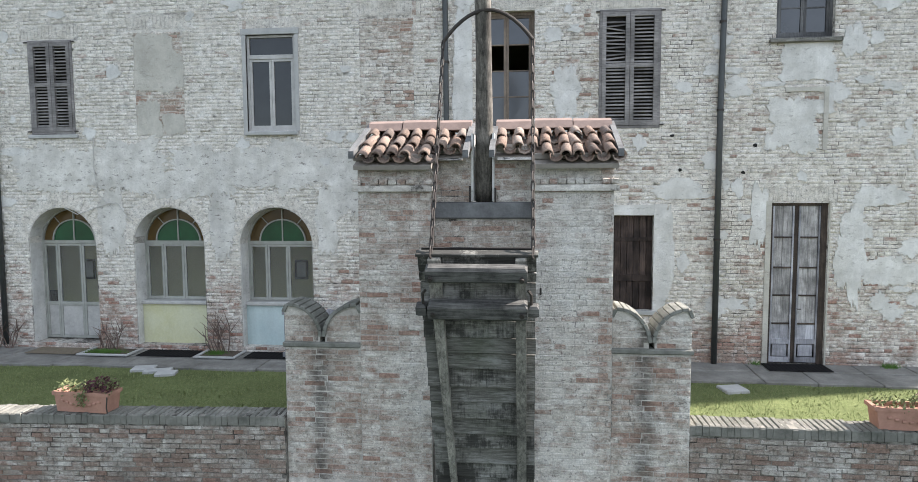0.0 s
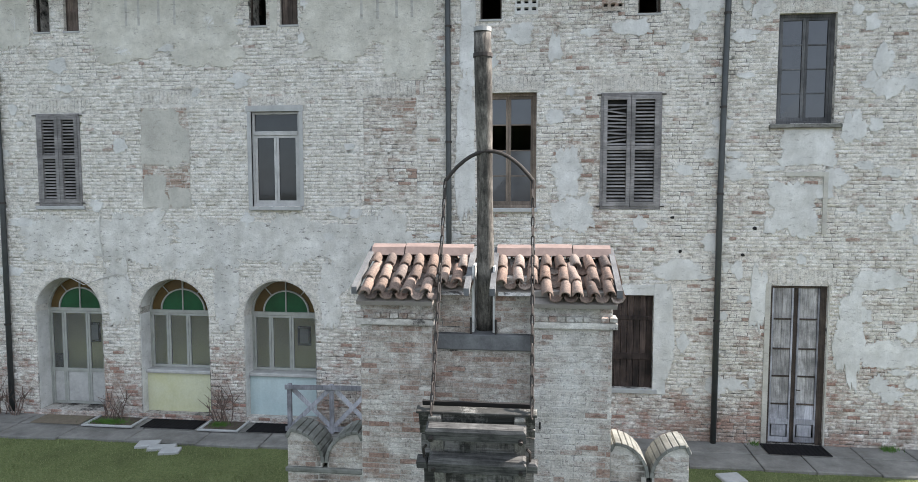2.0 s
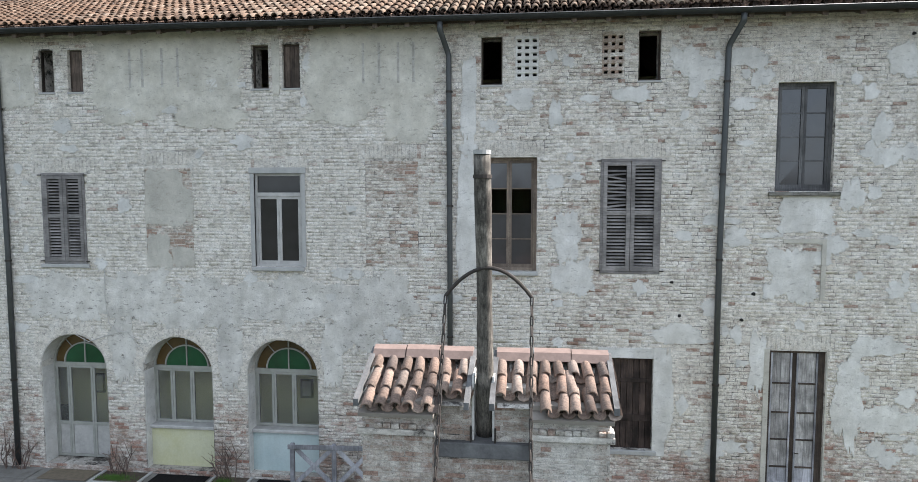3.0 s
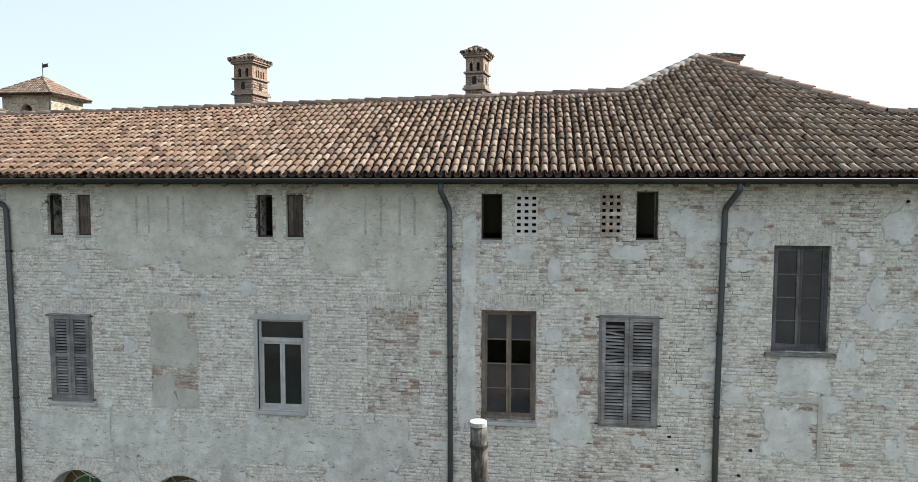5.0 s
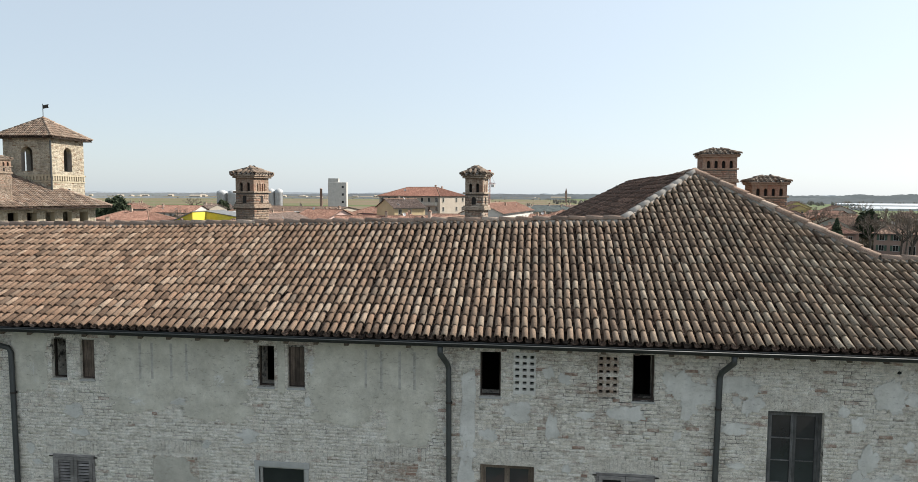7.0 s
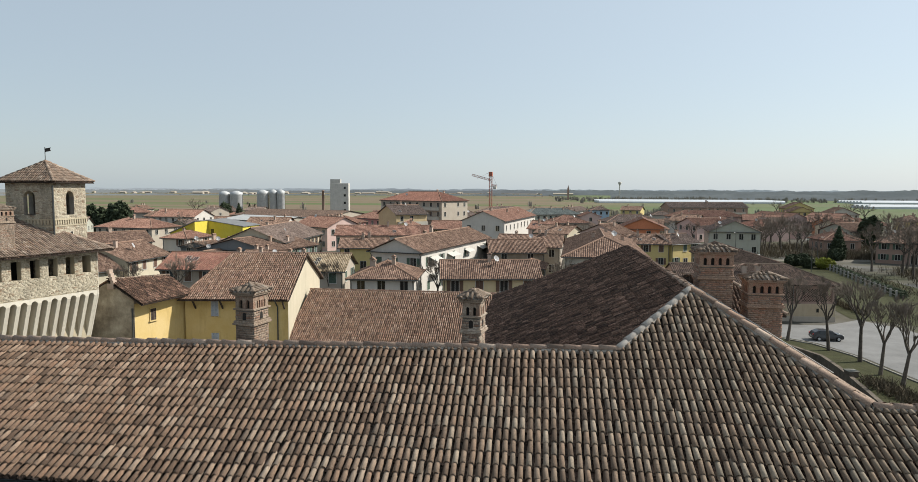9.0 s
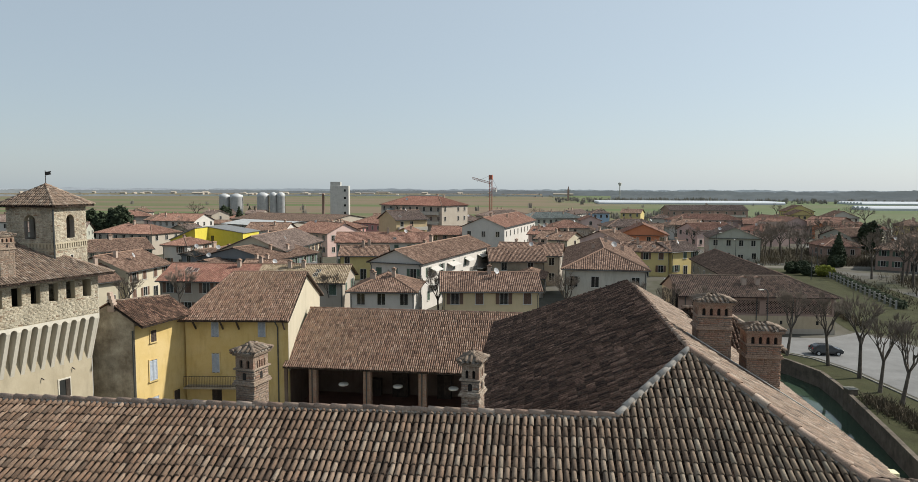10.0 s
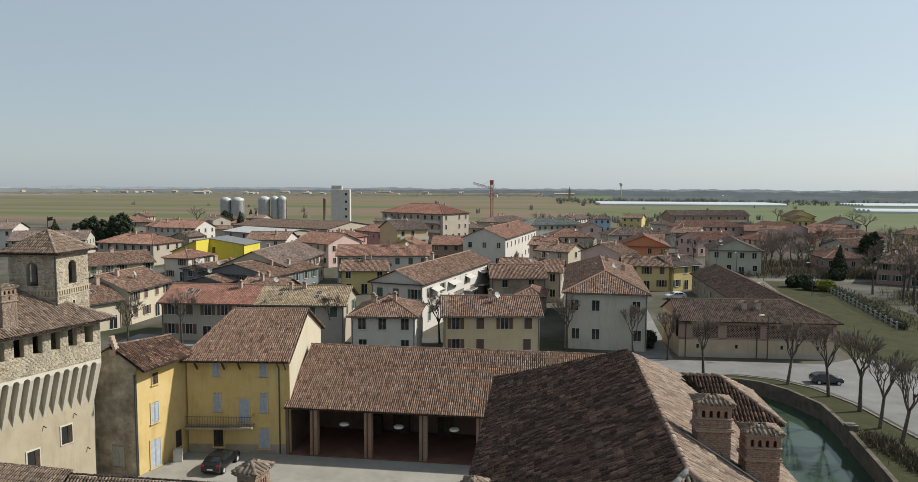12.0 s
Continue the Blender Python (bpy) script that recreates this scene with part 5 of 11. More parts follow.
def sag(x, y):
    """How far the old slope stands off its plane: it has sunk towards the west."""
    return (np.interp(x, (-22, -10.6, 2.08, 4.3, 7.42, 11), (0.36, 0.41, 0.487, 0.511, 0.464, 0.46)) - SL) * (y - EAVE_Y - 0.02)


def on_slope(x, y):
    return Vector((x, y, BASE + SL * (y - EAVE_Y - 0.02) + float(sag(x, y))))


def ridge_point(x):
    return on_slope(x, 16.85 - 0.0135 * (x - 2.08))


HIP_A = ridge_point(2.08)
HIP_B = on_slope(4.30, 19.10)
HIP_D = on_slope(7.42, 15.45)
END_R = on_slope(10.9, 15.45)
south_line = [Vector((X0, EAVE_Y + 0.02, BASE)), Vector((10.9, EAVE_Y + 0.02, BASE)), END_R, HIP_D, HIP_B, HIP_A, ridge_point(-4), ridge_point(-10.6), ridge_point(X0)]
south_poly = [on_plane(south, p - Vector((0, 0, float(sag(p.x, p.y))))) for p in south_line]
HIP_C = Vector((4.60, 33.0, 12.74))
WEST_X, EAST_X = -2.65, 10.2
NW, NE = Vector((WEST_X, 40.2, 9.2)), Vector((EAST_X, 38.6, 9.3))


def deck(name, pts, parent, material=None, drop=0.09):
    """The boards under the tiles: the outline of a slope, a little below it."""
    pts = [Vector(p) for p in pts]
    nrm = (pts[1] - pts[0]).cross(pts[2] - pts[0]).normalized()
    nrm *= 1 if nrm.z > 0 else -1
    return Geo().prism([p - nrm * drop for p in pts], -nrm * 0.06).build(name, material or M["dark_wood"], parent)


single_zone = lambda u, v: -1.6 < u < 1.9 and v < 0.34 * 13.5
tile_roof("tiles", south, south_poly, M["tile_south"], roof_main, rng, singles=single_zone, single_mat=M["tile_own"], label="rows of curved clay tiles", warp=sag)
deck("roof_deck", south_line, roof_main, drop=0.14)
LIFT = Vector((0, 0, 0.045))
for xa, xb in ((X0, -10.6), (-10.6, -4), (-4, 2.08)):
    ridge_tiles("ridge_cap", ridge_point(xa) + LIFT, ridge_point(xb) + LIFT, M["ridge_clay"], roof_main, rng, 0.10, 0.45, M["ridge_pale"])
ridge_tiles("hip_cap", HIP_A + LIFT, HIP_B + LIFT, M["ridge_pale"], roof_main, rng, 0.095, 0.40, M["ridge_pale"])
ridge_tiles("hip_cap", HIP_D + LIFT, HIP_B + LIFT, M["ridge_clay"], roof_main, rng, 0.115, 0.42, M["ridge_pale"])
ridge_tiles("ridge_cap", HIP_D + LIFT, END_R + LIFT, M["ridge_clay"], roof_main, rng, 0.10, 0.45, M["ridge_pale"])
# court side of the long range
r0, r1 = ridge_point(X0), HIP_A
fall = Vector((0, 4.3, -2.3))
north = slope_pose(r1 + fall, r0 - r1, -fall)
n_line = [r0 + fall, r0, r1, r1 + fall + Vector((-4.7, 0, -0.06))]
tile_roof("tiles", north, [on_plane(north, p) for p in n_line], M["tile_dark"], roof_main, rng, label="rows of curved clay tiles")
deck("roof_deck", n_line, roof_main)
# west slope of the wing
west = slope_pose((WEST_X, 21, 9.2), (0, -1, 0), (HIP_B.x - WEST_X, 0, HIP_B.z - 9.2))
w_line = [Vector((WEST_X, 20.9, 9.2)), HIP_A, HIP_B, HIP_C, NW]
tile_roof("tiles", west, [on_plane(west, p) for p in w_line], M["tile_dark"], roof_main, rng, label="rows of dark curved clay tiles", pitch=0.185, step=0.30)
deck("roof_deck", w_line, roof_main)
ridge_tiles("ridge_cap", HIP_B + LIFT, HIP_C + LIFT, M["ridge_clay"], roof_main, rng, 0.10)
# hipped north end
nn = slope_pose(NE, NW - NE, HIP_C - NE)
n2_line = [NE, NW, HIP_C]
tile_roof("tiles", nn, [on_plane(nn, p) for p in n2_line], M["tile"], roof_main, rng, label="rows of curved clay tiles")
deck("roof_deck", n2_line, roof_main)
ridge_tiles("hip_cap", NW, HIP_C, M["tile_dark"], roof_main, rng, 0.12)
ridge_tiles("hip_cap", NE, HIP_C, M["tile"], roof_main, rng, 0.12)
# east slope of the wing
east = slope_pose((EAST_X, 20, 9.3), (0, 1, 0), (HIP_B.x - EAST_X, 0, HIP_B.z - 9.3))
e_line = [Vector((EAST_X, 18.3, 9.3)), NE, HIP_C, HIP_B, HIP_D]
tile_roof("tiles", east, [on_plane(east, p) for p in e_line], M["tile"], roof_main, rng, label="rows of curved clay tiles")
deck("roof_deck", e_line, roof_main)
rn = slope_pose((0, 18.4, 9.45), (-1, 0, 0), (0, -1, 0.54))
rn_line = [Vector((EAST_X, 18.4, 9.45)), HIP_D, END_R, Vector((10.9, 18.4, 9.45))]
tile_roof("tiles", rn, [on_plane(rn, p) for p in rn_line], M["tile"], roof_main, rng, label="rows of curved clay tiles")
deck("roof_deck", rn_line, roof_main)

# walls of the wing and the range towards the court and the moat
g = Geo()
g.box(X0, WEST_X + 0.4, 20.0, 20.4, -1.2, 9.3).box(WEST_X + 0.4, WEST_X + 0.8, 20.3, 39.8, -1.2, 9.2).box(EAST_X - 0.9, EAST_X - 0.4, 13.5, 38.3, -4.2, 9.3).box(WEST_X + 0.4, EAST_X - 0.4, 38.0, 38.4, -4.0, 9.2)
tagged(g.build("wall_court", M["mortar"]), "plastered court walls of the castle range", "wall", kind="structure")

# corner turret roof by the moat
tur = thing("turret", "low corner turret with a dark tiled hipped roof", "turret", kind="structure")
TA, TB = Vector((7.2, 34.35, 11.5)), Vector((9.0, 34.35, 11.5))
TC, TD, TE = Vector((11.4, 31.85, 10.0)), Vector((11.4, 36.85, 10.0)), Vector((9.1, 31.85, 10.0))
# the south face gets the dark tiles: its shade is put into the colour
for pts, mat in (([TE, TC, TB, TA], "tile_dark"), ([TC, TD, TB], "tile"), ([TD, Vector((9.1, 36.85, 10.0)), TA, TB], "tile")):
    m = slope_pose(pts[0], pts[1] - pts[0], pts[2] - pts[0])
    tile_roof("tiles", m, [on_plane(m, p) for p in pts], M[mat], tur, rng)
    deck("roof_deck", pts, tur)
ridge_tiles("hip_cap", TC, TB, M["tile"], tur, rng)
ridge_tiles("hip_cap", TD, TB, M["tile"], tur, rng)
ridge_tiles("ridge_cap", TA, TB, M["tile"], tur, rng)
Geo().box(9.0, 11.0, 32.2, 36.5, -4.0, 9.9).build("wall", M["mortar"], tur)


# ---- chimneys ----
def chimney_stack(name, x, y, w, d, z0, z1, turn, arches, label, skin="chimney"):
    """A brick stack with a corbelled head, rows of small arched vents and a little hipped tile roof. z1: the top of its roof."""
    ch = thing(name, label, "chimney", pose(x, y, 0, 0, 0, turn))
    head = z1 - 0.36
    vent = head - 0.46
    neck = vent - 0.42

    def block(nm, bw, bd, a, b, mat=skin):
        o = Geo().box(-bw / 2, bw / 2, -bd / 2, bd / 2, a, b, bevel=0.006).build(nm, M[mat], ch)
        return o
    def clad(bw, bd, a, b, holes_f=None):
        for turn_, ww, off in ((0, bw, bd / 2), (90, bd, bw / 2), (180, bw, bd / 2), (270, bd, bw / 2)):
            hs = (lambda v, ww=ww: holes_f(v, ww)) if holes_f else (lambda v: [])
            bs = lay_bricks(-ww / 2, ww / 2, a, b, hs, rng, 0.066, 0.24)
            ob = joined_bricks("brickwork", bs, pose(0, 0, 0, 0, 0, turn_) @ Matrix.Translation((0, -off, 0)), M[skin], rng, ch)
    block("shaft", w, d, z0, neck, "mortar_chimney")
    clad(w, d, z0, neck)
    block("string_course", w + 0.14, d + 0.14, neck, neck + 0.06)
    block("string_course", w + 0.09, d + 0.09, neck + 0.06, neck + 0.12)
    block("neck", w, d, neck + 0.12, vent, "mortar_chimney")
    clad(w, d, neck + 0.12, vent)
    block("string_course", w + 0.10, d + 0.10, vent, vent + 0.05)
    if w < 1.0:
        # one taller arched flue opening in each face below the arcade: a dark plate for its shade
        for turn_, off in ((0, d / 2), (90, w / 2), (180, d / 2), (270, w / 2)):
            gv = Geo(pose(0, 0, 0, 0, 0, turn_))
            arch = [(-0.055, -off - 0.016, neck + 0.15), (0.055, -off - 0.016, neck + 0.15)] + [(0.055 * math.cos(math.pi * k / 6), -off - 0.016, neck + 0.30 + 0.055 * math.sin(math.pi * k / 6)) for k in range(7)]
            gv.prism(arch, (0, 0.012, 0)).build("flue_opening", M["void"], ch)
    # the pierced part: piers between the vents, arched over, round a near-black core for the flue's shade
    block("flue", w - 0.16, d - 0.16, vent + 0.05, head, "void")
    for turn_, ww, off, n in ((0, w, d / 2, arches[0]), (90, d, w / 2, arches[1]), (180, w, d / 2, arches[0]), (270, d, w / 2, arches[1])):
        m2 = pose(0, 0, 0, 0, 0, turn_) @ Matrix.Translation((0, -off, 0))
        ww -= 0.204 if turn_ in (90, 270) else 0.0
        pier = ww / (n * 1.9 + 0.9)
        gap = (ww - pier * (n + 1)) / n
        gg = Geo(m2)
        for i in range(n + 1):
            p = -ww / 2 + i * (pier + gap)
            gg.box(p, p + pier, 0, 0.1, vent + 0.05, vent + 0.24)
            if i < n:
                c_ = p + pier + gap / 2
                r_ = gap / 2
                arc = [(c_ - r_ * math.cos(math.pi * k / 6), 0, vent + 0.24 + r_ * math.sin(math.pi * k / 6)) for k in range(7)]
                for (q0, q1) in zip(arc, arc[1:]):
                    gg.prism([q0, q1, (q1[0], 0, vent + 0.40), (q0[0], 0, vent + 0.40)], (0, 0.1, 0))
            gg.box(p, p + pier, 0, 0.1, vent + 0.24, vent + 0.40)
        gg.box(-ww / 2, ww / 2, 0, 0.1, vent + 0.40, head)
        gg.build("vent_arcade", M[skin], ch)
    block("cornice", w + 0.12, d + 0.12, head - 0.05, head)
    block("cornice", w + 0.18, d + 0.18, head, head + 0.05)
    ew, ed = w / 2 + 0.10, d / 2 + 0.10
    rise = 0.19
    rl = max(0.0, ew - ed)
    rl2 = max(0.0, ed - ew)
    A, B = Vector((-rl, -rl2, head + 0.05 + rise)), Vector((rl, rl2, head + 0.05 + rise))
    c = [Vector((-ew, -ed, head + 0.05)), Vector((ew, -ed, head + 0.05)), Vector((ew, ed, head + 0.05)), Vector((-ew, ed, head + 0.05))]
    for pts in ([c[0], c[1], B if rl else A, A], [c[1], c[2], B, B if rl else A], [c[2], c[3], A if rl else B, B], [c[3], c[0], A, A if rl else B]):
        m2 = slope_pose(pts[0], pts[1] - pts[0], pts[2] - pts[0])
        poly = [on_plane(m2, p) for p in pts]
        if len({(round(a_, 3), round(b_, 3)) for a_, b_ in poly}) < 3:
            continue
        tile_roof("tiles", m2, poly, M["tile_cap"], ch, rng, scale=0.85)
    Geo().add([*c, A, B], [(0, 1, 5, 4) if rl else (0, 1, 4), (1, 2, 5, 4) if rl2 else (1, 2, 5), (2, 3, 4, 5) if rl else (2, 3, 5), (3, 0, 4, 5) if rl2 else (3, 0, 4), (0, 3, 2, 1)]).build("cap", M["mortar_dark"], ch)
    for p in c:
        ridge_tiles("hip_cap", p, A if (p - A).length < (p - B).length else B, M["tile_cap"], ch, rng, 0.065, 0.26)
    return ch


chimney_stack("chimney", -7.91, 17.80, 0.58, 0.70, 9.9, 13.16, -11, (2, 4), "buff brick chimney with arched vents and tiled cap behind the ridge", "chimney_pale")
chimney_stack("chimney", -1.60, 17.60, 0.47, 0.60, 10.2, 13.16, -9, (2, 2), "buff brick chimney with arched vents and tiled cap on the ridge", "chimney_pale")
chimney_stack("chimney", 5.92, 23.25, 1.08, 0.80, 11.2, 14.00, 0, (4, 3), "broad brick chimney with four arched vents and tiled cap")
chimney_stack("chimney", 7.49, 23.2, 1.08, 0.80, 9.8, 13.10, 0, (4, 3), "broad brick chimney with four arched vents on the east slope")
# lightning cable over the east slope, in front of the broad chimneys
cb = thing("roof_cable", "grey metal cable laid over the east roof slope", "cable")
slope_z = lambda x: 9.3 + (EAST_X - x) * (HIP_B.z - 9.3) / (EAST_X - HIP_B.x) + 0.15
Geo().tube([(5.0, 22.76, slope_z(5.0)), (6.2, 22.72, slope_z(6.2)), (7.0, 22.66, slope_z(7.0)), (8.4, 22.60, slope_z(8.4)), (9.6, 22.58, slope_z(9.6))], 0.022, 6).build("wire", M["stone"], cb)

# ---- gate with the small drawbridge ----
gate = thing("gatehouse", "narrow brick drawbridge gate with two tiled pillars", "gatehouse", kind="structure")
gb = brick_mesh("brick_gate", M["gate_own"])
GY = 7.25
LOW = 0.25


def clad(part_, u0, u1, v0, v1, m, mesh=gb, holes=lambda v: [], proud=(0.002, 0.010), course=0.061, length=0.245):
    single_bricks(lay_bricks(u0, u1, v0, v1, holes, rng, course, length), m, mesh, rng, part_, proud)


def front(y):
    return Matrix.Translation((0, y, 0))


def right_side(x):
    """A face that looks to +x; u runs along y."""
    return Matrix.Translation((x, 0, 0)) @ Matrix.Rotation(radians(90), 4, "Z")


pil = Geo().box(-1.94, -1.13, GY, 8.85, -3.4, 3.96).build("pillar", M["mortar_gate"], gate)
clad(pil, -1.94, -1.13, LOW, 3.95, front(GY))
clad(pil, GY, GY + 0.19, 2.4, 3.95, right_side(-1.13))
pir = Geo().box(0.0, 0.84, GY, 8.85, -3.4, 3.96).build("pillar", M["mortar_gate"], gate)
clad(pir, 0.0, 0.84, LOW, 3.95, front(GY))
mid = Geo().box(-1.128, -0.002, GY + 0.18, 8.7, -3.4, 3.255).build("curtain", M["mortar_gate"], gate)
clad(mid, -1.12, -0.01, 2.2, 3.25, front(GY + 0.18))
for a, b in ((-1.127, -0.70), (-0.44, -0.003)):
    bl = Geo().box(a, b, GY + 0.20, 8.7, 3.442, 4.08).build("upper_block", M["mortar_gate"], gate)
    clad(bl, a, b, 3.445, 4.07, front(GY + 0.20))
# whitened edges of the slot
Geo().box(-0.699, -0.675, GY + 0.19, 8.6, 3.45, 4.2).box(-0.465, -0.441, GY + 0.19, 8.6, 3.45, 4.2).build("slot_lining", M["plaster"], gate)
M["coping_dull"] = wall_material("dirty_lintel_stone", (0.10, 0.10, 0.098), (0.21, 0.21, 0.205), 3.0, 0.6, 0.5)
Geo().box(-1.125, -0.005, GY + 0.12, GY + 0.5, 3.26, 3.438, bevel=0.012).build("lintel_beam", M["coping_dull"], gate, "grey weathered stone lintel")
# string course: dentil bricks under a flat band
for x0, x1 in ((-1.99, -1.10), (-0.03, 0.89)):
    Geo().box(x0, x1, GY - 0.05, 8.9, 3.56, 3.63, bevel=0.006).build("string_course", M["mortar_gate"], gate)
    n_ = int((x1 - x0) / 0.09)
    for i in range(n_):
        p = x0 + i * (x1 - x0) / n_
        if rng.random() < 0.9:
            Geo().box(p + 0.006, p + (x1 - x0) / n_ - 0.006, GY - 0.06 + 0.01 * rng.random(), GY + 0.1, 3.635, 3.695, bevel=0.008).build("brick", M["gate_own"], gate)
    Geo().box(x0 + 0.01, x1 - 0.01, GY - 0.03, 8.85, 3.90, 3.965, bevel=0.006).build("eave_board", M["mortar_dark"], gate)


# ---- tiled caps of the pillars ----
def gate_cap(name, x0, x1, step_x, step_side):
    cap = thing(name, "small gabled clay tile roof on a gate pillar", "roof", kind="structure", group="gate pillar roofs")
    ey, ez, ry, rz = 7.08, 3.90, 8.03, 4.27
    sl = (rz - ez) / (ry - ey)
    m = slope_pose((x0, ey, ez), (1, 0, 0), (0, 1, sl))
    L = math.hypot(ry - ey, rz - ez)
    inset = 0.26
    if step_side > 0:
        poly = [(0, 0), (step_x - x0, 0), (step_x - x0, inset), (x1 - x0, inset), (x1 - x0, L - 0.02), (0, L - 0.02)]
    else:
        poly = [(0, inset), (step_x - x0, inset), (step_x - x0, 0), (x1 - x0, 0), (x1 - x0, L - 0.02), (0, L - 0.02)]
    r = np.random.default_rng(3 if step_side > 0 else 8)
    me = fast_mesh("tile", COVER[0], COVER[1], M["tile_gate"])
    mp = fast_mesh("pan_tile", PAN[0], PAN[1], M["tile_gate"])
    pitch = (x1 - x0) / round((x1 - x0) / 0.172)
    for i in range(round((x1 - x0) / pitch)):
        u = (i + 0.5) * pitch
        start = inset if (u > step_x - x0) == (step_side > 0) else 0.0
        rows = 3 if start == 0.0 else 2
        st = (L - 0.10 - start) / rows
        for j in range(rows):
            o = new("tile", me)
            o.parent = cap
            o.matrix_world = m @ Matrix.LocRotScale((u + r.normal(0, 0.012), start + j * st + r.normal(0, 0.015), 0.042 + 0.004 * j), Euler((-0.06, 0, r.normal(0.03, 0.04))), None)
            o = new("pan_tile", mp)
            o.parent = cap
            o.matrix_world = m @ Matrix.LocRotScale((u + pitch / 2, start + j * st, 0.035), Euler((-0.05, 0, r.normal(0, 0.02))), None)
    pts = [m @ Vector((u, v, -0.01)) for u, v in poly]
    nrm = m.to_3x3() @ Vector((0, 0, 1))
    Geo().prism([p - nrm * 0.05 for p in pts], -nrm * 0.05).build("roof_deck", M["mortar_dark"], cap)
    # back slope and the gable walls below the ridge
    bk = slope_pose((x1, 2 * ry - ey, ez), (-1, 0, 0), (0, -1, sl))
    tile_roof("tiles", bk, [(0, 0), (x1 - x0, 0), (x1 - x0, L - 0.05), (0, L - 0.05)], M["tile"], cap, r, pitch=0.171)
    Geo().prism([(x0 + 0.03, ey + 0.2, ez), (x0 + 0.03, 2 * ry - ey - 0.2, ez), (x0 + 0.03, ry, rz - 0.04)], (x1 - x0 - 0.06, 0, 0)).build("gable", M["mortar"], cap)
    # flat ridge pieces
    nseg = 3
    for i in range(nseg):
        p, q = x0 - 0.02 + i * (x1 - x0 + 0.04) / nseg, x0 - 0.02 + (i + 1) * (x1 - x0 + 0.04) / nseg
        gg = Geo()
        ring = [(-0.16, -0.02), (-0.10, 0.07), (0.0, 0.105), (0.10, 0.07), (0.16, -0.02), (0.13, -0.03), (0.0, 0.075), (-0.13, -0.03)]
        gg.prism([(p + 0.006, ry + a, rz + b + 0.03 + 0.008 * (i % 2)) for a, b in ring], (q - p - 0.012, 0, 0))
        gg.build("ridge_tile", M["ridge_gate"], cap, "pale terracotta ridge tile")
    # sloping brick edge at each gable
    for xa in (x0 - 0.05, x1 - 0.01):
        Geo().prism([(xa, ey + 0.02, ez + 0.02), (xa, ry, rz + 0.02), (xa, ry, rz + 0.10), (xa, ey + 0.02, ez + 0.10)], (0.06, 0, 0)).build("verge", M["coping_dull"], cap)
    return cap


M["ridge_gate"] = plain_material("ridge_terracotta", (0.27, 0.20, 0.17), 0.85, 0, 0.35, 8, 0.2)
gate_cap("roof_gate", -1.95, -0.75, -1.10, 1)
gate_cap("roof_gate", -0.43, 0.87, -0.02, -1)

# ---- merlon walls and parapets beside the gate ----
pb = brick_mesh("brick_parapet", M["parapet_own"])


def merlon_wall(name, x0, x1):
    w = thing(name, "brick wall with a swallow-tailed merlon beside the gate", "wall", kind="structure", group="merlon walls")
    y0, y1 = GY + 0.03, GY + 0.42
    body = Geo().box(x0, x1, y0, y1, -3.4, 1.80).build("wall", M["mortar_gate"], w)
    clad(body, x0, x1, LOW, 1.79, front(y0))
    cx = (x0 + x1) / 2
    hw = (x1 - x0) / 2
    Geo().box(x0 - 0.02, x1 + (0.02 if x0 > 0 else 0), y0 - 0.03, y1 + 0.03, 1.80, 1.86, bevel=0.012).build("ledge", M["coping_own"], w)
    # two horns with rounded inner edges and a narrow cleft between
    for s in (-1, 1):
        out = [(cx + s * hw, 1.862), (cx + s * hw, 2.20)]
        for k in range(9):
            t = k / 8
            out.append((cx + s * (hw - 0.04 - (hw - 0.07) * math.sin(t * math.pi / 2)), 2.285 - 0.36 * (1 - math.cos(t * math.pi / 2))))
        out.append((cx + s * 0.03, 1.862))
        pts = [(x, y0, z) for x, z in out]
        horn = Geo().prism(pts if s > 0 else pts[::-1], (0, 0.36, 0)).build("merlon", M["mortar_gate"], w)

        def open_at(v, s=s):
            if v < 2.0:
                e = 0.05
            else:
                c_ = max(-1.0, min(1.0, 1 - (2.285 - v) / 0.36))
                e = hw - 0.05 - (hw - 0.07) * math.sqrt(max(0.0, 1 - c_ * c_))
                e = min(e, hw)
            return [(cx - e, cx + hw + 1)] if s < 0 else [(cx - hw - 1, cx + e)]
        clad(horn, cx - hw if s < 0 else cx, cx if s < 0 else cx + hw, 1.865, 2.2, front(y0), holes=open_at)
        # coping bricks that follow the curve
        cop = out[1:-1]
        for (p, q) in zip(cop, cop[1:]):
            mid_ = Vector(((p[0] + q[0]) / 2, y0 + 0.18, (p[1] + q[1]) / 2))
            ang = math.atan2(q[1] - p[1], q[0] - p[0])
            Ln = math.hypot(q[0] - p[0], q[1] - p[1])
            m = Matrix.Translation(mid_) @ Matrix.Rotation(-ang, 4, "Y")
            Geo(m).box(-Ln / 2 + 0.002, Ln / 2 - 0.002, -0.21, 0.21, -0.012 if s < 0 else -0.03, 0.03 if s < 0 else 0.012, bevel=0.006).build("brick", M["coping_own"], horn)
    return w


M["coping_own"] = wall_material("mossy_merlon_coping", (0.12, 0.12, 0.10), (0.30, 0.295, 0.26), 3.2, 0.7, 0.5, chips=0.6)
merlon_wall("wall_merlon", -2.83, -1.945)
merlon_wall("wall_merlon", 0.845, 1.68)


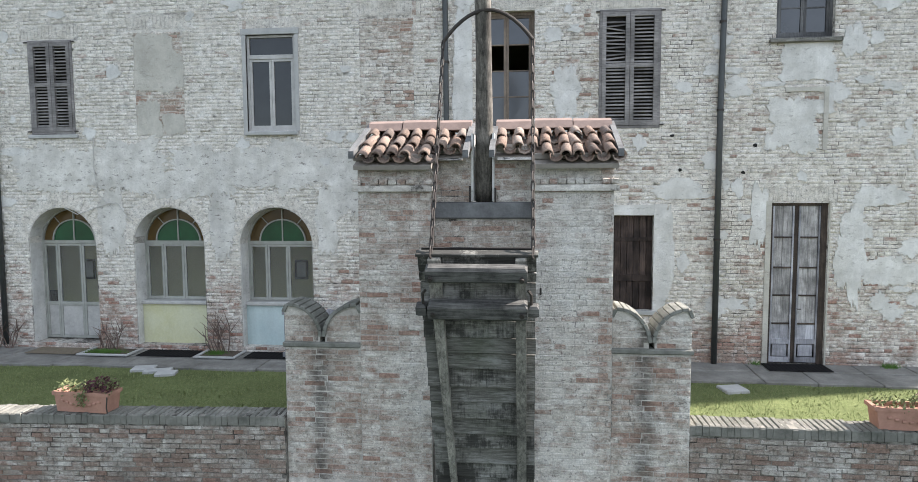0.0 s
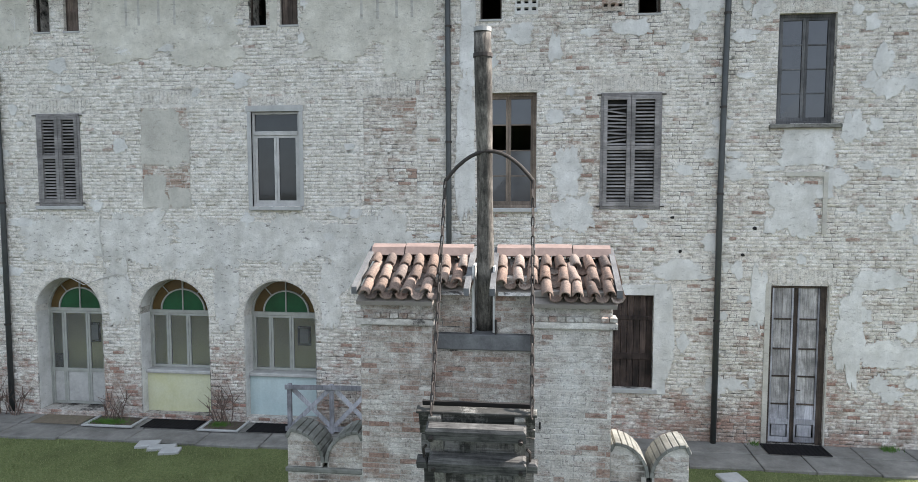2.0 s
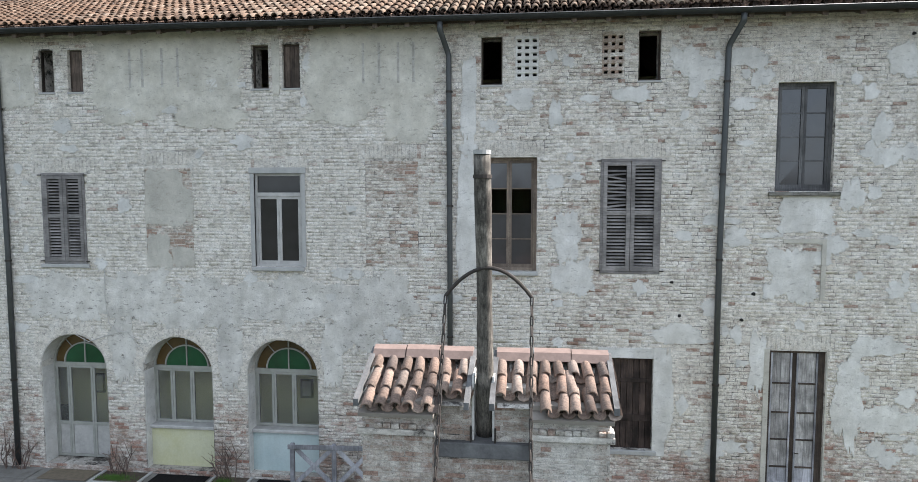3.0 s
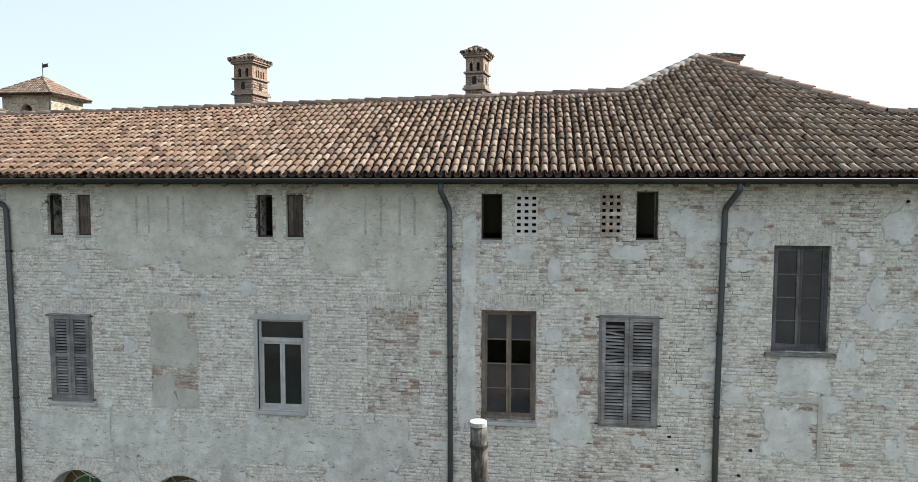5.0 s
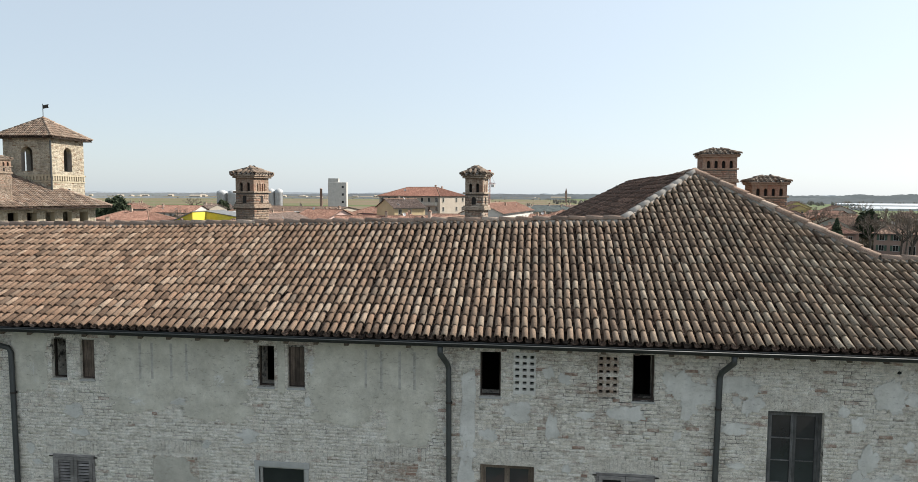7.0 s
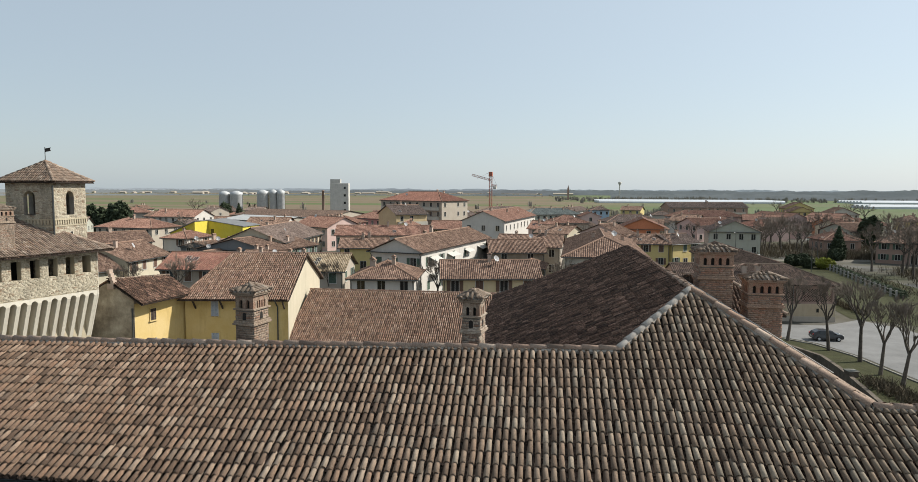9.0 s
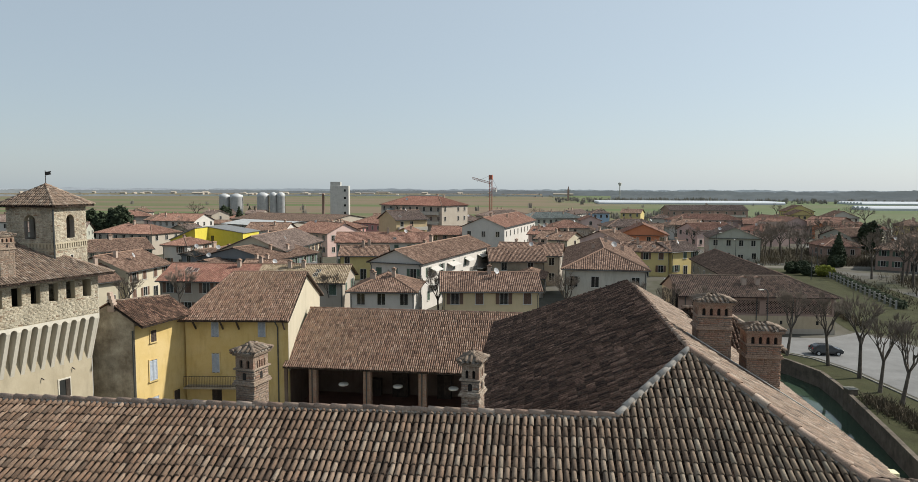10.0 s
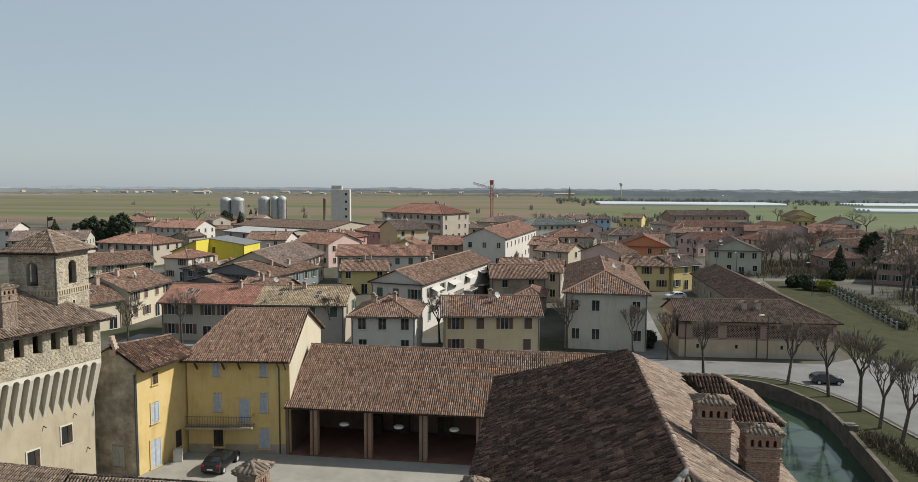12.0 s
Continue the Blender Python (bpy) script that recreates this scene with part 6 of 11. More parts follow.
def parapet(name, m, x0, x1, deep, zt, bx0, bx1, rng):
    """A low garden wall of rough bare bricks under a coping of bricks set on edge; m stands at its end by the gate."""
    w = tagged(Geo(m).box(x0, x1, 0.004, deep, -3.4, zt - 0.13).build(name, M["mortar_old"]), "low brick garden parapet with a coping of upright bricks", "wall", kind="structure")
    clad(w, bx0, bx1, 0.15, zt - 0.13, m @ front(0.004), mesh=pb, course=0.057, length=0.235, proud=(0.004, 0.018))
    Geo(m).box(x0, x1, -0.006, deep + 0.004, zt - 0.129, zt - 0.010).build("coping_bed", M["mortar_old"], w)
    edge = [Geo().box(-0.031, 0.031, -0.5 * deep - 0.012 - 0.004 * k, 0.5 * deep + 0.01, 0.0, 0.117 + 0.006 * k, bevel=0.012).build("brick", M["coping_old"], w) for k in range(3)]
    meshes = [o.data for o in edge]
    for o in edge:
        bpy.data.objects.remove(o)
    x = bx0
    while x < bx1 - 0.03:
        o = new("brick", meshes[int(rng.integers(3))])
        o.parent = w
        o.matrix_world = m @ Matrix.LocRotScale((x + 0.033, deep / 2, zt - 0.126), Euler((rng.normal(0, 0.015), rng.normal(0, 0.015), rng.normal(0, 0.012))), None)
        x += 0.066
    return w


M["mortar_old"] = joint_material("washed_out_mortar", 0.42, 0.80, gaps=0.46, lime=(0.30, 0.28, 0.24))
M["coping_old"] = wall_material("mossy_coping_brick", (0.11, 0.11, 0.092), (0.27, 0.26, 0.225), 3.2, 0.7, 0.5, chips=0.6)
parapet("parapet", pose(-2.832, 7.21, 0, 0, 0, 3.6), -13.0, 0.0, 0.30, 1.01, -4.3, 0.0, np.random.default_rng(41))
parapet("parapet", pose(1.682, 7.292, 0), 0.0, 9.0, 0.31, 1.03, 0.0, 4.5, np.random.default_rng(42))

# ---- ground, moat, garden ----
n = Nodes("ground_fields", 0.95, spec=0.1)
sep = n.node("ShaderNodeSeparateXYZ")
n.link(n.pos.outputs["Position"], sep.inputs[0])
vor = n.node("ShaderNodeTexVoronoi", Scale=0.0042)
mp = n.node("ShaderNodeMapping")
mp.inputs["Rotation"].default_value = (0, 0, 0.35)
mp.inputs["Scale"].default_value = (0.55, 1.6, 0.0)
n.link(n.pos.outputs["Position"], mp.inputs["Vector"])
n.link(mp.outputs["Vector"], vor.inputs["Vector"])
vs_ = n.node("ShaderNodeSeparateColor")
n.link(vor.outputs["Color"], vs_.inputs[0])
fields = n.ramp(vs_.outputs[0], [(0.0, (0.16, 0.125, 0.085)), (0.3, (0.085, 0.125, 0.045)), (0.5, (0.175, 0.135, 0.095)), (0.75, (0.075, 0.13, 0.04)), (1.0, (0.13, 0.12, 0.07))])
fields = n.mix(0.7, fields, n.ramp(n.noise(0.03, 8, 0.7), [(0.35, 0.7), (0.7, 1.15)]), "MULTIPLY")
town = n.ramp(n.noise(0.06, 7, 0.65), [(0.38, (0.05, 0.052, 0.03)), (0.5, (0.09, 0.083, 0.066)), (0.62, (0.11, 0.106, 0.096))])
far = n.ramp(n.math("DIVIDE", sep.outputs[1], 1000.0), [(0.34, 0.0), (0.40, 1.0)])
west = n.ramp(n.math("DIVIDE", sep.outputs[0], 1000.0), [(-0.08, 0.9), (0.06, 0.0)])
fields = n.mix(west, fields, n.ramp(n.noise(0.006, 5, 0.55, stretch=(0.18, 2.0, 1)), [(0.34, (0.085, 0.115, 0.045)), (0.44, (0.12, 0.115, 0.065)), (0.48, (0.17, 0.125, 0.088)), (0.60, (0.15, 0.115, 0.08)), (0.66, (0.09, 0.115, 0.05))]))
east_ = n.ramp(n.math("DIVIDE", sep.outputs[0], 1000.0), [(0.05, 0.0), (0.14, 0.75)])
fields = n.mix(east_, fields, n.ramp(n.noise(0.008, 5, 0.6, stretch=(0.3, 1.6, 1)), [(0.38, (0.09, 0.112, 0.056)), (0.6, (0.11, 0.135, 0.07)), (0.72, (0.13, 0.13, 0.085))]))
col = n.mix(far, town, fields)
M["ground"] = n.done(col, n.noise(2.0, 6), 0.4, 0.05)
from mathutils.geometry import tessellate_polygon
MOAT = [(-110, -16), (20, -16), (23, 10), (25.0, 40), (27.2, 55), (28.4, 64.2), (28.7, 67), (28.9, 71.6), (27.3, 76.2), (25.3, 78.8), (23.1, 79.8), (15, 80.3), (2, 76), (-60, 73), (-110, 73)]
OUT = [(-3500, -1500), (3500, -1500), (3500, 4600), (-3500, 4600)]
gz = -1.5
loops = [[Vector((x, y, 0)) for x, y in OUT], [Vector((x, y, 0)) for x, y in MOAT]]
tris = tessellate_polygon(loops)
gv = [(p.x, p.y, gz) for lp in loops for p in lp]
tagged(from_data("ground", gv, tris, M["ground"]), "flat plain of town ground and fields to the horizon", "ground", kind="structure")
M["moat_brick"] = wall_material("mossy_moat_brick", (0.085, 0.07, 0.055), (0.17, 0.14, 0.11), 1.2, 0.5, 0.5)
g = Geo()
mw = [Vector((x, y, 0)) for x, y in MOAT]
for p, q in zip(mw, mw[1:] + mw[:1]):
    o = (q - p).normalized().cross(Vector((0, 0, 1))) * 0.55
    g.prism([p + Vector((0, 0, -4.5)), q + Vector((0, 0, -4.5)), q + Vector((0, 0, -1.32)), p + Vector((0, 0, -1.32))], o * 0.7)
tagged(g.build("moat_wall", M["moat_brick"]), "brick retaining wall along the moat bank", "wall", kind="structure")
n = Nodes("moat_water", 0.08, spec=0.22)
M["water"] = n.done(n.ramp(n.noise(0.12, 4), [(0.35, (0.026, 0.045, 0.030)), (0.65, (0.042, 0.064, 0.042))]), n.noise(1.4, 3), 0.06, 0.05)
tagged(Geo().box(-112, 32, -18, 82, -4.4, -3.0).build("water", M["water"]), "still green water of the moat", "water", kind="structure")
# castle island: garden terrace and court
M["gravel"] = wall_material("court_gravel", (0.25, 0.238, 0.205), (0.325, 0.31, 0.275), 0.35, 0.3, 0.3)
tagged(Geo().box(-60, 9.9, 20.6, 66, -4.3, -1.0).build("courtyard", M["gravel"]), "pale gravel courtyard of the castle", "courtyard", kind="structure")
nx, ny = 150, 26
lv = [(-16 + 26.4 * i / nx, 6.9 + 4.95 * j / ny, 0.17 + 0.025 * noise.noise((i * 0.35, j * 0.35, 0))) for j in range(ny + 1) for i in range(nx + 1)]
lf = [(j * (nx + 1) + i, j * (nx + 1) + i + 1, (j + 1) * (nx + 1) + i + 1, (j + 1) * (nx + 1) + i) for j in range(ny) for i in range(nx)]
tagged(from_data("lawn", lv, lf, M["grass"], smooth=True), "short garden lawn before the castle wall", "lawn", kind="structure")
tagged(Geo().box(-16, 10.5, 6.9, 13.4, -3.4, 0.05).build("terrace", M["mortar_dark"]), "earth body of the garden terrace", "ground", kind="structure")
path_ = Geo()
x = -15.6
while x < 10.3:
    w_ = rng.uniform(0.8, 1.5)
    path_.box(x + 0.008, x + w_ - 0.008, 11.8 + rng.uniform(-0.05, 0.03), 12.45, 0.06, 0.215 + rng.uniform(-0.006, 0.006), bevel=0.012)
    path_.box(x + 0.008, x + w_ - 0.008, 12.46, 13.0, 0.06, 0.23 + rng.uniform(-0.006, 0.006), bevel=0.012)
    x += w_
tagged(path_.build("pavement", M["paving"]), "strip of worn grey paving along the castle wall", "pavement", kind="structure")
# ---- the court: keep, tower, yellow house, loggia ----
def wall_paint(name, base, alt=None, dirt=0.3):
    alt = alt or tuple(min(1.0, c * 1.12) for c in base)
    return wall_material(name, base, alt, 0.5, 0.2, dirt)


M["keep_plaster"] = wall_paint("keep_plaster", (0.36, 0.31, 0.22), (0.43, 0.375, 0.275), 0.5)
M["yellow"] = wall_paint("yellow_plaster", (0.53, 0.385, 0.15), (0.60, 0.46, 0.225), 0.5)
M["old_plaster"] = wall_paint("old_brown_plaster", (0.24, 0.20, 0.15), (0.40, 0.35, 0.27), 0.5)
M["stained_wall"] = wall_material("stained_render", (0.20, 0.165, 0.12), (0.52, 0.46, 0.35), 0.7, 0.5, 0.55, chips=0.5)
M["pale"] = wall_paint("pale_plaster", (0.45, 0.42, 0.36), None, 0.45)
M["cream"] = wall_paint("cream_plaster", (0.46, 0.41, 0.31))
M["shutter_blue"] = plain_material("blue_grey_shutter", (0.36, 0.40, 0.45), 0.6, 0, 0.3, 3)
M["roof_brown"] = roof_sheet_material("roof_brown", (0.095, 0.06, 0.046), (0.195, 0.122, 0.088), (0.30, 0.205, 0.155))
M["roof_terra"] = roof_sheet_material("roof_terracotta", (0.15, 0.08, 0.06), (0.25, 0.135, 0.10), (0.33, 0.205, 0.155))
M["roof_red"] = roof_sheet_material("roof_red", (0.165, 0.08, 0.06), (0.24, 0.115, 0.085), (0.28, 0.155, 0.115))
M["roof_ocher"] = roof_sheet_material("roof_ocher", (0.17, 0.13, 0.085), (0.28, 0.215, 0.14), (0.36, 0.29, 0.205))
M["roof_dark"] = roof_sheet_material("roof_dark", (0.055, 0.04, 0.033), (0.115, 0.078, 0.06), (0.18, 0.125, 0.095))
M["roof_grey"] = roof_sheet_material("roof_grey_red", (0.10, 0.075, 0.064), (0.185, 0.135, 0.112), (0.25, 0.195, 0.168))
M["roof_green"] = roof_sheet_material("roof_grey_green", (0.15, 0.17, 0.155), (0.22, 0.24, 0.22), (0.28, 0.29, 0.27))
M["roof_metal"] = plain_material("roof_sheet_metal", (0.34, 0.35, 0.35), 0.6, 0.2, 0.35, 0.8)


def sheet(name, corner, along, up, poly, material, parent, pitch=0.25, amp=0.085):
    """A slope of ribbed tiles: strips of crest and valley clipped to a convex outline poly (u along the eave, v up the slope)."""
    m = slope_pose(corner, along, up)
    us = [p[0] for p in poly]
    lo, hi = min(us), max(us)

    def span(u):
        vs = []
        for (a0, b0), (a1, b1) in zip(poly, poly[1:] + poly[:1]):
            if min(a0, a1) - 1e-6 <= u <= max(a0, a1) + 1e-6:
                if abs(a1 - a0) < 1e-6:
                    vs += [b0, b1]
                else:
                    vs.append(b0 + (b1 - b0) * (u - a0) / (a1 - a0))
        return min(vs), max(vs)

    n = max(2, int((hi - lo) / pitch) * 2)
    verts, faces, uvs = [], [], []
    for i in range(n + 1):
        u = lo + (hi - lo) * i / n
        v0, v1 = span(u)
        h = amp * (i % 2)
        verts += [m @ Vector((u, v0, h)), m @ Vector((u, v1, h)), m @ Vector((u, v0, -0.10))]
        uvs += [(u, v0), (u, v1), (u, v0)]
        if i:
            k = 3 * i
            faces += [(k - 3, k, k + 1, k - 2), (k - 1, k + 2, k, k - 3)]
    ob = from_data(name, verts, faces, material, parent)
    lay = ob.data.uv_layers.new(name="UVMap")
    lay.data.foreach_set("uv", [c for lp in ob.data.loops for c in uvs[lp.vertex_index]])
    return ob


def roof_planes(kind, w, d, h, over, slope, parent, mats):
    """The roof of a house in its own frame: x along the front (centred), y from front to back, z up."""
    x0, x1, y0, y1 = -w / 2 - over, w / 2 + over, -over, d + over
    z = h - over * slope + 0.12
    out = []
    if kind == "gable":
        rz = z + slope * (y1 - y0) / 2
        L = math.hypot((y1 - y0) / 2, rz - z)
        for c, al, up in (((x0, y0, z), (1, 0, 0), (0, 1, slope)), ((x1, y1, z), (-1, 0, 0), (0, -1, slope))):
            sheet("roof", c, al, up, [(0, 0), (x1 - x0, 0), (x1 - x0, L), (0, L)], mats, parent)
        out = [((x0, (y0 + y1) / 2, rz), (x1, (y0 + y1) / 2, rz))]
    elif kind == "gableend":
        rz = z + slope * (x1 - x0) / 2
        L = math.hypot((x1 - x0) / 2, rz - z)
        for c, al, up in (((x1, y0, z), (0, 1, 0), (-1, 0, slope)), ((x0, y1, z), (0, -1, 0), (1, 0, slope))):
            sheet("roof", c, al, up, [(0, 0), (y1 - y0, 0), (y1 - y0, L), (0, L)], mats, parent)
        out = [((0, y0, rz), (0, y1, rz))]
    else:
        half = min(x1 - x0, y1 - y0) / 2
        rz = z + slope * half
        L = math.hypot(half, rz - z)
        W, D = x1 - x0, y1 - y0
        for c, al, up, ln in (((x0, y0, z), (1, 0, 0), (0, 1, slope), W), ((x1, y0, z), (0, 1, 0), (-1, 0, slope), D), ((x1, y1, z), (-1, 0, 0), (0, -1, slope), W), ((x0, y1, z), (0, -1, 0), (1, 0, slope), D)):
            sheet("roof", c, al, up, [(0, 0), (ln, 0), (ln - half, L), (half, L)], mats, parent)
        a = (x0 + half, y0 + half, rz)
        b = (x1 - half, y1 - half, rz)
        out = [(a, b), ((x0, y0, z), a), ((x1, y0, z), (b[0], a[1], rz)), ((x0, y1, z), (a[0], b[1], rz)), ((x1, y1, z), b)]
    return out, rz


WINDOW_CACHE = {}


def window_mesh(w, h, frame_mat, deep=0.06):
    key = (round(w, 2), round(h, 2), frame_mat)
    if key not in WINDOW_CACHE:
        g = Geo()
        g.box(-w / 2 - 0.07, -w / 2, -deep, 0.0, 0, h).box(w / 2, w / 2 + 0.07, -deep, 0.0, 0, h).box(-w / 2 - 0.07, w / 2 + 0.07, -deep, 0.0, h, h + 0.08).box(-w / 2 - 0.12, w / 2 + 0.12, -deep - 0.07, 0.0, -0.08, 0)
        g.box(-0.025, 0.025, -0.03, -0.008, 0, h)
        p = Geo().box(-w / 2, w / 2, -0.012, -0.004, 0, h)
        objs = [g.build("window", frame_mat), p.build("pane", M["glass"])]
        WINDOW_CACHE[key] = [o.data for o in objs]
        for o in objs:
            bpy.data.objects.remove(o)
    return WINDOW_CACHE[key]


SHUTTERS = {}


def put_window(parent, m, w, h, frame_mat, shutter_mat=None, shut=False):
    """A window on a wall: m stands at the middle of its sill, its front to -y."""
    fr, pn = window_mesh(w, h, frame_mat)
    o = new("window", fr)
    o.parent = parent
    o.matrix_basis = m
    p = new("pane", pn)
    p.parent = o
    if shutter_mat:
        key = (round(w, 2), round(h, 2), shutter_mat.name, shut)
        if key not in SHUTTERS:
            g = Geo()
            if shut:
                a, b = 0.006, w / 2
                g.box(a, a + 0.06, -0.06, -0.02, 0.01, h).box(b - 0.06, b, -0.06, -0.02, 0.01, h)
                for i in range(int(h / 0.11)):
                    z = 0.03 + i * 0.11
                    g.add([(a + 0.06, -0.055, z), (b - 0.06, -0.055, z), (b - 0.06, -0.025, z + 0.1), (a + 0.06, -0.025, z + 0.1)], [(0, 1, 2, 3)])
            else:
                g.box(w / 2 + 0.08, w + 0.08, -0.07, -0.03, 0, h, bevel=0.01)
            tmp = g.build("shutter", shutter_mat)
            SHUTTERS[key] = tmp.data
            bpy.data.objects.remove(tmp)
        for k in (0, 1):
            leaf = new("shutter", SHUTTERS[key])
            leaf.parent = o
            leaf.matrix_basis = Matrix.Translation((-(w / 2 + 0.006) if shut else -(1.5 * w + 0.16), 0, 0)) if k else Matrix()
    return o


def side_pose(kind, w, d, u, z):
    """A place on a wall of a house in its own frame; u runs along that wall, seen from outside, from its middle."""
    if kind == "front":
        return pose(u, 0, z)
    if kind == "right":
        return pose(w / 2, d / 2 + u, z, 0, 0, 90)
    if kind == "left":
        return pose(-w / 2, d / 2 - u, z, 0, 0, -90)
    return pose(-u, d, z, 0, 0, 180)


def small_chimney(parent, x, y, z0, z1, w=0.5):
    c = Geo().box(x - w / 2, x + w / 2, y - w / 2, y + w / 2, z0, z1, bevel=0.02).box(x - w / 2 - 0.06, x + w / 2 + 0.06, y - w / 2 - 0.06, y + w / 2 + 0.06, z1, z1 + 0.07)
    o = c.build("chimney", M["chimney_far"], parent)
    Geo().prism([(x - w / 2 - 0.12, y - w / 2 - 0.1, z1 + 0.22), (x + w / 2 + 0.12, y - w / 2 - 0.1, z1 + 0.22), (x, y - w / 2 - 0.1, z1 + 0.42)], (0, w + 0.2, 0)).build("chimney_cap", M["roof_brown_plain"], o)
    Geo().box(x - w / 2, x - w / 2 + 0.1, y - w / 2, y + w / 2, z1 + 0.07, z1 + 0.22).box(x + w / 2 - 0.1, x + w / 2, y - w / 2, y + w / 2, z1 + 0.07, z1 + 0.22).build("cap_support", M["chimney_far"], o)


M["chimney_far"] = wall_paint("chimney_render", (0.36, 0.27, 0.21), (0.45, 0.36, 0.30))
M["roof_brown_plain"] = plain_material("ridge_tile_clay", (0.28, 0.18, 0.13), 0.9, 0, 0.4, 4, 0.2)


def house(x, y, turn, w, d, h, kind, wall, roof, floors=2, bays=3, slope=0.42, over=0.5, shutter=None, chimneys=1, seed=0, label="", side_bays=2, ground=-1.5, name="house"):
    """A house with its front wall's middle at (x, y). kind: gable (ridge along the front), gableend or hip."""
    r = random.Random(seed)
    hs = thing(name, label, "house", pose(x, y, ground, 0, 0, turn))
    g = Geo()
    g.box(-w / 2, w / 2, 0, d, -0.3, h)
    if kind == "gable":
        for sx in (-1, 1):
            g.prism([(sx * (w / 2 - 0.001), 0, h), (sx * (w / 2 - 0.001), d, h), (sx * (w / 2 - 0.001), d / 2, h + slope * d / 2)], (-sx * 0.3, 0, 0))
    elif kind == "gableend":
        for yy, s in ((0.001, 1), (d - 0.001, -1)):
            g.prism([(-w / 2, yy, h), (w / 2, yy, h), (0, yy, h + slope * w / 2)], (0, s * 0.3, 0))
    g.build("wall", M[wall], hs)
    lines, rz = roof_planes(kind, w, d, h, over, slope, hs, M[roof])
    cap = Geo()
    for p, q in lines:
        cap.tube([Vector(p) + Vector((0, 0, 0.03)), Vector(q) + Vector((0, 0, 0.03))], 0.13, 6)
    cap.build("ridge", M["roof_brown_plain"], hs)
    soff = Geo().box(-w / 2 - over + 0.03, w / 2 + over - 0.03, -over + 0.03, 0.0, h - over * slope - 0.04, h - over * slope + 0.06)
    soff.build("eave", M["dark_wood"], hs)
    fh = h / floors
    wh = min(1.45, fh * 0.52)
    sides = [("front", w, bays)] + ([("right", d, side_bays)] if x < 12 else []) + ([("left", d, side_bays)] if x > -12 else [])
    for side, ww, nb in sides:
        for f in range(floors):
            for b in range(nb):
                if r.random() < 0.10:
                    continue
                u = (b + 0.5) * ww / nb - ww / 2 + r.uniform(-0.15, 0.15)
                is_door = f == 0 and side == "front" and b == nb // 2
                hh, z = (2.1, 0.08) if is_door else (wh, f * fh + 0.36 * fh)
                put_window(hs, side_pose(side, w, d, u, z), 1.0 if not is_door else 1.2, hh, M["frame_pale"], M[shutter] if shutter and not is_door else None, r.random() < 0.35)
    for k in range(chimneys):
        cx, cy = r.uniform(-0.35, 0.35) * w, d * r.uniform(0.3, 0.7)
        if kind == "gable":
            zz = rz - slope * abs(cy - d / 2)
        elif kind == "gableend":
            zz = rz - slope * abs(cx)
        else:
            zz = h + slope * min(w / 2 - abs(cx), d / 2 - abs(cy - d / 2))
        small_chimney(hs, cx, cy, zz - 0.5, zz + r.uniform(0.7, 1.1))
    # satellite dish and roof windows on some of the houses
    if name in ("house", "apartment_block") and y < 260:
        zr = lambda px, py: rz - slope * abs(py - d / 2) if kind == "gable" else rz - slope * abs(px) if kind == "gableend" else h + slope * max(0.0, min(w / 2 - abs(px), d / 2 - abs(py - d / 2)))
        if r.random() < 0.6:
            px, py = r.uniform(-0.4, 0.4) * w, d * r.uniform(0.1, 0.35)
            zz = zr(px, py)
            pole = Geo().tube([(px, py, zz - 0.2), (px, py, zz + 0.9)], 0.03, 5).build("dish_pole", M["gutter"], hs)
            a_ = r.uniform(0.2, 1.0)
            n_ = Vector((math.sin(a_), -math.cos(a_), 0.5)).normalized()
            e1 = n_.orthogonal().normalized()
            e2 = n_.cross(e1)
            c_ = Vector((px, py, zz + 0.95))
            ring = [c_ + 0.45 * (e1 * math.cos(2 * math.pi * q / 12) + e2 * math.sin(2 * math.pi * q / 12)) + n_ * 0.12 for q in range(12)]
            Geo().add([c_] + ring, [(0, 1 + q, 1 + (q + 1) % 12) for q in range(12)] + [(0, 1 + (q + 1) % 12, 1 + q) for q in range(12)]).build("dish", M["dish_white"], pole, "white satellite dish")
        if kind == "gable" and r.random() < 0.7:
            sk = slope_pose((-w / 2, 0, h), (1, 0, 0), (0, 1, slope))
            for q in range(r.randint(1, 3)):
                u_, v_ = r.uniform(0.15, 0.85) * w, r.uniform(0.15, 0.35) * d
                rw_ = Geo(sk).box(u_ - 0.4, u_ + 0.4, v_ - 0.55, v_ + 0.55, 0.06, 0.16).build("roof_window", M["grey_wood"], hs)
                Geo(sk).box(u_ - 0.33, u_ + 0.33, v_ - 0.47, v_ + 0.47, 0.161, 0.17).build("pane", M["glass"], rw_)
    if name == "apartment_block":
        # balconies in front of the upper floors
        for f in range(1, floors):
            z = f * fh
            bl = Geo().box(-w * 0.46, w * 0.46, -1.25, -0.003, z - 0.08, z + 0.10, bevel=0.02).build("balcony", M["frame_pale"], hs)
            Geo().box(-w * 0.46, w * 0.46, -1.25, -1.17, z + 0.102, z + 0.95, bevel=0.01).box(-w * 0.46, -w * 0.46 + 0.08, -1.168, -0.003, z + 0.102, z + 0.95).box(w * 0.46 - 0.08, w * 0.46, -1.168, -0.003, z + 0.102, z + 0.95).build("railing", M["pale"], bl)
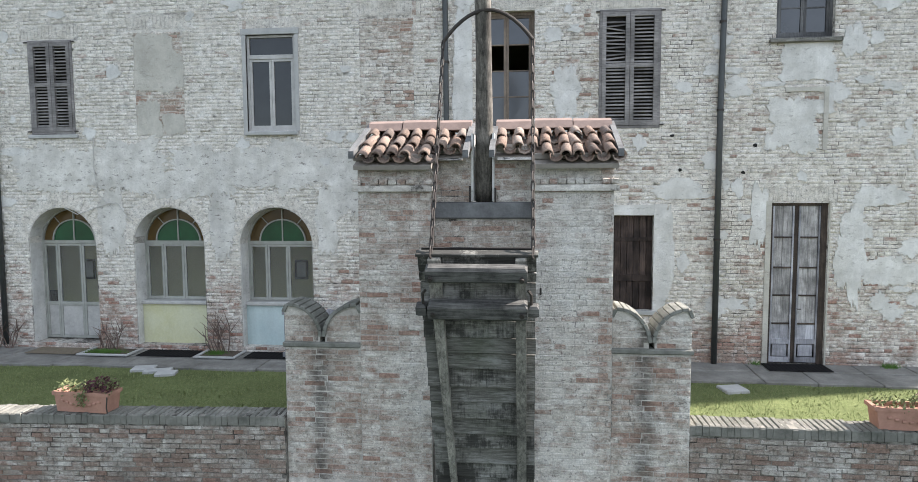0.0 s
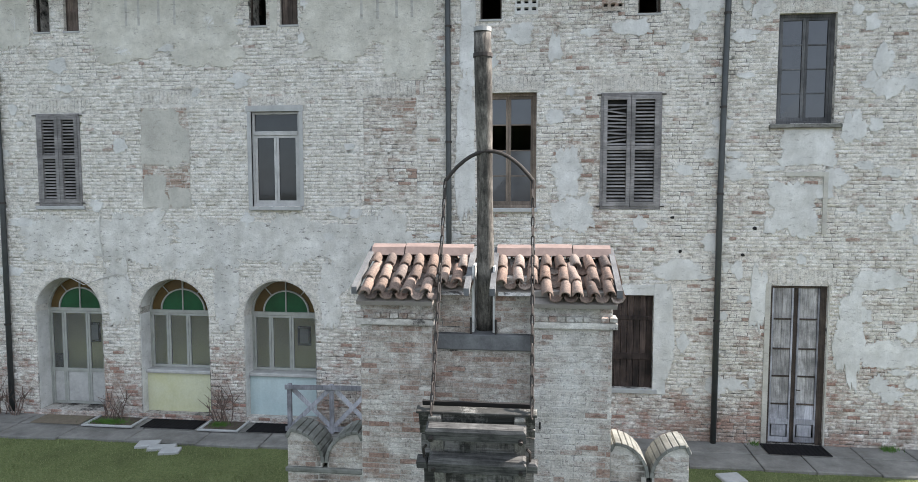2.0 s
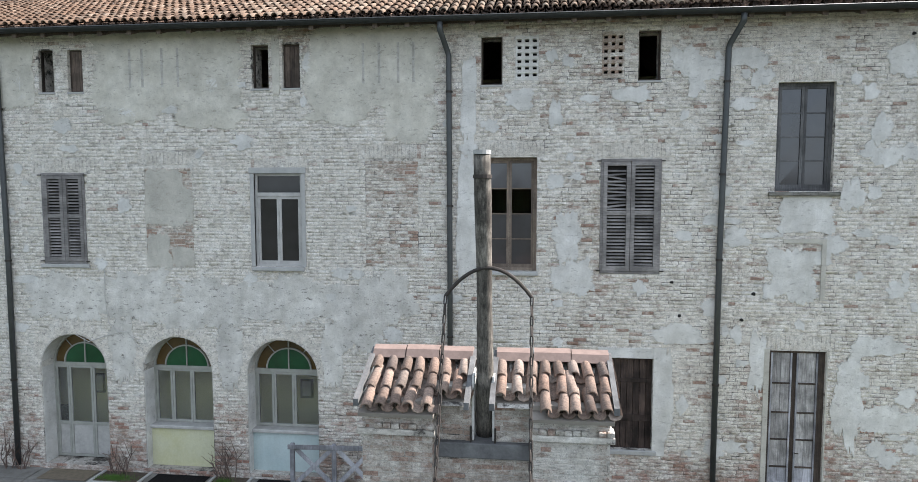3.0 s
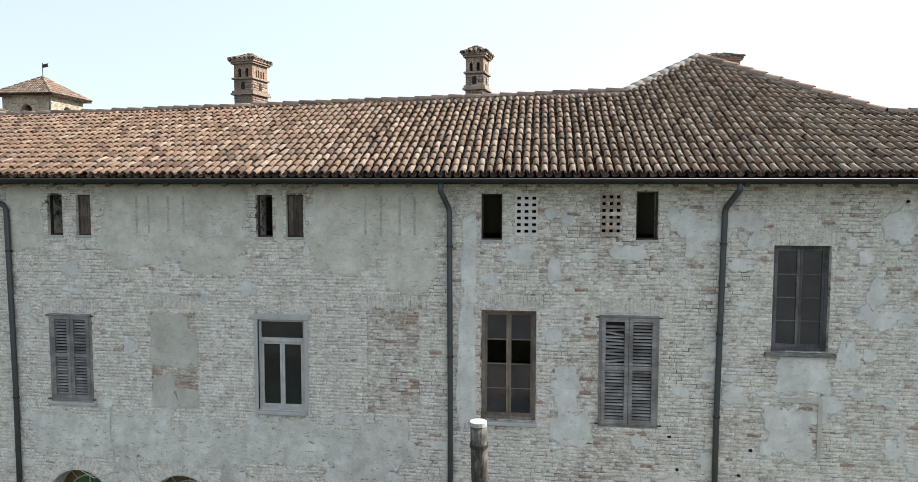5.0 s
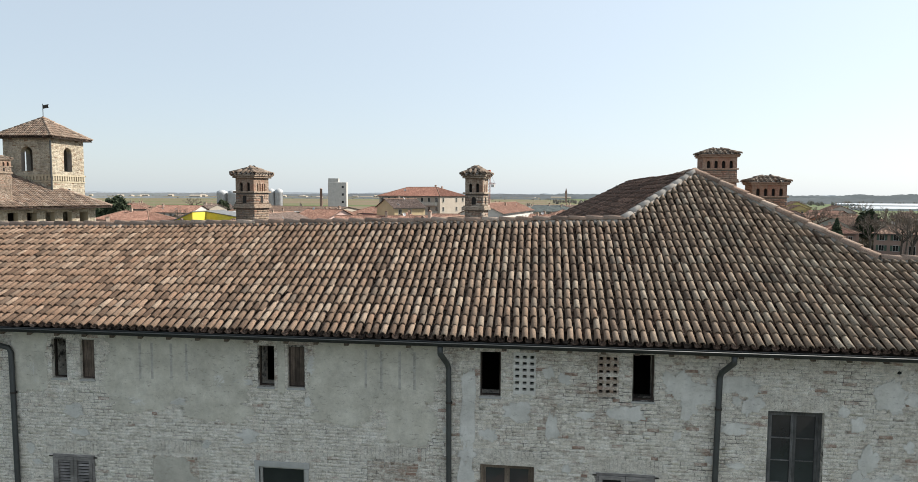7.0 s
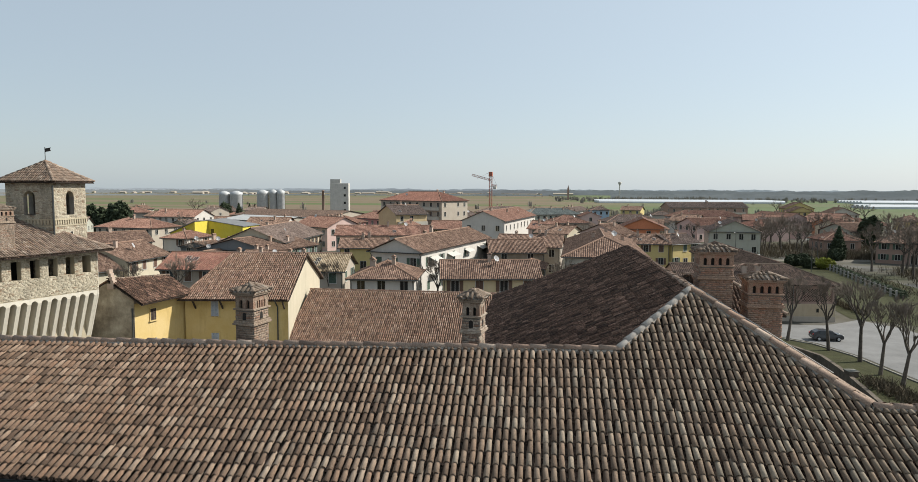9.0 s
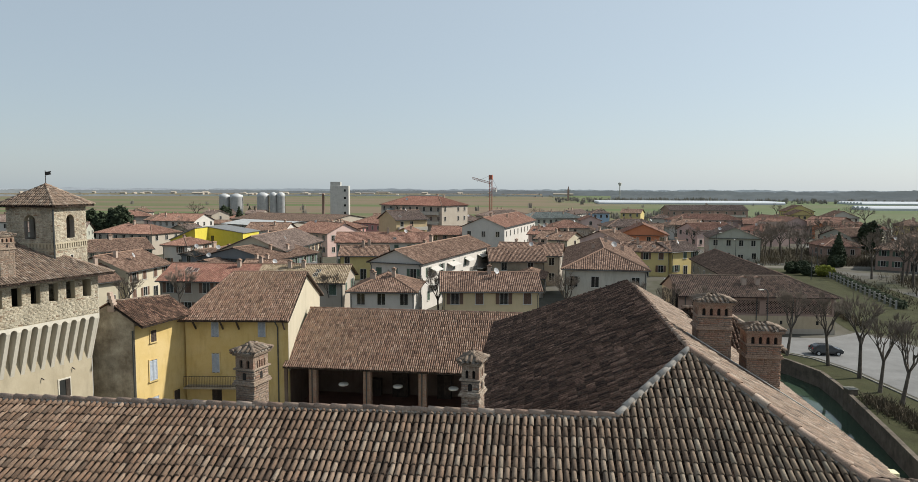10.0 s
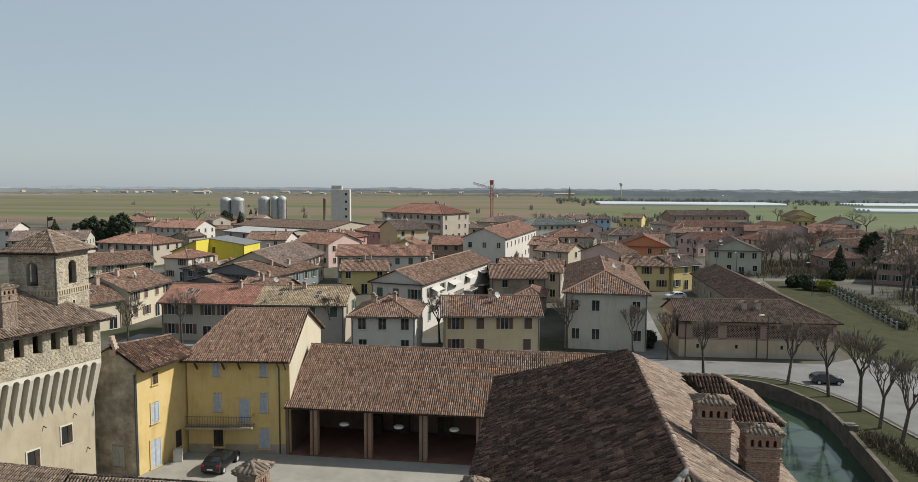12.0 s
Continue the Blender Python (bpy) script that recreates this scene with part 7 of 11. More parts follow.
    gt = Geo().tube([(-w / 2 - over, -over - 0.05, h - over * slope + 0.02), (w / 2 + over, -over - 0.05, h - over * slope + 0.02)], 0.06, 6)
    gt.build("gutter", M["gutter"], hs)
    for sx in (-1, 1) if y < 160 else ():
        Geo().tube([(sx * (w / 2 - 0.15), -over - 0.02, h - over * slope), (sx * (w / 2 - 0.15), -0.06, h - 0.7), (sx * (w / 2 - 0.15), -0.06, 0)], 0.05, 6).build("downpipe", M["gutter"], hs)
    return hs


M["dish_white"] = plain_material("dish_paint", (0.6, 0.6, 0.6), 0.5, 0, 0.15)
M["frame_pale"] = plain_material("pale_window_surround", (0.50, 0.48, 0.44), 0.8, 0, 0.2)

# yellow house of the court: main body
YG = -1.0
yh = thing("court_house", "tall ochre-yellow court house with blue-grey shutters and a balcony", "house", pose(-24.25, 50.5, YG, 0, 0, 6.5))
W_, D_, H_ = 8.35, 11.5, 8.15
g = Geo()
g.box(-W_ / 2, W_ / 2, 0, D_, -0.4, H_)
for sx in (1,):
    g.prism([(sx * (W_ / 2 - 0.001), 0, H_), (sx * (W_ / 2 - 0.001), D_, H_), (sx * (W_ / 2 - 0.001), D_ / 2, H_ + 0.47 * D_ / 2)], (-sx * 0.3, 0, 0))
g.build("wall", M["yellow"], yh)
Geo().prism([(W_ / 2 + 0.004, 0, 3.5), (W_ / 2 + 0.004, D_, 3.5), (W_ / 2 + 0.004, D_, H_), (W_ / 2 + 0.004, D_ / 2, H_ + 0.47 * D_ / 2), (W_ / 2 + 0.004, 0, H_)], (0.02, 0, 0)).build("side_wall", M["cream"], yh)
over = 0.85
sl_ = 0.47
z_ = H_ - over * sl_ + 0.1
HIPX = 2.3
rz_ = z_ + sl_ * (D_ / 2 + over)
RA, RB = Vector((-W_ / 2 - 0.3 + HIPX, D_ / 2, rz_)), Vector((W_ / 2 + 0.3, D_ / 2, rz_))
CA, CB, CC, CD = (Vector((sx * (W_ / 2 + 0.3), yy, z_)) for sx, yy in ((-1, -over), (1, -over), (1, D_ + over), (-1, D_ + over)))
for pts in ([CA, CB, RB, RA], [CC, CD, RA, RB], [CD, CA, RA]):
    m = slope_pose(pts[0], pts[1] - pts[0], pts[2] - pts[0])
    tile_roof("roof", m, [on_plane(m, p) for p in pts], M["tile_court"], yh, rng)
    deck("roof_deck", pts, yh)
ridge_tiles("hip_cap", CA, RA, M["tile_court"], yh, rng, 0.10)
ridge_tiles("ridge_cap", RA, RB, M["tile_court"], yh, rng, 0.10)
for u in (-3.3, -1.1, 0.2, 3.9):
    Geo().tube([(u, -0.02, H_ - 1.15), (u, -over + 0.1, H_ - 0.32)], 0.08, 4).build("brace", M["dark_wood"], yh)
for u, z, w_, h_ in ((-1.75, 6.35, 0.62, 1.45), (2.05, 6.35, 0.62, 1.45), (-1.75, 3.4, 0.62, 1.6), (2.05, 3.35, 0.62, 1.7)):
    put_window(yh, pose(u, 0, z), w_, h_, M["yellow"], M["shutter_blue"], True)
put_window(yh, pose(0.45, 0, 2.55), 0.85, 2.0, M["yellow"], M["shutter_blue"], True)
put_window(yh, pose(-1.7, 0, 0.55), 0.8, 1.6, M["yellow"], M["dark_wood"], True)
put_window(yh, pose(2.05, 0, 0.4), 0.85, 1.7, M["yellow"], M["shutter_blue"], True)
bal = Geo().box(-4.1, 1.3, -0.85, 0, 2.25, 2.4, bevel=0.02).build("balcony", M["old_plaster"], yh)
rl_ = Geo().tube([(-4.1, -0.8, 3.3), (1.25, -0.8, 3.3), (1.25, 0, 3.3)], 0.022, 5).tube([(-4.1, -0.8, 2.5), (1.25, -0.8, 2.5), (1.25, 0, 2.5)], 0.016, 5)
for i in range(42):
    u = -4.1 + i * 5.35 / 41
    rl_.tube([(u, -0.8, 2.4), (u, -0.8, 3.3)], 0.011, 4)
rl_.build("railing", M["iron"], bal)
Geo().tube([(3.35, -over, H_ - 0.35), (3.35, -0.07, H_ - 1.0), (3.35, -0.07, 0.0)], 0.055, 8).build("downpipe", M["gutter"], yh)
Geo().box(-4.15, 4.1, -0.03, -0.002, 0.0, 0.75, bevel=0.01).build("plinth", M["old_plaster"], yh)

# lower wing of the yellow house, nearer
yw = thing("court_wing", "lower court wing with stained grey end wall and yellow side", "house", pose(-29.75, 45.4, YG, 0, 0, 0))
P = [(-3.6, 0.2), (0, 0), (1.2, 4.9), (-3.0, 8.5), (-4.4, 8.0)]
top_ = 8.1
Geo().prism([(x, y, -0.3) for x, y in P], (0, 0, top_ + 0.3)).build("wall", M["yellow"], yw)
Geo().prism([(-3.62, 0.17, -0.3), (0.0, -0.03, -0.3), (0.0, -0.03, top_), (-3.62, 0.17, top_)], (0, 0.025, 0)).build("end_wall", M["stained_wall"], yw)
Geo().prism([(-3.6, 0.172, top_), (0.0, -0.028, top_), (0.0, -0.028, 8.5), (-2.05, 0.09, 9.7), (-3.6, 0.172, 8.9)], (0, 0.3, 0)).build("gable", M["stained_wall"], yw)
t1 = [Vector((1.05, -0.62, 8.22)), Vector((2.0, 5.0, 8.22)), Vector((-0.46, 5.42, 9.595)), Vector((-2.05, -0.10, 9.93))]
m1 = slope_pose(t1[0], t1[1] - t1[0], (t1[3] + t1[2] - t1[0] - t1[1]) / 2)
tile_roof("roof", m1, [on_plane(m1, p) for p in t1], M["tile_dark"], yw, rng)
deck("roof_deck", t1, yw)
t3 = [t1[3], t1[2], Vector((-3.9, 5.9, 8.3)), Vector((-4.6, 0.2, 8.5))]
deck("roof_deck", t3, yw, M["roof_brown_plain"], 0.04)
ridge_tiles("ridge_cap", t1[3], t1[2], M["tile"], yw, rng, 0.10)
sc_ = Geo()
for k in range(4):
    sc_.box(-1.98 + 0.09 * k, -1.75 + 0.09 * k, -0.2, 0.2, 9.6 + 0.26 * (3 - k), 9.86 + 0.26 * (3 - k), bevel=0.01)
sc_.box(-1.98, -1.48, -0.2, 0.2, 9.2, 9.6).build("stepped_gable", M["chimney_far"], yw)
side = pose(0, 0, 0, 0, 0, math.degrees(math.atan2(4.9, 1.2)))
for u, z, w_, h_, mat in ((1.7, 6.6, 0.55, 0.9, "dark_wood"), (1.6, 3.6, 0.75, 1.6, "shutter_blue"), (1.55, 0.1, 1.0, 2.2, "shutter_blue"), (3.9, 0.8, 0.6, 1.4, "dark_wood")):
    put_window(yw, side @ pose(u, -0.004, z), w_, h_, M["yellow"], M[mat], True)
put_window(yw, pose(-1.7, 0.07, 0.6, 0, 0, -3), 0.9, 1.6, M["old_plaster"], M["grey_wood"], True)
Geo().tube([(-0.1, -0.12, 7.8), (-0.1, -0.12, 0)], 0.055, 8).build("downpipe", M["gutter"], yw)

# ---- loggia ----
# brown inner walls made darker: the loggia's shade is put into their colour
M["loggia_wall"] = wall_paint("shaded_loggia_brown_wall", (0.13, 0.09, 0.07), (0.19, 0.14, 0.11), 0.6)
lg = thing("loggia", "open brick-pillared loggia with a long clay tile roof", "loggia", pose(-20.1, 50.35, YG, 0, 0, 0), kind="structure")
LX = 27.5
e_z = 4.05
ang = (6.62 - 3.05) / (57 - 50.4)
t1 = [Vector((-0.3, 0, e_z)), Vector((LX, 0, e_z)), Vector((LX, 6.7, e_z + 6.7 * ang)), Vector((-0.3, 6.7, e_z + 6.7 * ang))]
m1 = slope_pose(t1[0], (1, 0, 0), t1[3] - t1[0])
tile_roof("roof", m1, [on_plane(m1, p) for p in t1], M["tile_court"], lg, rng)
deck("roof_deck", t1, lg)
t2 = [Vector((LX, 13.4, e_z)), Vector((-0.3, 13.4, e_z)), Vector((-0.3, 6.7, e_z + 6.7 * ang)), Vector((LX, 6.7, e_z + 6.7 * ang))]
deck("roof_deck", t2, lg, M["roof_brown_plain"])
ridge_tiles("ridge_cap", t1[3], t1[2], M["tile_court"], lg, rng)
for x in (2.05, 6.55, 11.05, 15.6, 20.1):
    c = Geo().box(x - 0.3, x + 0.3, 0.45, 1.05, 0, e_z + 0.1).build("column", M["mortar_dark"], lg)
    for tn, off in ((0, 0.45), (90, 0.3)):
        mm = Matrix.Translation((x, 0.45, 0)) if tn == 0 else Matrix.Translation((x + 0.3, 0.75, 0)) @ Matrix.Rotation(radians(90), 4, "Z")
        joined_bricks("brickwork", lay_bricks(-0.3, 0.3, 0.02, e_z, lambda v: [], rng, 0.08, 0.3), mm, M["column_brick"], rng, c)
    Geo().tube([(x - 0.02, 0.40, 0), (x - 0.02, 0.40, e_z - 0.1)], 0.05, 6).build("downpipe", M["gutter"], lg)
Geo().box(-0.3, LX, 0.5, 0.95, e_z - 0.05, e_z + 0.2).build("beam", M["dark_wood"], lg)
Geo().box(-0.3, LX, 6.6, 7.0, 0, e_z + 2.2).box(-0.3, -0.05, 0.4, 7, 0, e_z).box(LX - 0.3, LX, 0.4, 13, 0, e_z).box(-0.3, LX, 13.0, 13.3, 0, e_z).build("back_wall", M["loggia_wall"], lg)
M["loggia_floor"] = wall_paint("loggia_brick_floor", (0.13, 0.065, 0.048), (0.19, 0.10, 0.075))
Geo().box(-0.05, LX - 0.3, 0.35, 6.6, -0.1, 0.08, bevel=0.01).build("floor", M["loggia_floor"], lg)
M["lamp_white"] = plain_material("white_lamp_glass", (0.75, 0.73, 0.66), 0.4, 0, 0.1)
for x in (4.3, 8.85, 13.4):
    lp = thing("pendant_lamp", "round white pendant lamp hung in the loggia", "lamp", pose(-20.1 + x, 51.9, YG), group="loggia lamps")
    prof = [(0.0, 2.24), (0.2, 2.23), (0.38, 2.30), (0.42, 2.38), (0.36, 2.46), (0.16, 2.52), (0.0, 2.53)]
    vs = [(r_ * math.cos(2 * math.pi * k / 16), r_ * math.sin(2 * math.pi * k / 16), z) for r_, z in prof for k in range(16)]
    fs = [(i * 16 + k, i * 16 + (k + 1) % 16, (i + 1) * 16 + (k + 1) % 16, (i + 1) * 16 + k) for i in range(len(prof) - 1) for k in range(16)]
    from_data("shade", vs, fs, M["lamp_white"], lp, smooth=True)
    Geo().tube([(0, 0, 2.52), (0, 0, 5.0)], 0.012, 5).build("cord", M["iron"], lp)
for x, w_, h_, mat in ((8.1, 1.4, 2.4, "dark_wood"), (12.0, 1.2, 2.1, "dark_wood"), (16.3, 0.9, 2.2, "room"), (5.6, 1.5, 1.5, "dark_wood"), (17.6, 1.0, 1.9, "dark_wood")):
    cb = thing("cabinet", "dark wooden cabinet standing in the loggia", "cabinet", pose(-20.1 + x, 56.2, YG + 0.08), group="loggia cabinets")
    Geo().box(-w_ / 2, w_ / 2, 0, 0.6, 0, h_, bevel=0.02).build("body", M[mat], cb)
    for k in (-1, 1):
        Geo().box(min(0, k * w_ / 2) + 0.02, max(0, k * w_ / 2) - 0.02, -0.025, -0.002, 0.08, h_ - 0.06, bevel=0.008).build("door", M[mat], cb)

# ---- keep with corbelled parapet storey ----
KA = math.degrees(math.atan2(-0.95, -0.31))
kp = thing("keep", "castle keep with arched corbels, square openings and tiled roof", "keep", pose(-31.25, 43.6, YG, 0, 0, KA), kind="structure")
# own frame: x along the face, towards the garden; -y inwards; the face looks to +y
KL, KD = 16.0, 9.0
PJ = 1.0
zb, zc, zt = 6.05, 9.45, 12.4
Geo().box(0, KL, -KD, -PJ, -3, zb + 3.6).build("wall", M["keep_plaster"], kp)
u_ = Geo()
ops = [(0.55 + 1.2 * k, 0.55 + 1.2 * k + 0.62) for k in range(13)]
for a, b in cut(0, KL, ops):
    u_.box(a, b, -0.45, 0, zc, zt)
u_.box(0, KL, -0.45, 0, zc, zc + 1.30).box(0, KL, -0.45, 0, zt - 0.42, zt)
u_.box(0, 0.45, -KD, -0.45, zc, zt)
kw = u_.build("parapet_storey", M["keep_plaster"], kp)
fm = Matrix.Translation((0, 0, 0)) @ Matrix.Rotation(math.pi, 4, "Z")
bs = lay_bricks(-10, 0, zc + 0.05, zt, lambda v: [(-b, -a) for a, b in ops] if zc + 1.30 < v < zt - 0.42 else [], rng, 0.085, 0.3)
joined_bricks("brickwork", bs, fm, M["keep_brick"], rng, kw, "pale old bricks")
# near-black sheet put in as the shade inside the square openings
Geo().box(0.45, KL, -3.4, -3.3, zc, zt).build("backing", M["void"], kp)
x = 0.1
M["corbel"] = wall_paint("corbel_plaster", (0.51, 0.475, 0.40))
while x < 11.5:
    Geo().prism([(x, -PJ, zb), (x, 0, zc - 0.35), (x, 0, zc), (x, -PJ, zc)], (0.25, 0, 0)).build("corbel", M["corbel"], kp)
    # arch between this corbel and the next
    c0, rr = x + 0.25 + 0.21, 0.21
    arc = [(c0 - rr * math.cos(math.pi * k / 8), 0, zc - 0.38 + rr * math.sin(math.pi * k / 8)) for k in range(9)]
    ag = Geo()
    for q0, q1 in zip(arc, arc[1:]):
        ag.prism([q0, q1, (q1[0], 0, zc), (q0[0], 0, zc)], (0, -PJ + 0.02, 0))
    ag.build("arch", M["corbel"], kp)
    x += 0.67
# end face at the corner, splayed like the corbels
Geo().prism([(-0.02, -PJ, zb), (-0.02, 0.0, zc - 0.35), (-0.02, 0.0, zt), (-0.02, -KD, zt), (-0.02, -KD, zb)], (0.11, 0, 0)).build("end_wall", M["corbel"], kp)
for u, z, h0_ in ((1.5, 5.7, 0.12), (3.7, 5.5, 0.12), (0.6, 2.9, 0.12)):
    Geo().tube([(u, -PJ + 0.01, z), (u - 0.05, -PJ + 0.22, z - h0_)], 0.035, 5).build("iron_hook", M["iron"], kp)
for u, z, w_, h_ in ((2.12, 3.75, 0.75, 1.25), (4.48, 2.75, 0.8, 1.3), (7.0, 2.4, 0.8, 1.3)):
    fr = Geo().box(u - w_ / 2 - 0.09, u + w_ / 2 + 0.09, -PJ, -PJ + 0.05, z - 0.10, z + h_ + 0.10, bevel=0.01).build("window", M["corbel"], kp)
    Geo().box(u - w_ / 2, u + w_ / 2, -PJ + 0.052, -PJ + 0.06, z, z + h_).build("pane", M["glass"], fr)
    Geo().box(u - w_ / 2 + 0.0, u - w_ / 2 + 0.32, -PJ + 0.055, -PJ + 0.10, z + 0.02, z + h_ - 0.02).build("shutter", M["dark_wood"], fr)
t1 = [Vector((-0.8, 0.75, zt - 0.05)), Vector((-0.8 + KL, 0.75, zt - 0.05)), Vector((KL, -5.2, zt + 2.5)), Vector((3.2, -5.2, zt + 2.5))]
m1 = slope_pose(t1[1], t1[0] - t1[1], t1[3] - t1[0] - (t1[0] - t1[1]).normalized() * (t1[3] - t1[0]).dot((t1[0] - t1[1]).normalized()))
tile_roof("roof", m1, [on_plane(m1, p) for p in t1], M["tile"], kp, rng)
deck("roof_deck", t1, kp)
t2 = [t1[0], t1[3], Vector((3.2, -5.8, zt + 2.5)), Vector((-0.8, -KD - 0.7, zt - 0.05))]
m2 = slope_pose(t2[3], t2[0] - t2[3], t1[3] - t1[0])
tile_roof("roof", m2, [on_plane(m2, p) for p in (t2[3], t2[0], t2[1])], M["tile"], kp, rng)
deck("roof_deck", [t2[3], t2[0], t2[1]], kp)
ridge_tiles("hip_cap", t1[0], t1[3], M["tile"], kp, rng)
chimney_stack("keep_chimney", -33.7, 38.1, 0.92, 0.92, YG + zt - 0.4, YG + zt + 3.3, KA, (3, 3), "buff brick chimney with arched vents on the keep roof", "chimney_pale")

# ---- court wall with tiled coping, lean-to against the keep ----
cw = thing("wall_court", "old brick court wall under a sloping coping of clay tiles", "wall", kind="structure")
cw_body = Geo().box(-28.0, -18.2, 35.6, 36.0, YG, 3.05).build("wall", M["mortar_dark"], cw)
joined_bricks("brickwork", lay_bricks(-28.0, -18.2, 0.6, 3.0, lambda v: [], rng), Matrix.Translation((0, 35.6, 0)), M["infill_court"], rng, cw_body, "brown weathered bricks")
cm_ = slope_pose((-28.05, 35.42, 2.98), (1, 0, 0), (0, 0.62, 0.40))
tile_roof("coping", cm_, [(0, 0), (9.9, 0), (9.9, 0.72), (0, 0.72)], M["tile"], cw, rng, scale=1.25)
deck("coping_bed", [Vector((-28.05, 35.42, 2.96)), Vector((-18.15, 35.42, 2.96)), Vector((-18.15, 36.04, 3.36)), Vector((-28.05, 36.04, 3.36))], cw)
ridge_tiles("coping_cap", Vector((-28.05, 36.05, 3.38)), Vector((-18.15, 36.05, 3.38)), M["tile_dark"], cw, rng, 0.09)
lt_ = thing("lean_to", "low plastered lean-to with an old clay tile roof beside the keep", "shed")
Geo().box(-32.2, -28.3, 31.9, 36.2, YG, 1.75).prism([(-32.2, 31.9, 1.75), (-32.2, 36.2, 1.75), (-32.2, 36.2, 3.4)], (3.9, 0, 0)).build("wall", M["keep_plaster"], lt_)
lr = [Vector((-34.2, 31.4, 1.72)), Vector((-28.1, 31.4, 1.60)), Vector((-28.1, 36.3, 3.46)), Vector((-34.2, 36.3, 3.66))]
lm = slope_pose(lr[0], lr[1] - lr[0], lr[3] - lr[0])
tile_roof("roof", lm, [on_plane(lm, p) for p in lr], M["tile"], lt_, rng)
deck("roof_deck", lr, lt_)
ridge_tiles("ridge_cap", lr[3], lr[2], M["tile"], lt_, rng, 0.10)

# ---- bell tower ----
tw = thing("tower", "square brick tower with belfry arches, dentil band and pyramid roof", "tower", pose(-35.3, 44.0, 0, 0, 0, 2), kind="structure")
S = 1.75
Tz = 16.15
core_ = Geo()
for turn_ in range(4):
    mm = Matrix.Rotation(turn_ * math.pi / 2, 4, "Z")
    ww = 0.42
    b0, b1 = 13.75, 15.05
    core_.box(-S, -ww, -S, -S + 0.35, 5, Tz, mm).box(ww, S, -S, -S + 0.35, 5, Tz, mm).box(-ww, ww, -S, -S + 0.35, 5, b0, mm).box(-ww, ww, -S, -S + 0.35, b1 + ww, Tz, mm)
    arc = [(-ww * math.cos(math.pi * k / 8), -S, b1 + ww * math.sin(math.pi * k / 8)) for k in range(9)]
    gg = Geo(mm)
    for q0, q1 in zip(arc, arc[1:]):
        gg.prism([q0, q1, (q1[0], -S, b1 + ww), (q0[0], -S, b1 + ww)], (0, 0.35, 0))
    gg.build("arch", M["keep_plaster"], tw)
core_.build("wall", M["mortar_dark"], tw)
for turn_ in range(4):
    mm = Matrix.Rotation(turn_ * math.pi / 2, 4, "Z")
    def th(v):
        if 13.75 < v < 15.05:
            return [(-0.42, 0.42)]
        if 15.05 <= v < 15.47:
            q = math.sqrt(max(0, 0.42 ** 2 - (v - 15.05) ** 2))
            return [(-q, q)]
        return []
    joined_bricks("brickwork", lay_bricks(-S, S, 9, Tz, th, rng, 0.09, 0.3), mm @ Matrix.Translation((0, -S, 0)), M["keep_brick"], rng, tw, "pale weathered bricks")
    dn = Geo(mm).box(-S - 0.08, S + 0.08, -S - 0.08, -S + 0.02, 13.42, 13.52).box(-S - 0.04, S + 0.04, -S - 0.05, -S + 0.02, 12.98, 13.05)
    for i in range(14):
        q = -S + (i + 0.5) * 2 * S / 14
        dn.box(q - 0.06, q + 0.06, -S - 0.07, -S + 0.02, 13.14, 13.42)
    dn.build("dentil_band", M["keep_plaster"], tw)
    sm = Geo(mm).box(-0.2, 0.2, -S - 0.03, -S, 11.9, 12.6).build("window", M["corbel"], tw)
    Geo(mm).box(-0.13, 0.13, -S - 0.036, -S - 0.03, 11.95, 12.55).build("pane", M["void"], sm)
E_ = S + 0.45
apex = Vector((0, 0, Tz + 1.45))
cs = [Vector((-E_, -E_, Tz - 0.02)), Vector((E_, -E_, Tz - 0.02)), Vector((E_, E_, Tz - 0.02)), Vector((-E_, E_, Tz - 0.02))]
for a, b in zip(cs, cs[1:] + cs[:1]):
    m = slope_pose(a, b - a, apex - (a + b) / 2)
    tile_roof("roof", m, [on_plane(m, p) for p in (a, b, apex)], M["tile"], tw, rng)
    deck("roof_deck", [a, b, apex], tw)
    ridge_tiles("hip_cap", a, apex, M["tile"], tw, rng, 0.11)
Geo().tube([(S + 0.05, -S - 0.06, Tz - 0.3), (S + 0.05, -S - 0.06, 10)], 0.06, 6).build("downpipe", M["gutter"], tw)
Geo().tube([apex, apex + Vector((0, 0, 1.0))], 0.025, 5).prism([apex + Vector((0.02, 0, 0.65)), apex + Vector((0.45, 0, 0.72)), apex + Vector((0.38, 0, 0.85)), apex + Vector((0.45, 0, 0.97)), apex + Vector((0.02, 0, 0.9))], (0, 0.02, 0)).build("weathervane", M["iron"], tw)

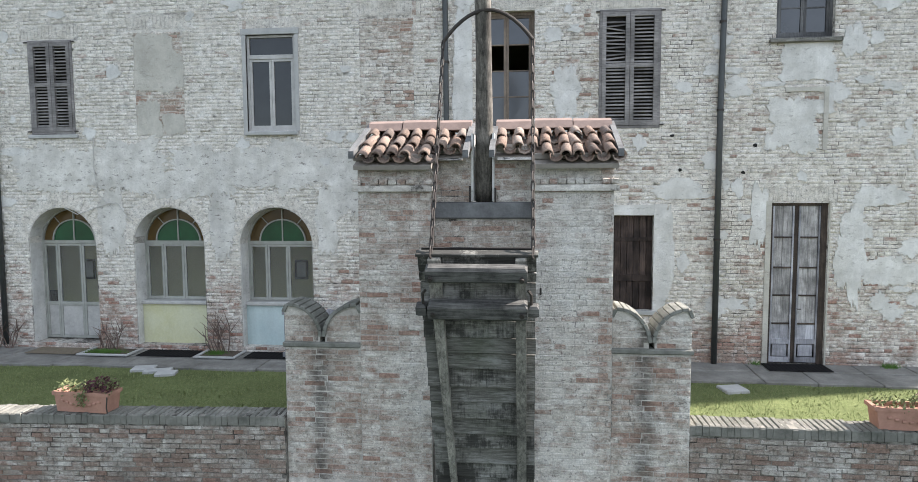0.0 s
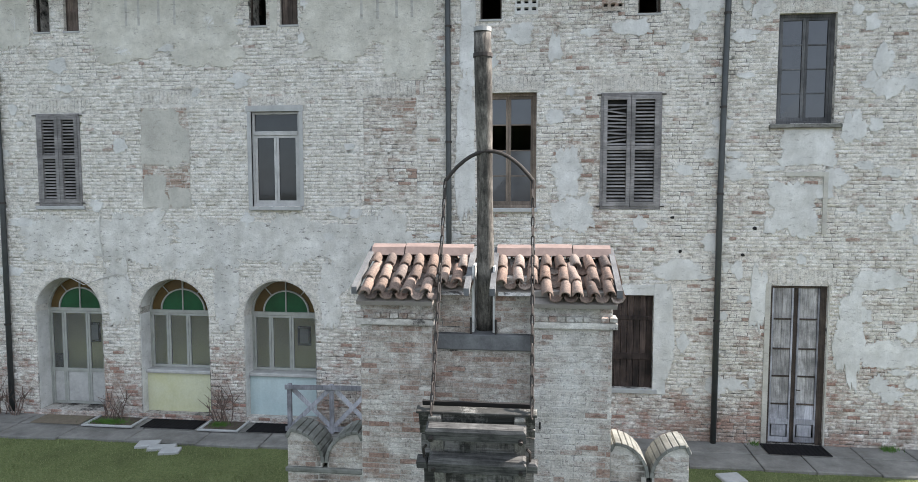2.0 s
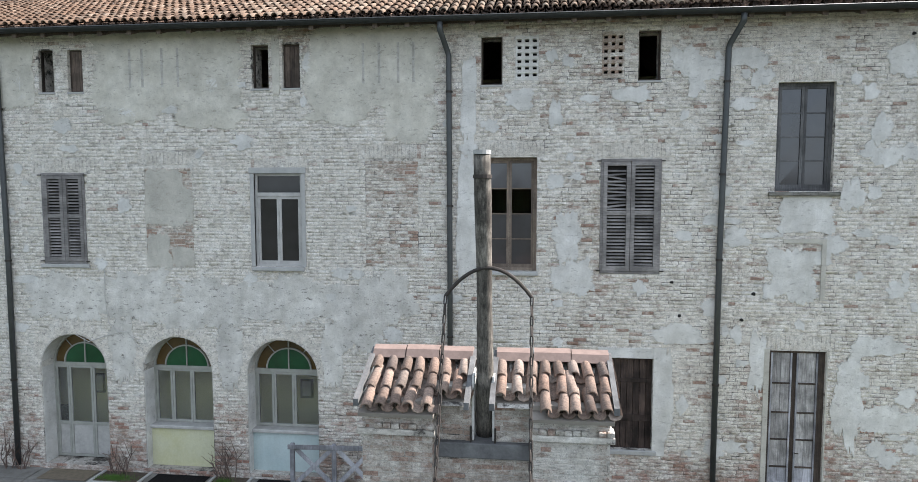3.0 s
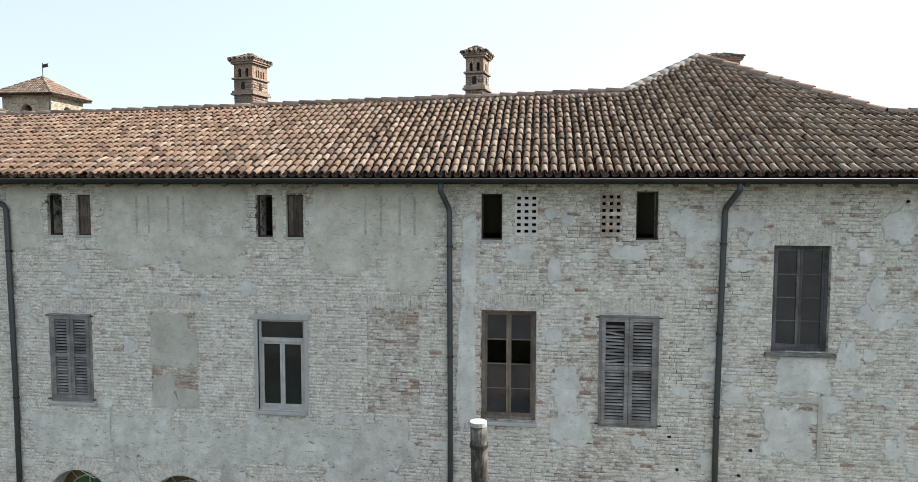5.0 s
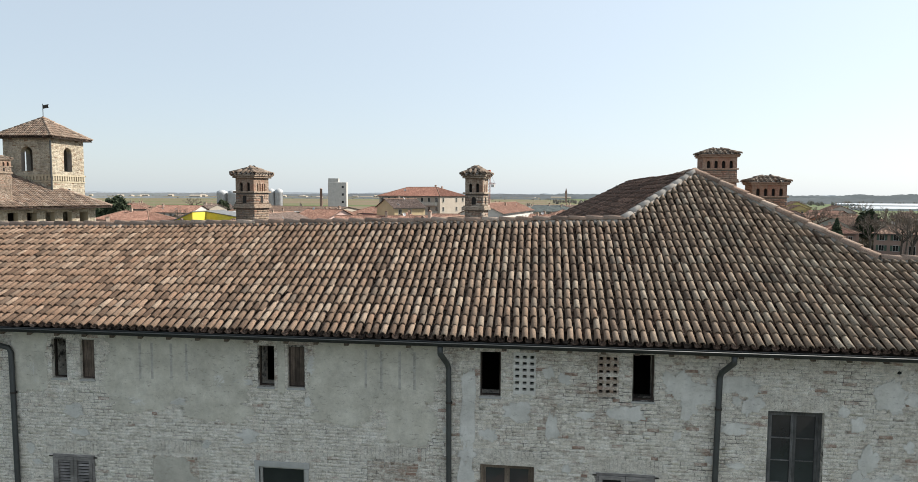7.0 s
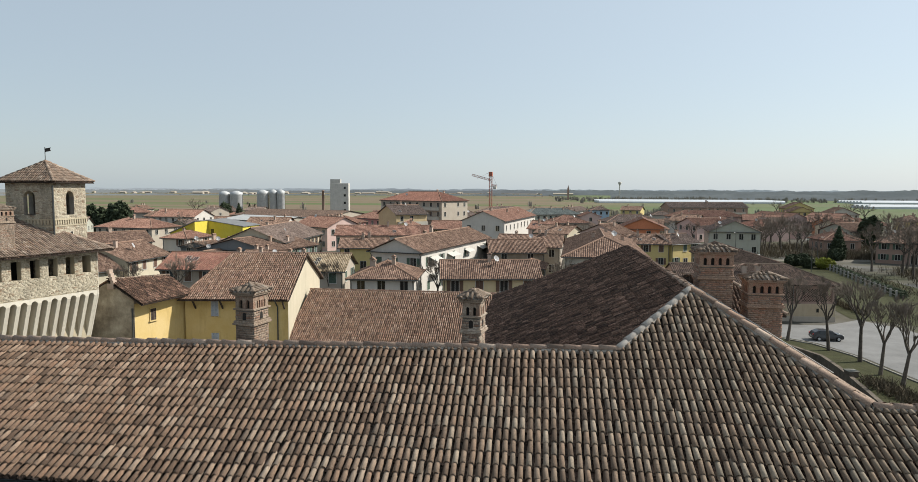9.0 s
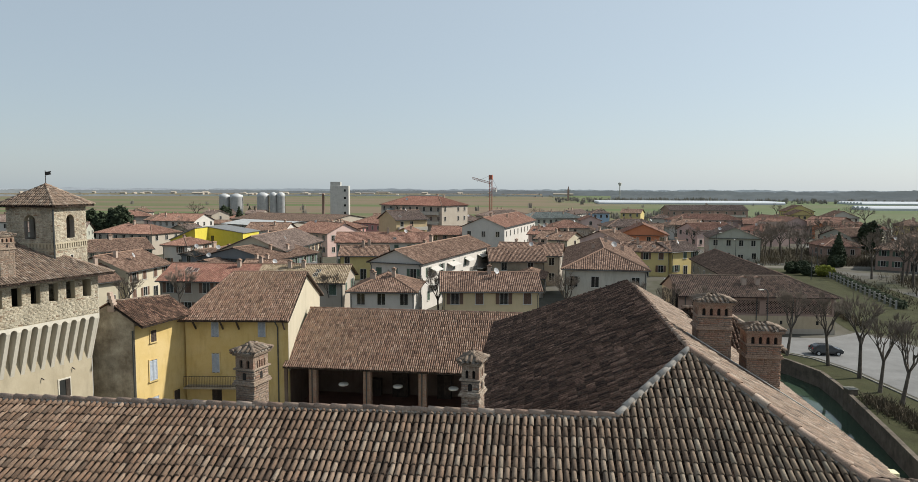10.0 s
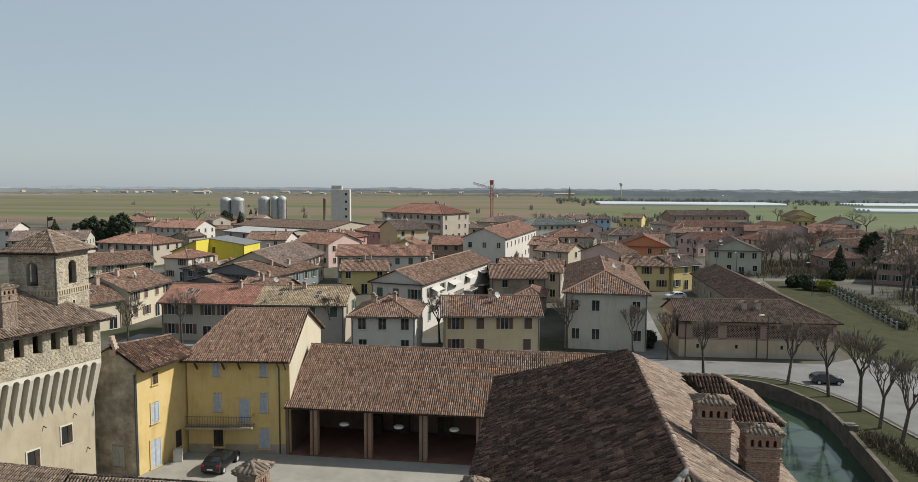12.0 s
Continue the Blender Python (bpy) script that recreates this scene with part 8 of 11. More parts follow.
# ---- the town ----
for key, base, alt in (("w_grey", (0.36, 0.315, 0.26), None), ("w_white", (0.50, 0.47, 0.43), None), ("w_yellow", (0.52, 0.42, 0.19), None), ("w_bright", (0.54, 0.455, 0.06), (0.60, 0.51, 0.09)),
                       ("w_blue", (0.17, 0.18, 0.185), None), ("w_yelbrick", (0.46, 0.36, 0.22), None), ("w_pink", (0.46, 0.24, 0.22), None), ("w_pinkpale", (0.52, 0.38, 0.34), None),
                       ("w_butter", (0.53, 0.43, 0.27), None), ("w_orange", (0.48, 0.19, 0.10), None), ("w_sky", (0.28, 0.38, 0.46), None), ("w_brick", (0.30, 0.21, 0.17), None), ("w_greygreen", (0.37, 0.37, 0.31), None)):
    M[key] = wall_paint(key[2:] + "_render", base, alt, 0.25)
M["shutter_brown"] = plain_material("brown_shutter", (0.13, 0.075, 0.05), 0.7, 0, 0.3, 3)
M["shutter_green"] = plain_material("green_shutter", (0.07, 0.11, 0.08), 0.7, 0, 0.3, 3)
house(-47.6, 89.2, 2, 13.7, 9, 5.6, "gable", "w_grey", "roof_red", 2, 5, 0.42, seed=0, side_bays=2, chimneys=1, shutter="shutter_brown", label="grey-plastered house with a gabled red tile roof and brown shutters")
house(-33.9, 89.9, 5, 12.4, 9, 5.6, "gable", "w_grey", "roof_ocher", 2, 4, 0.42, seed=1, side_bays=2, chimneys=2, shutter="shutter_green", label="grey-plastered house with a gabled ochre tile roof and green shutters")
house(-20.3, 83.5, 4, 8.4, 9, 5.6, "hip", "w_white", "roof_brown", 2, 3, 0.4, seed=2, side_bays=2, chimneys=3, label="white house with a hipped brown tile roof")
house(-6.3, 86.0, 9, 12.6, 8.5, 5.6, "gable", "w_butter", "roof_brown", 2, 4, 0.42, seed=3, side_bays=2, chimneys=1, shutter="shutter_brown", label="cream house with a gabled brown tile roof and brown shutters")
long_house = house(-22.3, 100.5, -13, 8.7, 34, 7.5, "gableend", "w_white", "roof_brown", 2, 3, 0.42, seed=4, side_bays=6, chimneys=2, shutter="shutter_green", label="long white house with a gabled brown tile roof and side balconies")
# balconies with railings and awnings along its flank
for y_, wd_ in ((3.0, 4.2), (10.5, 5.0), (19.0, 4.2), (26.5, 4.6)):
    bl = Geo().box(8.7 / 2 + 0.003, 8.7 / 2 + 1.25, y_, y_ + wd_, 3.62, 3.78, bevel=0.02).build("balcony", M["frame_pale"], long_house)
    rl_ = Geo().box(8.7 / 2 + 1.19, 8.7 / 2 + 1.24, y_, y_ + wd_, 4.68, 4.74)
    for q in range(int(wd_ / 0.14) + 1):
        rl_.box(8.7 / 2 + 1.20, 8.7 / 2 + 1.225, y_ + q * 0.14, y_ + q * 0.14 + 0.03, 3.782, 4.68)
    rl_.build("railing", M["gutter"], bl)
    Geo().prism([(8.7 / 2 + 0.004, y_ + 0.4, 6.35), (8.7 / 2 + 1.1, y_ + 0.4, 5.85), (8.7 / 2 + 1.1, y_ + 0.4, 5.9), (8.7 / 2 + 0.004, y_ + 0.4, 6.41)], (0, wd_ - 0.8, 0)).build("awning", M["frame_pale"], bl)
house(8.9, 92.2, -3, 11.0, 32, 8.0, "hip", "pale", "roof_brown", 2, 4, 0.4, seed=5, side_bays=6, chimneys=3, label="pale grey house with a hipped brown tile roof")
house(-4.2, 123.4, 9, 10.0, 9, 5.5, "gable", "old_plaster", "roof_brown", 2, 2, 0.42, seed=7, side_bays=1, chimneys=0, name="barn", label="brown plastered barn with a gabled brown tile roof")
house(-2.4, 130.1, -6, 12.3, 9, 6.0, "gable", "w_grey", "roof_brown", 2, 4, 0.42, seed=8, side_bays=2, chimneys=3, label="grey-plastered house with a gabled brown tile roof")
house(-2.0, 115.2, -4, 5.0, 8, 3.5, "hip", "w_grey", "roof_brown", 1, 2, 0.4, seed=9, side_bays=1, chimneys=0, name="shed", label="grey-plastered shed with a hipped brown tile roof")
house(-36.3, 149.4, 10, 21.3, 9, 6.5, "gable", "w_white", "roof_terra", 2, 7, 0.42, seed=10, side_bays=2, chimneys=2, shutter="shutter_green", label="white house with a gabled terracotta tile roof and green shutters")
house(-36.5, 133.2, 10, 9.5, 8, 5.0, "gable", "w_yellow", "roof_brown", 2, 3, 0.42, seed=11, side_bays=2, chimneys=3, label="yellow house with a gabled brown tile roof")
house(-51.2, 139.0, 93, 27.1, 13, 6.5, "gable", "cream", "roof_grey", 2, 9, 0.42, seed=12, side_bays=4, chimneys=1, shutter="shutter_brown", label="cream house with a gabled grey-red tile roof and brown shutters")
house(-71.1, 129.3, -12, 7.5, 16, 5.0, "gableend", "w_blue", "roof_brown", 2, 2, 0.24, seed=14, side_bays=5, chimneys=3, label="dark blue-grey house with a gabled brown tile roof")
house(-61.9, 115.9, -12, 7.7, 14, 4.5, "gableend", "w_blue", "roof_brown", 1, 2, 0.24, seed=15, side_bays=4, chimneys=1, shutter="shutter_brown", label="dark blue-grey house with a gabled brown tile roof and brown shutters")
house(-57.8, 119.3, -12, 16.6, 16, 5.5, "gableend", "w_blue", "roof_brown", 2, 6, 0.24, seed=16, side_bays=5, chimneys=2, shutter="shutter_green", label="dark blue-grey house with a gabled brown tile roof and green shutters")
house(-66.6, 93.1, 65, 5.8, 10, 4.5, "gable", "cream", "roof_brown", 1, 2, 0.42, seed=17, side_bays=3, chimneys=3, label="cream house with a gabled brown tile roof")
house(-65.2, 103.6, 89, 11.7, 11, 5.5, "gable", "cream", "roof_brown", 2, 4, 0.42, seed=18, side_bays=3, chimneys=1, shutter="shutter_brown", label="cream house with a gabled brown tile roof and brown shutters")
house(-92.5, 135.7, 52, 13.9, 10, 5.0, "gable", "cream", "roof_brown", 2, 5, 0.42, seed=19, side_bays=3, chimneys=2, shutter="shutter_green", label="cream house with a gabled brown tile roof and green shutters")
house(-175.4, 266.5, 31, 14.2, 11, 6.5, "hip", "w_grey", "roof_terra", 2, 5, 0.4, seed=20, side_bays=3, chimneys=3, label="grey-plastered house with a hipped terracotta tile roof")
house(-142.6, 242.1, -9, 19.6, 12, 6.0, "gable", "w_white", "roof_terra", 2, 7, 0.42, seed=21, side_bays=3, chimneys=1, label="white house with a gabled terracotta tile roof")
house(-117.2, 173.7, -11, 19.9, 11, 6.0, "hip", "w_grey", "roof_terra", 2, 7, 0.4, seed=22, side_bays=3, chimneys=2, label="grey-plastered house with a hipped terracotta tile roof")
house(-46.7, 233.9, -30, 28.8, 15, 13, "hip", "w_grey", "roof_red", 4, 9, 0.4, seed=23, side_bays=4, chimneys=3, name="apartment_block", label="grey-plastered apartment block with a hipped red tile roof")
house(-39.0, 197.7, 40, 10.6, 12, 9.5, "gable", "w_yelbrick", "roof_grey", 3, 3, 0.42, seed=24, side_bays=3, chimneys=1, name="apartment_block", label="ochre apartment block with a gabled grey-red tile roof")
house(-49.4, 231.4, -3, 12.9, 12, 9.0, "gable", "pale", "roof_green", 3, 4, 0.42, seed=25, side_bays=3, chimneys=2, name="apartment_block", label="pale grey apartment block with a gabled grey-green roof")
house(-6.0, 201.6, 80, 44.6, 12, 8.5, "gable", "w_white", "roof_terra", 2, 9, 0.42, seed=26, side_bays=3, chimneys=3, label="white house with a gabled terracotta tile roof")
house(-58.5, 222.0, -38, 18.5, 10, 7, "hip", "w_pink", "roof_terra", 2, 6, 0.4, seed=27, side_bays=3, chimneys=1, label="pink house with a hipped terracotta tile roof")
house(-63.5, 199.6, -14, 10.0, 10, 6.5, "hip", "w_pink", "roof_terra", 2, 3, 0.4, seed=28, side_bays=3, chimneys=2, label="pink house with a hipped terracotta tile roof")
house(-64.6, 179.7, -34, 15.5, 12, 6.5, "gable", "w_pinkpale", "roof_terra", 2, 5, 0.42, seed=29, side_bays=3, chimneys=3, label="pale pink house with a gabled terracotta tile roof")
house(9.5, 223.2, 11, 13.2, 11, 6, "hip", "w_grey", "roof_terra", 2, 4, 0.4, seed=30, side_bays=3, chimneys=1, label="grey-plastered house with a hipped terracotta tile roof")
house(32.3, 235.9, 11, 19.3, 11, 6, "hip", "pale", "roof_grey", 2, 7, 0.4, seed=31, side_bays=3, chimneys=2, label="pale grey house with a hipped grey-red tile roof")
house(27.7, 185.9, -6, 13.1, 14, 6.5, "gableend", "w_orange", "roof_terra", 2, 4, 0.42, seed=32, side_bays=4, chimneys=3, label="orange house with a gabled terracotta tile roof")
house(22.7, 147.4, -2, 9.8, 8, 5.5, "gable", "w_yellow", "roof_brown", 2, 3, 0.42, seed=33, side_bays=2, chimneys=1, shutter="shutter_brown", label="yellow house with a gabled brown tile roof and brown shutters")
house(31.5, 149.9, 37, 8.3, 8, 5.5, "gable", "w_yellow", "roof_grey", 2, 3, 0.42, seed=34, side_bays=2, chimneys=2, shutter="shutter_green", label="yellow house with a gabled grey-red tile roof and green shutters")
house(29.2, 334.1, 13, 8.5, 9, 7, "hip", "w_sky", "roof_grey", 2, 3, 0.4, seed=35, side_bays=2, chimneys=3, label="light blue house with a hipped grey-red tile roof")
house(48.0, 369.7, -21, 10.8, 9, 6, "gable", "w_yellow", "roof_brown", 2, 3, 0.42, seed=36, side_bays=2, chimneys=1, label="yellow house with a gabled brown tile roof")
house(91.6, 379.2, 14, 45.2, 12, 7.5, "gable", "w_brick", "roof_grey", 2, 9, 0.42, seed=37, side_bays=3, chimneys=2, name="apartment_block", label="brick apartment block with a gabled grey-red tile roof")
house(73.0, 300.7, 12, 30.8, 12, 5.5, "hip", "w_pinkpale", "roof_terra", 2, 9, 0.4, seed=38, side_bays=3, chimneys=3, label="pale pink house with a hipped terracotta tile roof")
house(57.9, 229.0, 28, 15.8, 10, 5.5, "gable", "w_pinkpale", "roof_terra", 2, 5, 0.42, seed=39, side_bays=3, chimneys=1, label="pale pink house with a gabled terracotta tile roof")
house(70.8, 237.7, -70, 14.4, 10, 5, "hip", "w_pinkpale", "roof_red", 2, 5, 0.4, seed=40, side_bays=3, chimneys=2, label="pale pink house with a hipped red tile roof")
house(49.6, 178.0, -8, 12.3, 14, 6.5, "gableend", "w_greygreen", "roof_grey", 2, 4, 0.42, seed=41, side_bays=4, chimneys=3, label="grey-green house with a gabled grey-red tile roof")
house(142.0, 388.4, 0, 15.3, 10, 7, "gableend", "w_yellow", "roof_brown", 2, 5, 0.42, seed=42, side_bays=3, chimneys=1, label="yellow house with a gabled brown tile roof")
house(138.9, 327.1, 0, 14.1, 10, 6, "gableend", "pale", "roof_brown", 2, 5, 0.42, seed=43, side_bays=3, chimneys=2, label="pale grey house with a gabled brown tile roof")
house(83.4, 195.7, -7, 9.2, 12, 3.6, "hip", "w_brick", "roof_brown", 1, 3, 0.4, seed=44, side_bays=3, chimneys=3, label="brick house with a hipped brown tile roof")
house(84.4, 166.1, -33, 11.0, 14, 5, "hip", "w_brick", "roof_brown", 2, 4, 0.4, seed=45, side_bays=4, chimneys=1, shutter="shutter_brown", label="brick house with a hipped brown tile roof and brown shutters")
house(93.1, 292.8, -14, 15.8, 10, 4.5, "gable", "w_brick", "roof_terra", 1, 5, 0.42, seed=46, side_bays=3, chimneys=2, label="brick house with a gabled terracotta tile roof")
house(112.9, 282.6, -21, 11.4, 10, 4.5, "gable", "w_brick", "roof_terra", 1, 4, 0.42, seed=47, side_bays=3, chimneys=3, label="brick house with a gabled terracotta tile roof")
house(114.0, 250.1, 33, 26.6, 10, 4.5, "gable", "cream", "roof_terra", 1, 9, 0.42, seed=48, side_bays=3, chimneys=1, label="cream house with a gabled terracotta tile roof")
house(117.5, 270.6, 28, 20.5, 8, 4.5, "gable", "w_orange", "roof_terra", 1, 7, 0.42, seed=49, side_bays=2, chimneys=2, label="orange house with a gabled terracotta tile roof")
house(133.5, 259.0, -22, 9.5, 11, 6, "hip", "w_yellow", "roof_brown", 2, 3, 0.4, seed=50, side_bays=3, chimneys=3, label="yellow house with a hipped brown tile roof")
house(-185.1, 206.5, 12, 7.0, 10, 7, "gable", "w_white", "roof_grey", 2, 2, 0.42, seed=51, side_bays=3, chimneys=1, label="white house with a gabled grey-red tile roof")
house(-154.1, 189.5, 23, 21.4, 12, 5, "gable", "w_greygreen", "roof_grey", 2, 7, 0.42, seed=52, side_bays=3, chimneys=2, label="grey-green house with a gabled grey-red tile roof")
house(-104.5, 252.6, -20, 49.1, 30, 6, "gable", "w_grey", "roof_dark", 2, 4, 0.14, seed=54, side_bays=1, chimneys=0, name="warehouse", label="grey-plastered warehouse with a gabled dark tile roof")
house(-100.9, 219.4, -29, 30.2, 18, 6, "gable", "w_grey", "roof_metal", 2, 4, 0.14, seed=55, side_bays=1, chimneys=0, name="warehouse", label="grey-plastered warehouse with a gabled sheet metal roof")
house(-41.9, 317.4, 71, 26.5, 10, 7, "gable", "w_white", "roof_grey", 2, 9, 0.42, seed=56, side_bays=3, chimneys=3, label="white house with a gabled grey-red tile roof")
house(-27.6, 254.7, 12, 10.8, 10, 6.5, "hip", "w_greygreen", "roof_grey", 2, 4, 0.4, seed=57, side_bays=3, chimneys=1, label="grey-green house with a hipped grey-red tile roof")
house(-13.2, 301.8, 61, 26.6, 11, 7, "hip", "w_grey", "roof_grey", 2, 9, 0.4, seed=58, side_bays=3, chimneys=2, label="grey-plastered house with a hipped grey-red tile roof")
house(6.4, 286.4, 31, 26.7, 12, 6.5, "hip", "w_greygreen", "roof_green", 2, 9, 0.4, seed=59, side_bays=3, chimneys=3, label="grey-green house with a hipped grey-green roof")
house(-21.0, 191.8, 1, 22.1, 10, 5.5, "gable", "w_brick", "roof_terra", 2, 8, 0.42, seed=60, side_bays=3, chimneys=1, label="brick house with a gabled terracotta tile roof")
house(21.3, 356.7, 68, 22.7, 9, 6, "gable", "w_white", "roof_grey", 2, 8, 0.42, seed=61, side_bays=2, chimneys=2, label="white house with a gabled grey-red tile roof")
house(-0.4, 189.9, -18, 6.8, 9, 6, "gable", "w_pinkpale", "roof_terra", 2, 2, 0.42, seed=62, side_bays=2, chimneys=3, label="pale pink house with a gabled terracotta tile roof")
house(-85.0, 145.1, -9, 6.7, 9, 5.5, "hip", "w_white", "roof_terra", 2, 2, 0.4, seed=63, side_bays=2, chimneys=1, shutter="shutter_brown", label="white house with a hipped terracotta tile roof and brown shutters")
house(84.3, 165.0, -28, 12.0, 13, 5.0, "hip", "w_brick", "roof_brown", 2, 4, 0.4, seed=64, side_bays=4, chimneys=2, shutter="shutter_green", label="brick house with a hipped brown tile roof and green shutters")
house(81.2, 191.5, 1, 8.7, 10, 3.6, "hip", "w_brick", "roof_terra", 1, 3, 0.4, seed=65, side_bays=3, chimneys=3, label="brick house with a hipped terracotta tile roof")
house(97.1, 212.6, 33, 14.4, 10, 5.0, "gable", "w_greygreen", "roof_brown", 2, 5, 0.42, seed=66, side_bays=3, chimneys=1, label="grey-green house with a gabled brown tile roof")
house(117.2, 297.7, -58, 15.2, 11, 5.0, "gable", "w_brick", "roof_terra", 2, 5, 0.42, seed=67, side_bays=3, chimneys=2, label="brick house with a gabled terracotta tile roof")
house(98.1, 306.3, -82, 32.0, 11, 5.0, "gable", "w_pinkpale", "roof_terra", 2, 9, 0.42, seed=68, side_bays=3, chimneys=3, label="pale pink house with a gabled terracotta tile roof")
house(126.9, 343.7, -4, 10.9, 12, 6.5, "gableend", "w_yellow", "roof_brown", 2, 4, 0.42, seed=69, side_bays=3, chimneys=1, label="yellow house with a gabled brown tile roof")
house(105.1, 204.6, -47, 9.4, 10, 5.0, "hip", "w_orange", "roof_brown", 2, 3, 0.4, seed=70, side_bays=3, chimneys=2, label="orange house with a hipped brown tile roof")
house(-47.8, 107.1, -4, 7.6, 8, 4.5, "gable", "w_grey", "roof_brown", 1, 2, 0.42, seed=71, side_bays=2, chimneys=3, label="grey-plastered house with a gabled brown tile roof")
house(-144.6, 222.4, 0, 7.7, 8.0, 3.2, "gable", "pale", "roof_dark", 1, 2, 0.4, seed=72, side_bays=1, chimneys=0, name="outbuilding", label="low pale grey outbuilding with a gabled dark tile roof")
house(-72.6, 295.8, -12, 11.8, 7.5, 4.2, "hip", "pale", "roof_dark", 1, 3, 0.4, seed=73, side_bays=1, chimneys=0, name="outbuilding", label="low pale grey outbuilding with a hipped dark tile roof")
house(-76.7, 282.8, 80, 6.5, 6.4, 4.2, "gable", "w_pinkpale", "roof_dark", 1, 2, 0.4, seed=74, side_bays=1, chimneys=0, name="outbuilding", label="low pale pink outbuilding with a gabled dark tile roof")
house(-128.4, 318.4, -12, 7.7, 7.0, 4.2, "gable", "cream", "roof_dark", 1, 2, 0.4, seed=75, side_bays=1, chimneys=0, name="outbuilding", label="low cream outbuilding with a gabled dark tile roof")
house(-4.6, 250.1, 80, 10.1, 5.8, 4.2, "hip", "w_grey", "roof_dark", 1, 2, 0.4, seed=76, side_bays=1, chimneys=0, name="outbuilding", label="low grey-plastered outbuilding with a hipped dark tile roof")
house(-24.6, 205.5, 0, 8.4, 6.2, 3.2, "hip", "old_plaster", "roof_brown", 1, 2, 0.4, seed=77, side_bays=1, chimneys=0, name="outbuilding", label="low brown plastered outbuilding with a hipped brown tile roof")
house(68.7, 276.8, 0, 11.3, 6.7, 3.2, "hip", "w_pinkpale", "roof_dark", 1, 3, 0.4, seed=78, side_bays=1, chimneys=0, name="outbuilding", label="low pale pink outbuilding with a hipped dark tile roof")
house(0.9, 156.6, -12, 10.6, 5.1, 2.8, "gable", "cream", "roof_dark", 1, 3, 0.4, seed=79, side_bays=1, chimneys=0, name="outbuilding", label="low cream outbuilding with a gabled dark tile roof")
house(-123.4, 224.3, 80, 8.3, 7.4, 4.2, "gable", "old_plaster", "roof_grey", 1, 2, 0.4, seed=80, side_bays=1, chimneys=0, name="outbuilding", label="low brown plastered outbuilding with a gabled grey-red tile roof")
house(-79.9, 321.2, 5, 6.0, 5.5, 5.2, "gable", "w_grey", "roof_brown", 1, 2, 0.4, seed=81, side_bays=1, chimneys=0, name="outbuilding", label="low grey-plastered outbuilding with a gabled brown tile roof")
house(57.3, 323.2, 5, 9.8, 7.0, 5.2, "hip", "pale", "roof_grey", 1, 2, 0.4, seed=82, side_bays=1, chimneys=0, name="outbuilding", label="low pale grey outbuilding with a hipped grey-red tile roof")
house(-102.6, 299.9, 5, 9.6, 6.6, 3.2, "gable", "w_grey", "roof_terra", 1, 2, 0.4, seed=83, side_bays=1, chimneys=0, name="outbuilding", label="low grey-plastered outbuilding with a gabled terracotta tile roof")
house(-68.2, 310.0, 0, 8.4, 6.8, 4.2, "gable", "cream", "roof_dark", 1, 2, 0.4, seed=84, side_bays=1, chimneys=0, name="outbuilding", label="low cream outbuilding with a gabled dark tile roof")
house(101.0, 238.4, 80, 7.9, 5.3, 4.2, "hip", "old_plaster", "roof_grey", 1, 2, 0.4, seed=85, side_bays=1, chimneys=0, name="outbuilding", label="low brown plastered outbuilding with a hipped grey-red tile roof")
house(87.3, 244.5, 0, 9.7, 6.9, 3.2, "gable", "w_pinkpale", "roof_grey", 1, 2, 0.4, seed=86, side_bays=1, chimneys=0, name="outbuilding", label="low pale pink outbuilding with a gabled grey-red tile roof")
house(87.2, 261.9, 0, 9.4, 7.1, 5.2, "gable", "pale", "roof_grey", 1, 2, 0.4, seed=87, side_bays=1, chimneys=0, name="outbuilding", label="low pale grey outbuilding with a gabled grey-red tile roof")
house(-143.9, 308.9, 80, 9.2, 7.7, 4.2, "hip", "cream", "roof_terra", 1, 2, 0.4, seed=88, side_bays=1, chimneys=0, name="outbuilding", label="low cream outbuilding with a hipped terracotta tile roof")
house(16.5, 306.3, -12, 7.8, 6.9, 4.2, "gable", "w_pinkpale", "roof_terra", 1, 2, 0.4, seed=89, side_bays=1, chimneys=0, name="outbuilding", label="low pale pink outbuilding with a gabled terracotta tile roof")
house(-57.6, 322.6, -12, 11.1, 6.9, 4.2, "gable", "old_plaster", "roof_grey", 1, 3, 0.4, seed=90, side_bays=1, chimneys=0, name="outbuilding", label="low brown plastered outbuilding with a gabled grey-red tile roof")
house(20.3, 260.7, 80, 11.6, 5.8, 3.2, "gable", "w_grey", "roof_dark", 1, 3, 0.4, seed=91, side_bays=1, chimneys=0, name="outbuilding", label="low grey-plastered outbuilding with a gabled dark tile roof")
house(50.9, 270.4, -12, 10.8, 7.0, 4.2, "hip", "pale", "roof_dark", 1, 3, 0.4, seed=92, side_bays=1, chimneys=0, name="outbuilding", label="low pale grey outbuilding with a hipped dark tile roof")
house(-104.4, 145.6, -12, 11.7, 7.9, 3.6, "hip", "w_pinkpale", "roof_dark", 1, 3, 0.4, seed=93, side_bays=1, chimneys=0, name="outbuilding", label="low pale pink outbuilding with a hipped dark tile roof")
house(51.0, 290.3, 5, 10.6, 5.1, 3.2, "gable", "old_plaster", "roof_dark", 1, 3, 0.4, seed=94, side_bays=1, chimneys=0, name="outbuilding", label="low brown plastered outbuilding with a gabled dark tile roof")
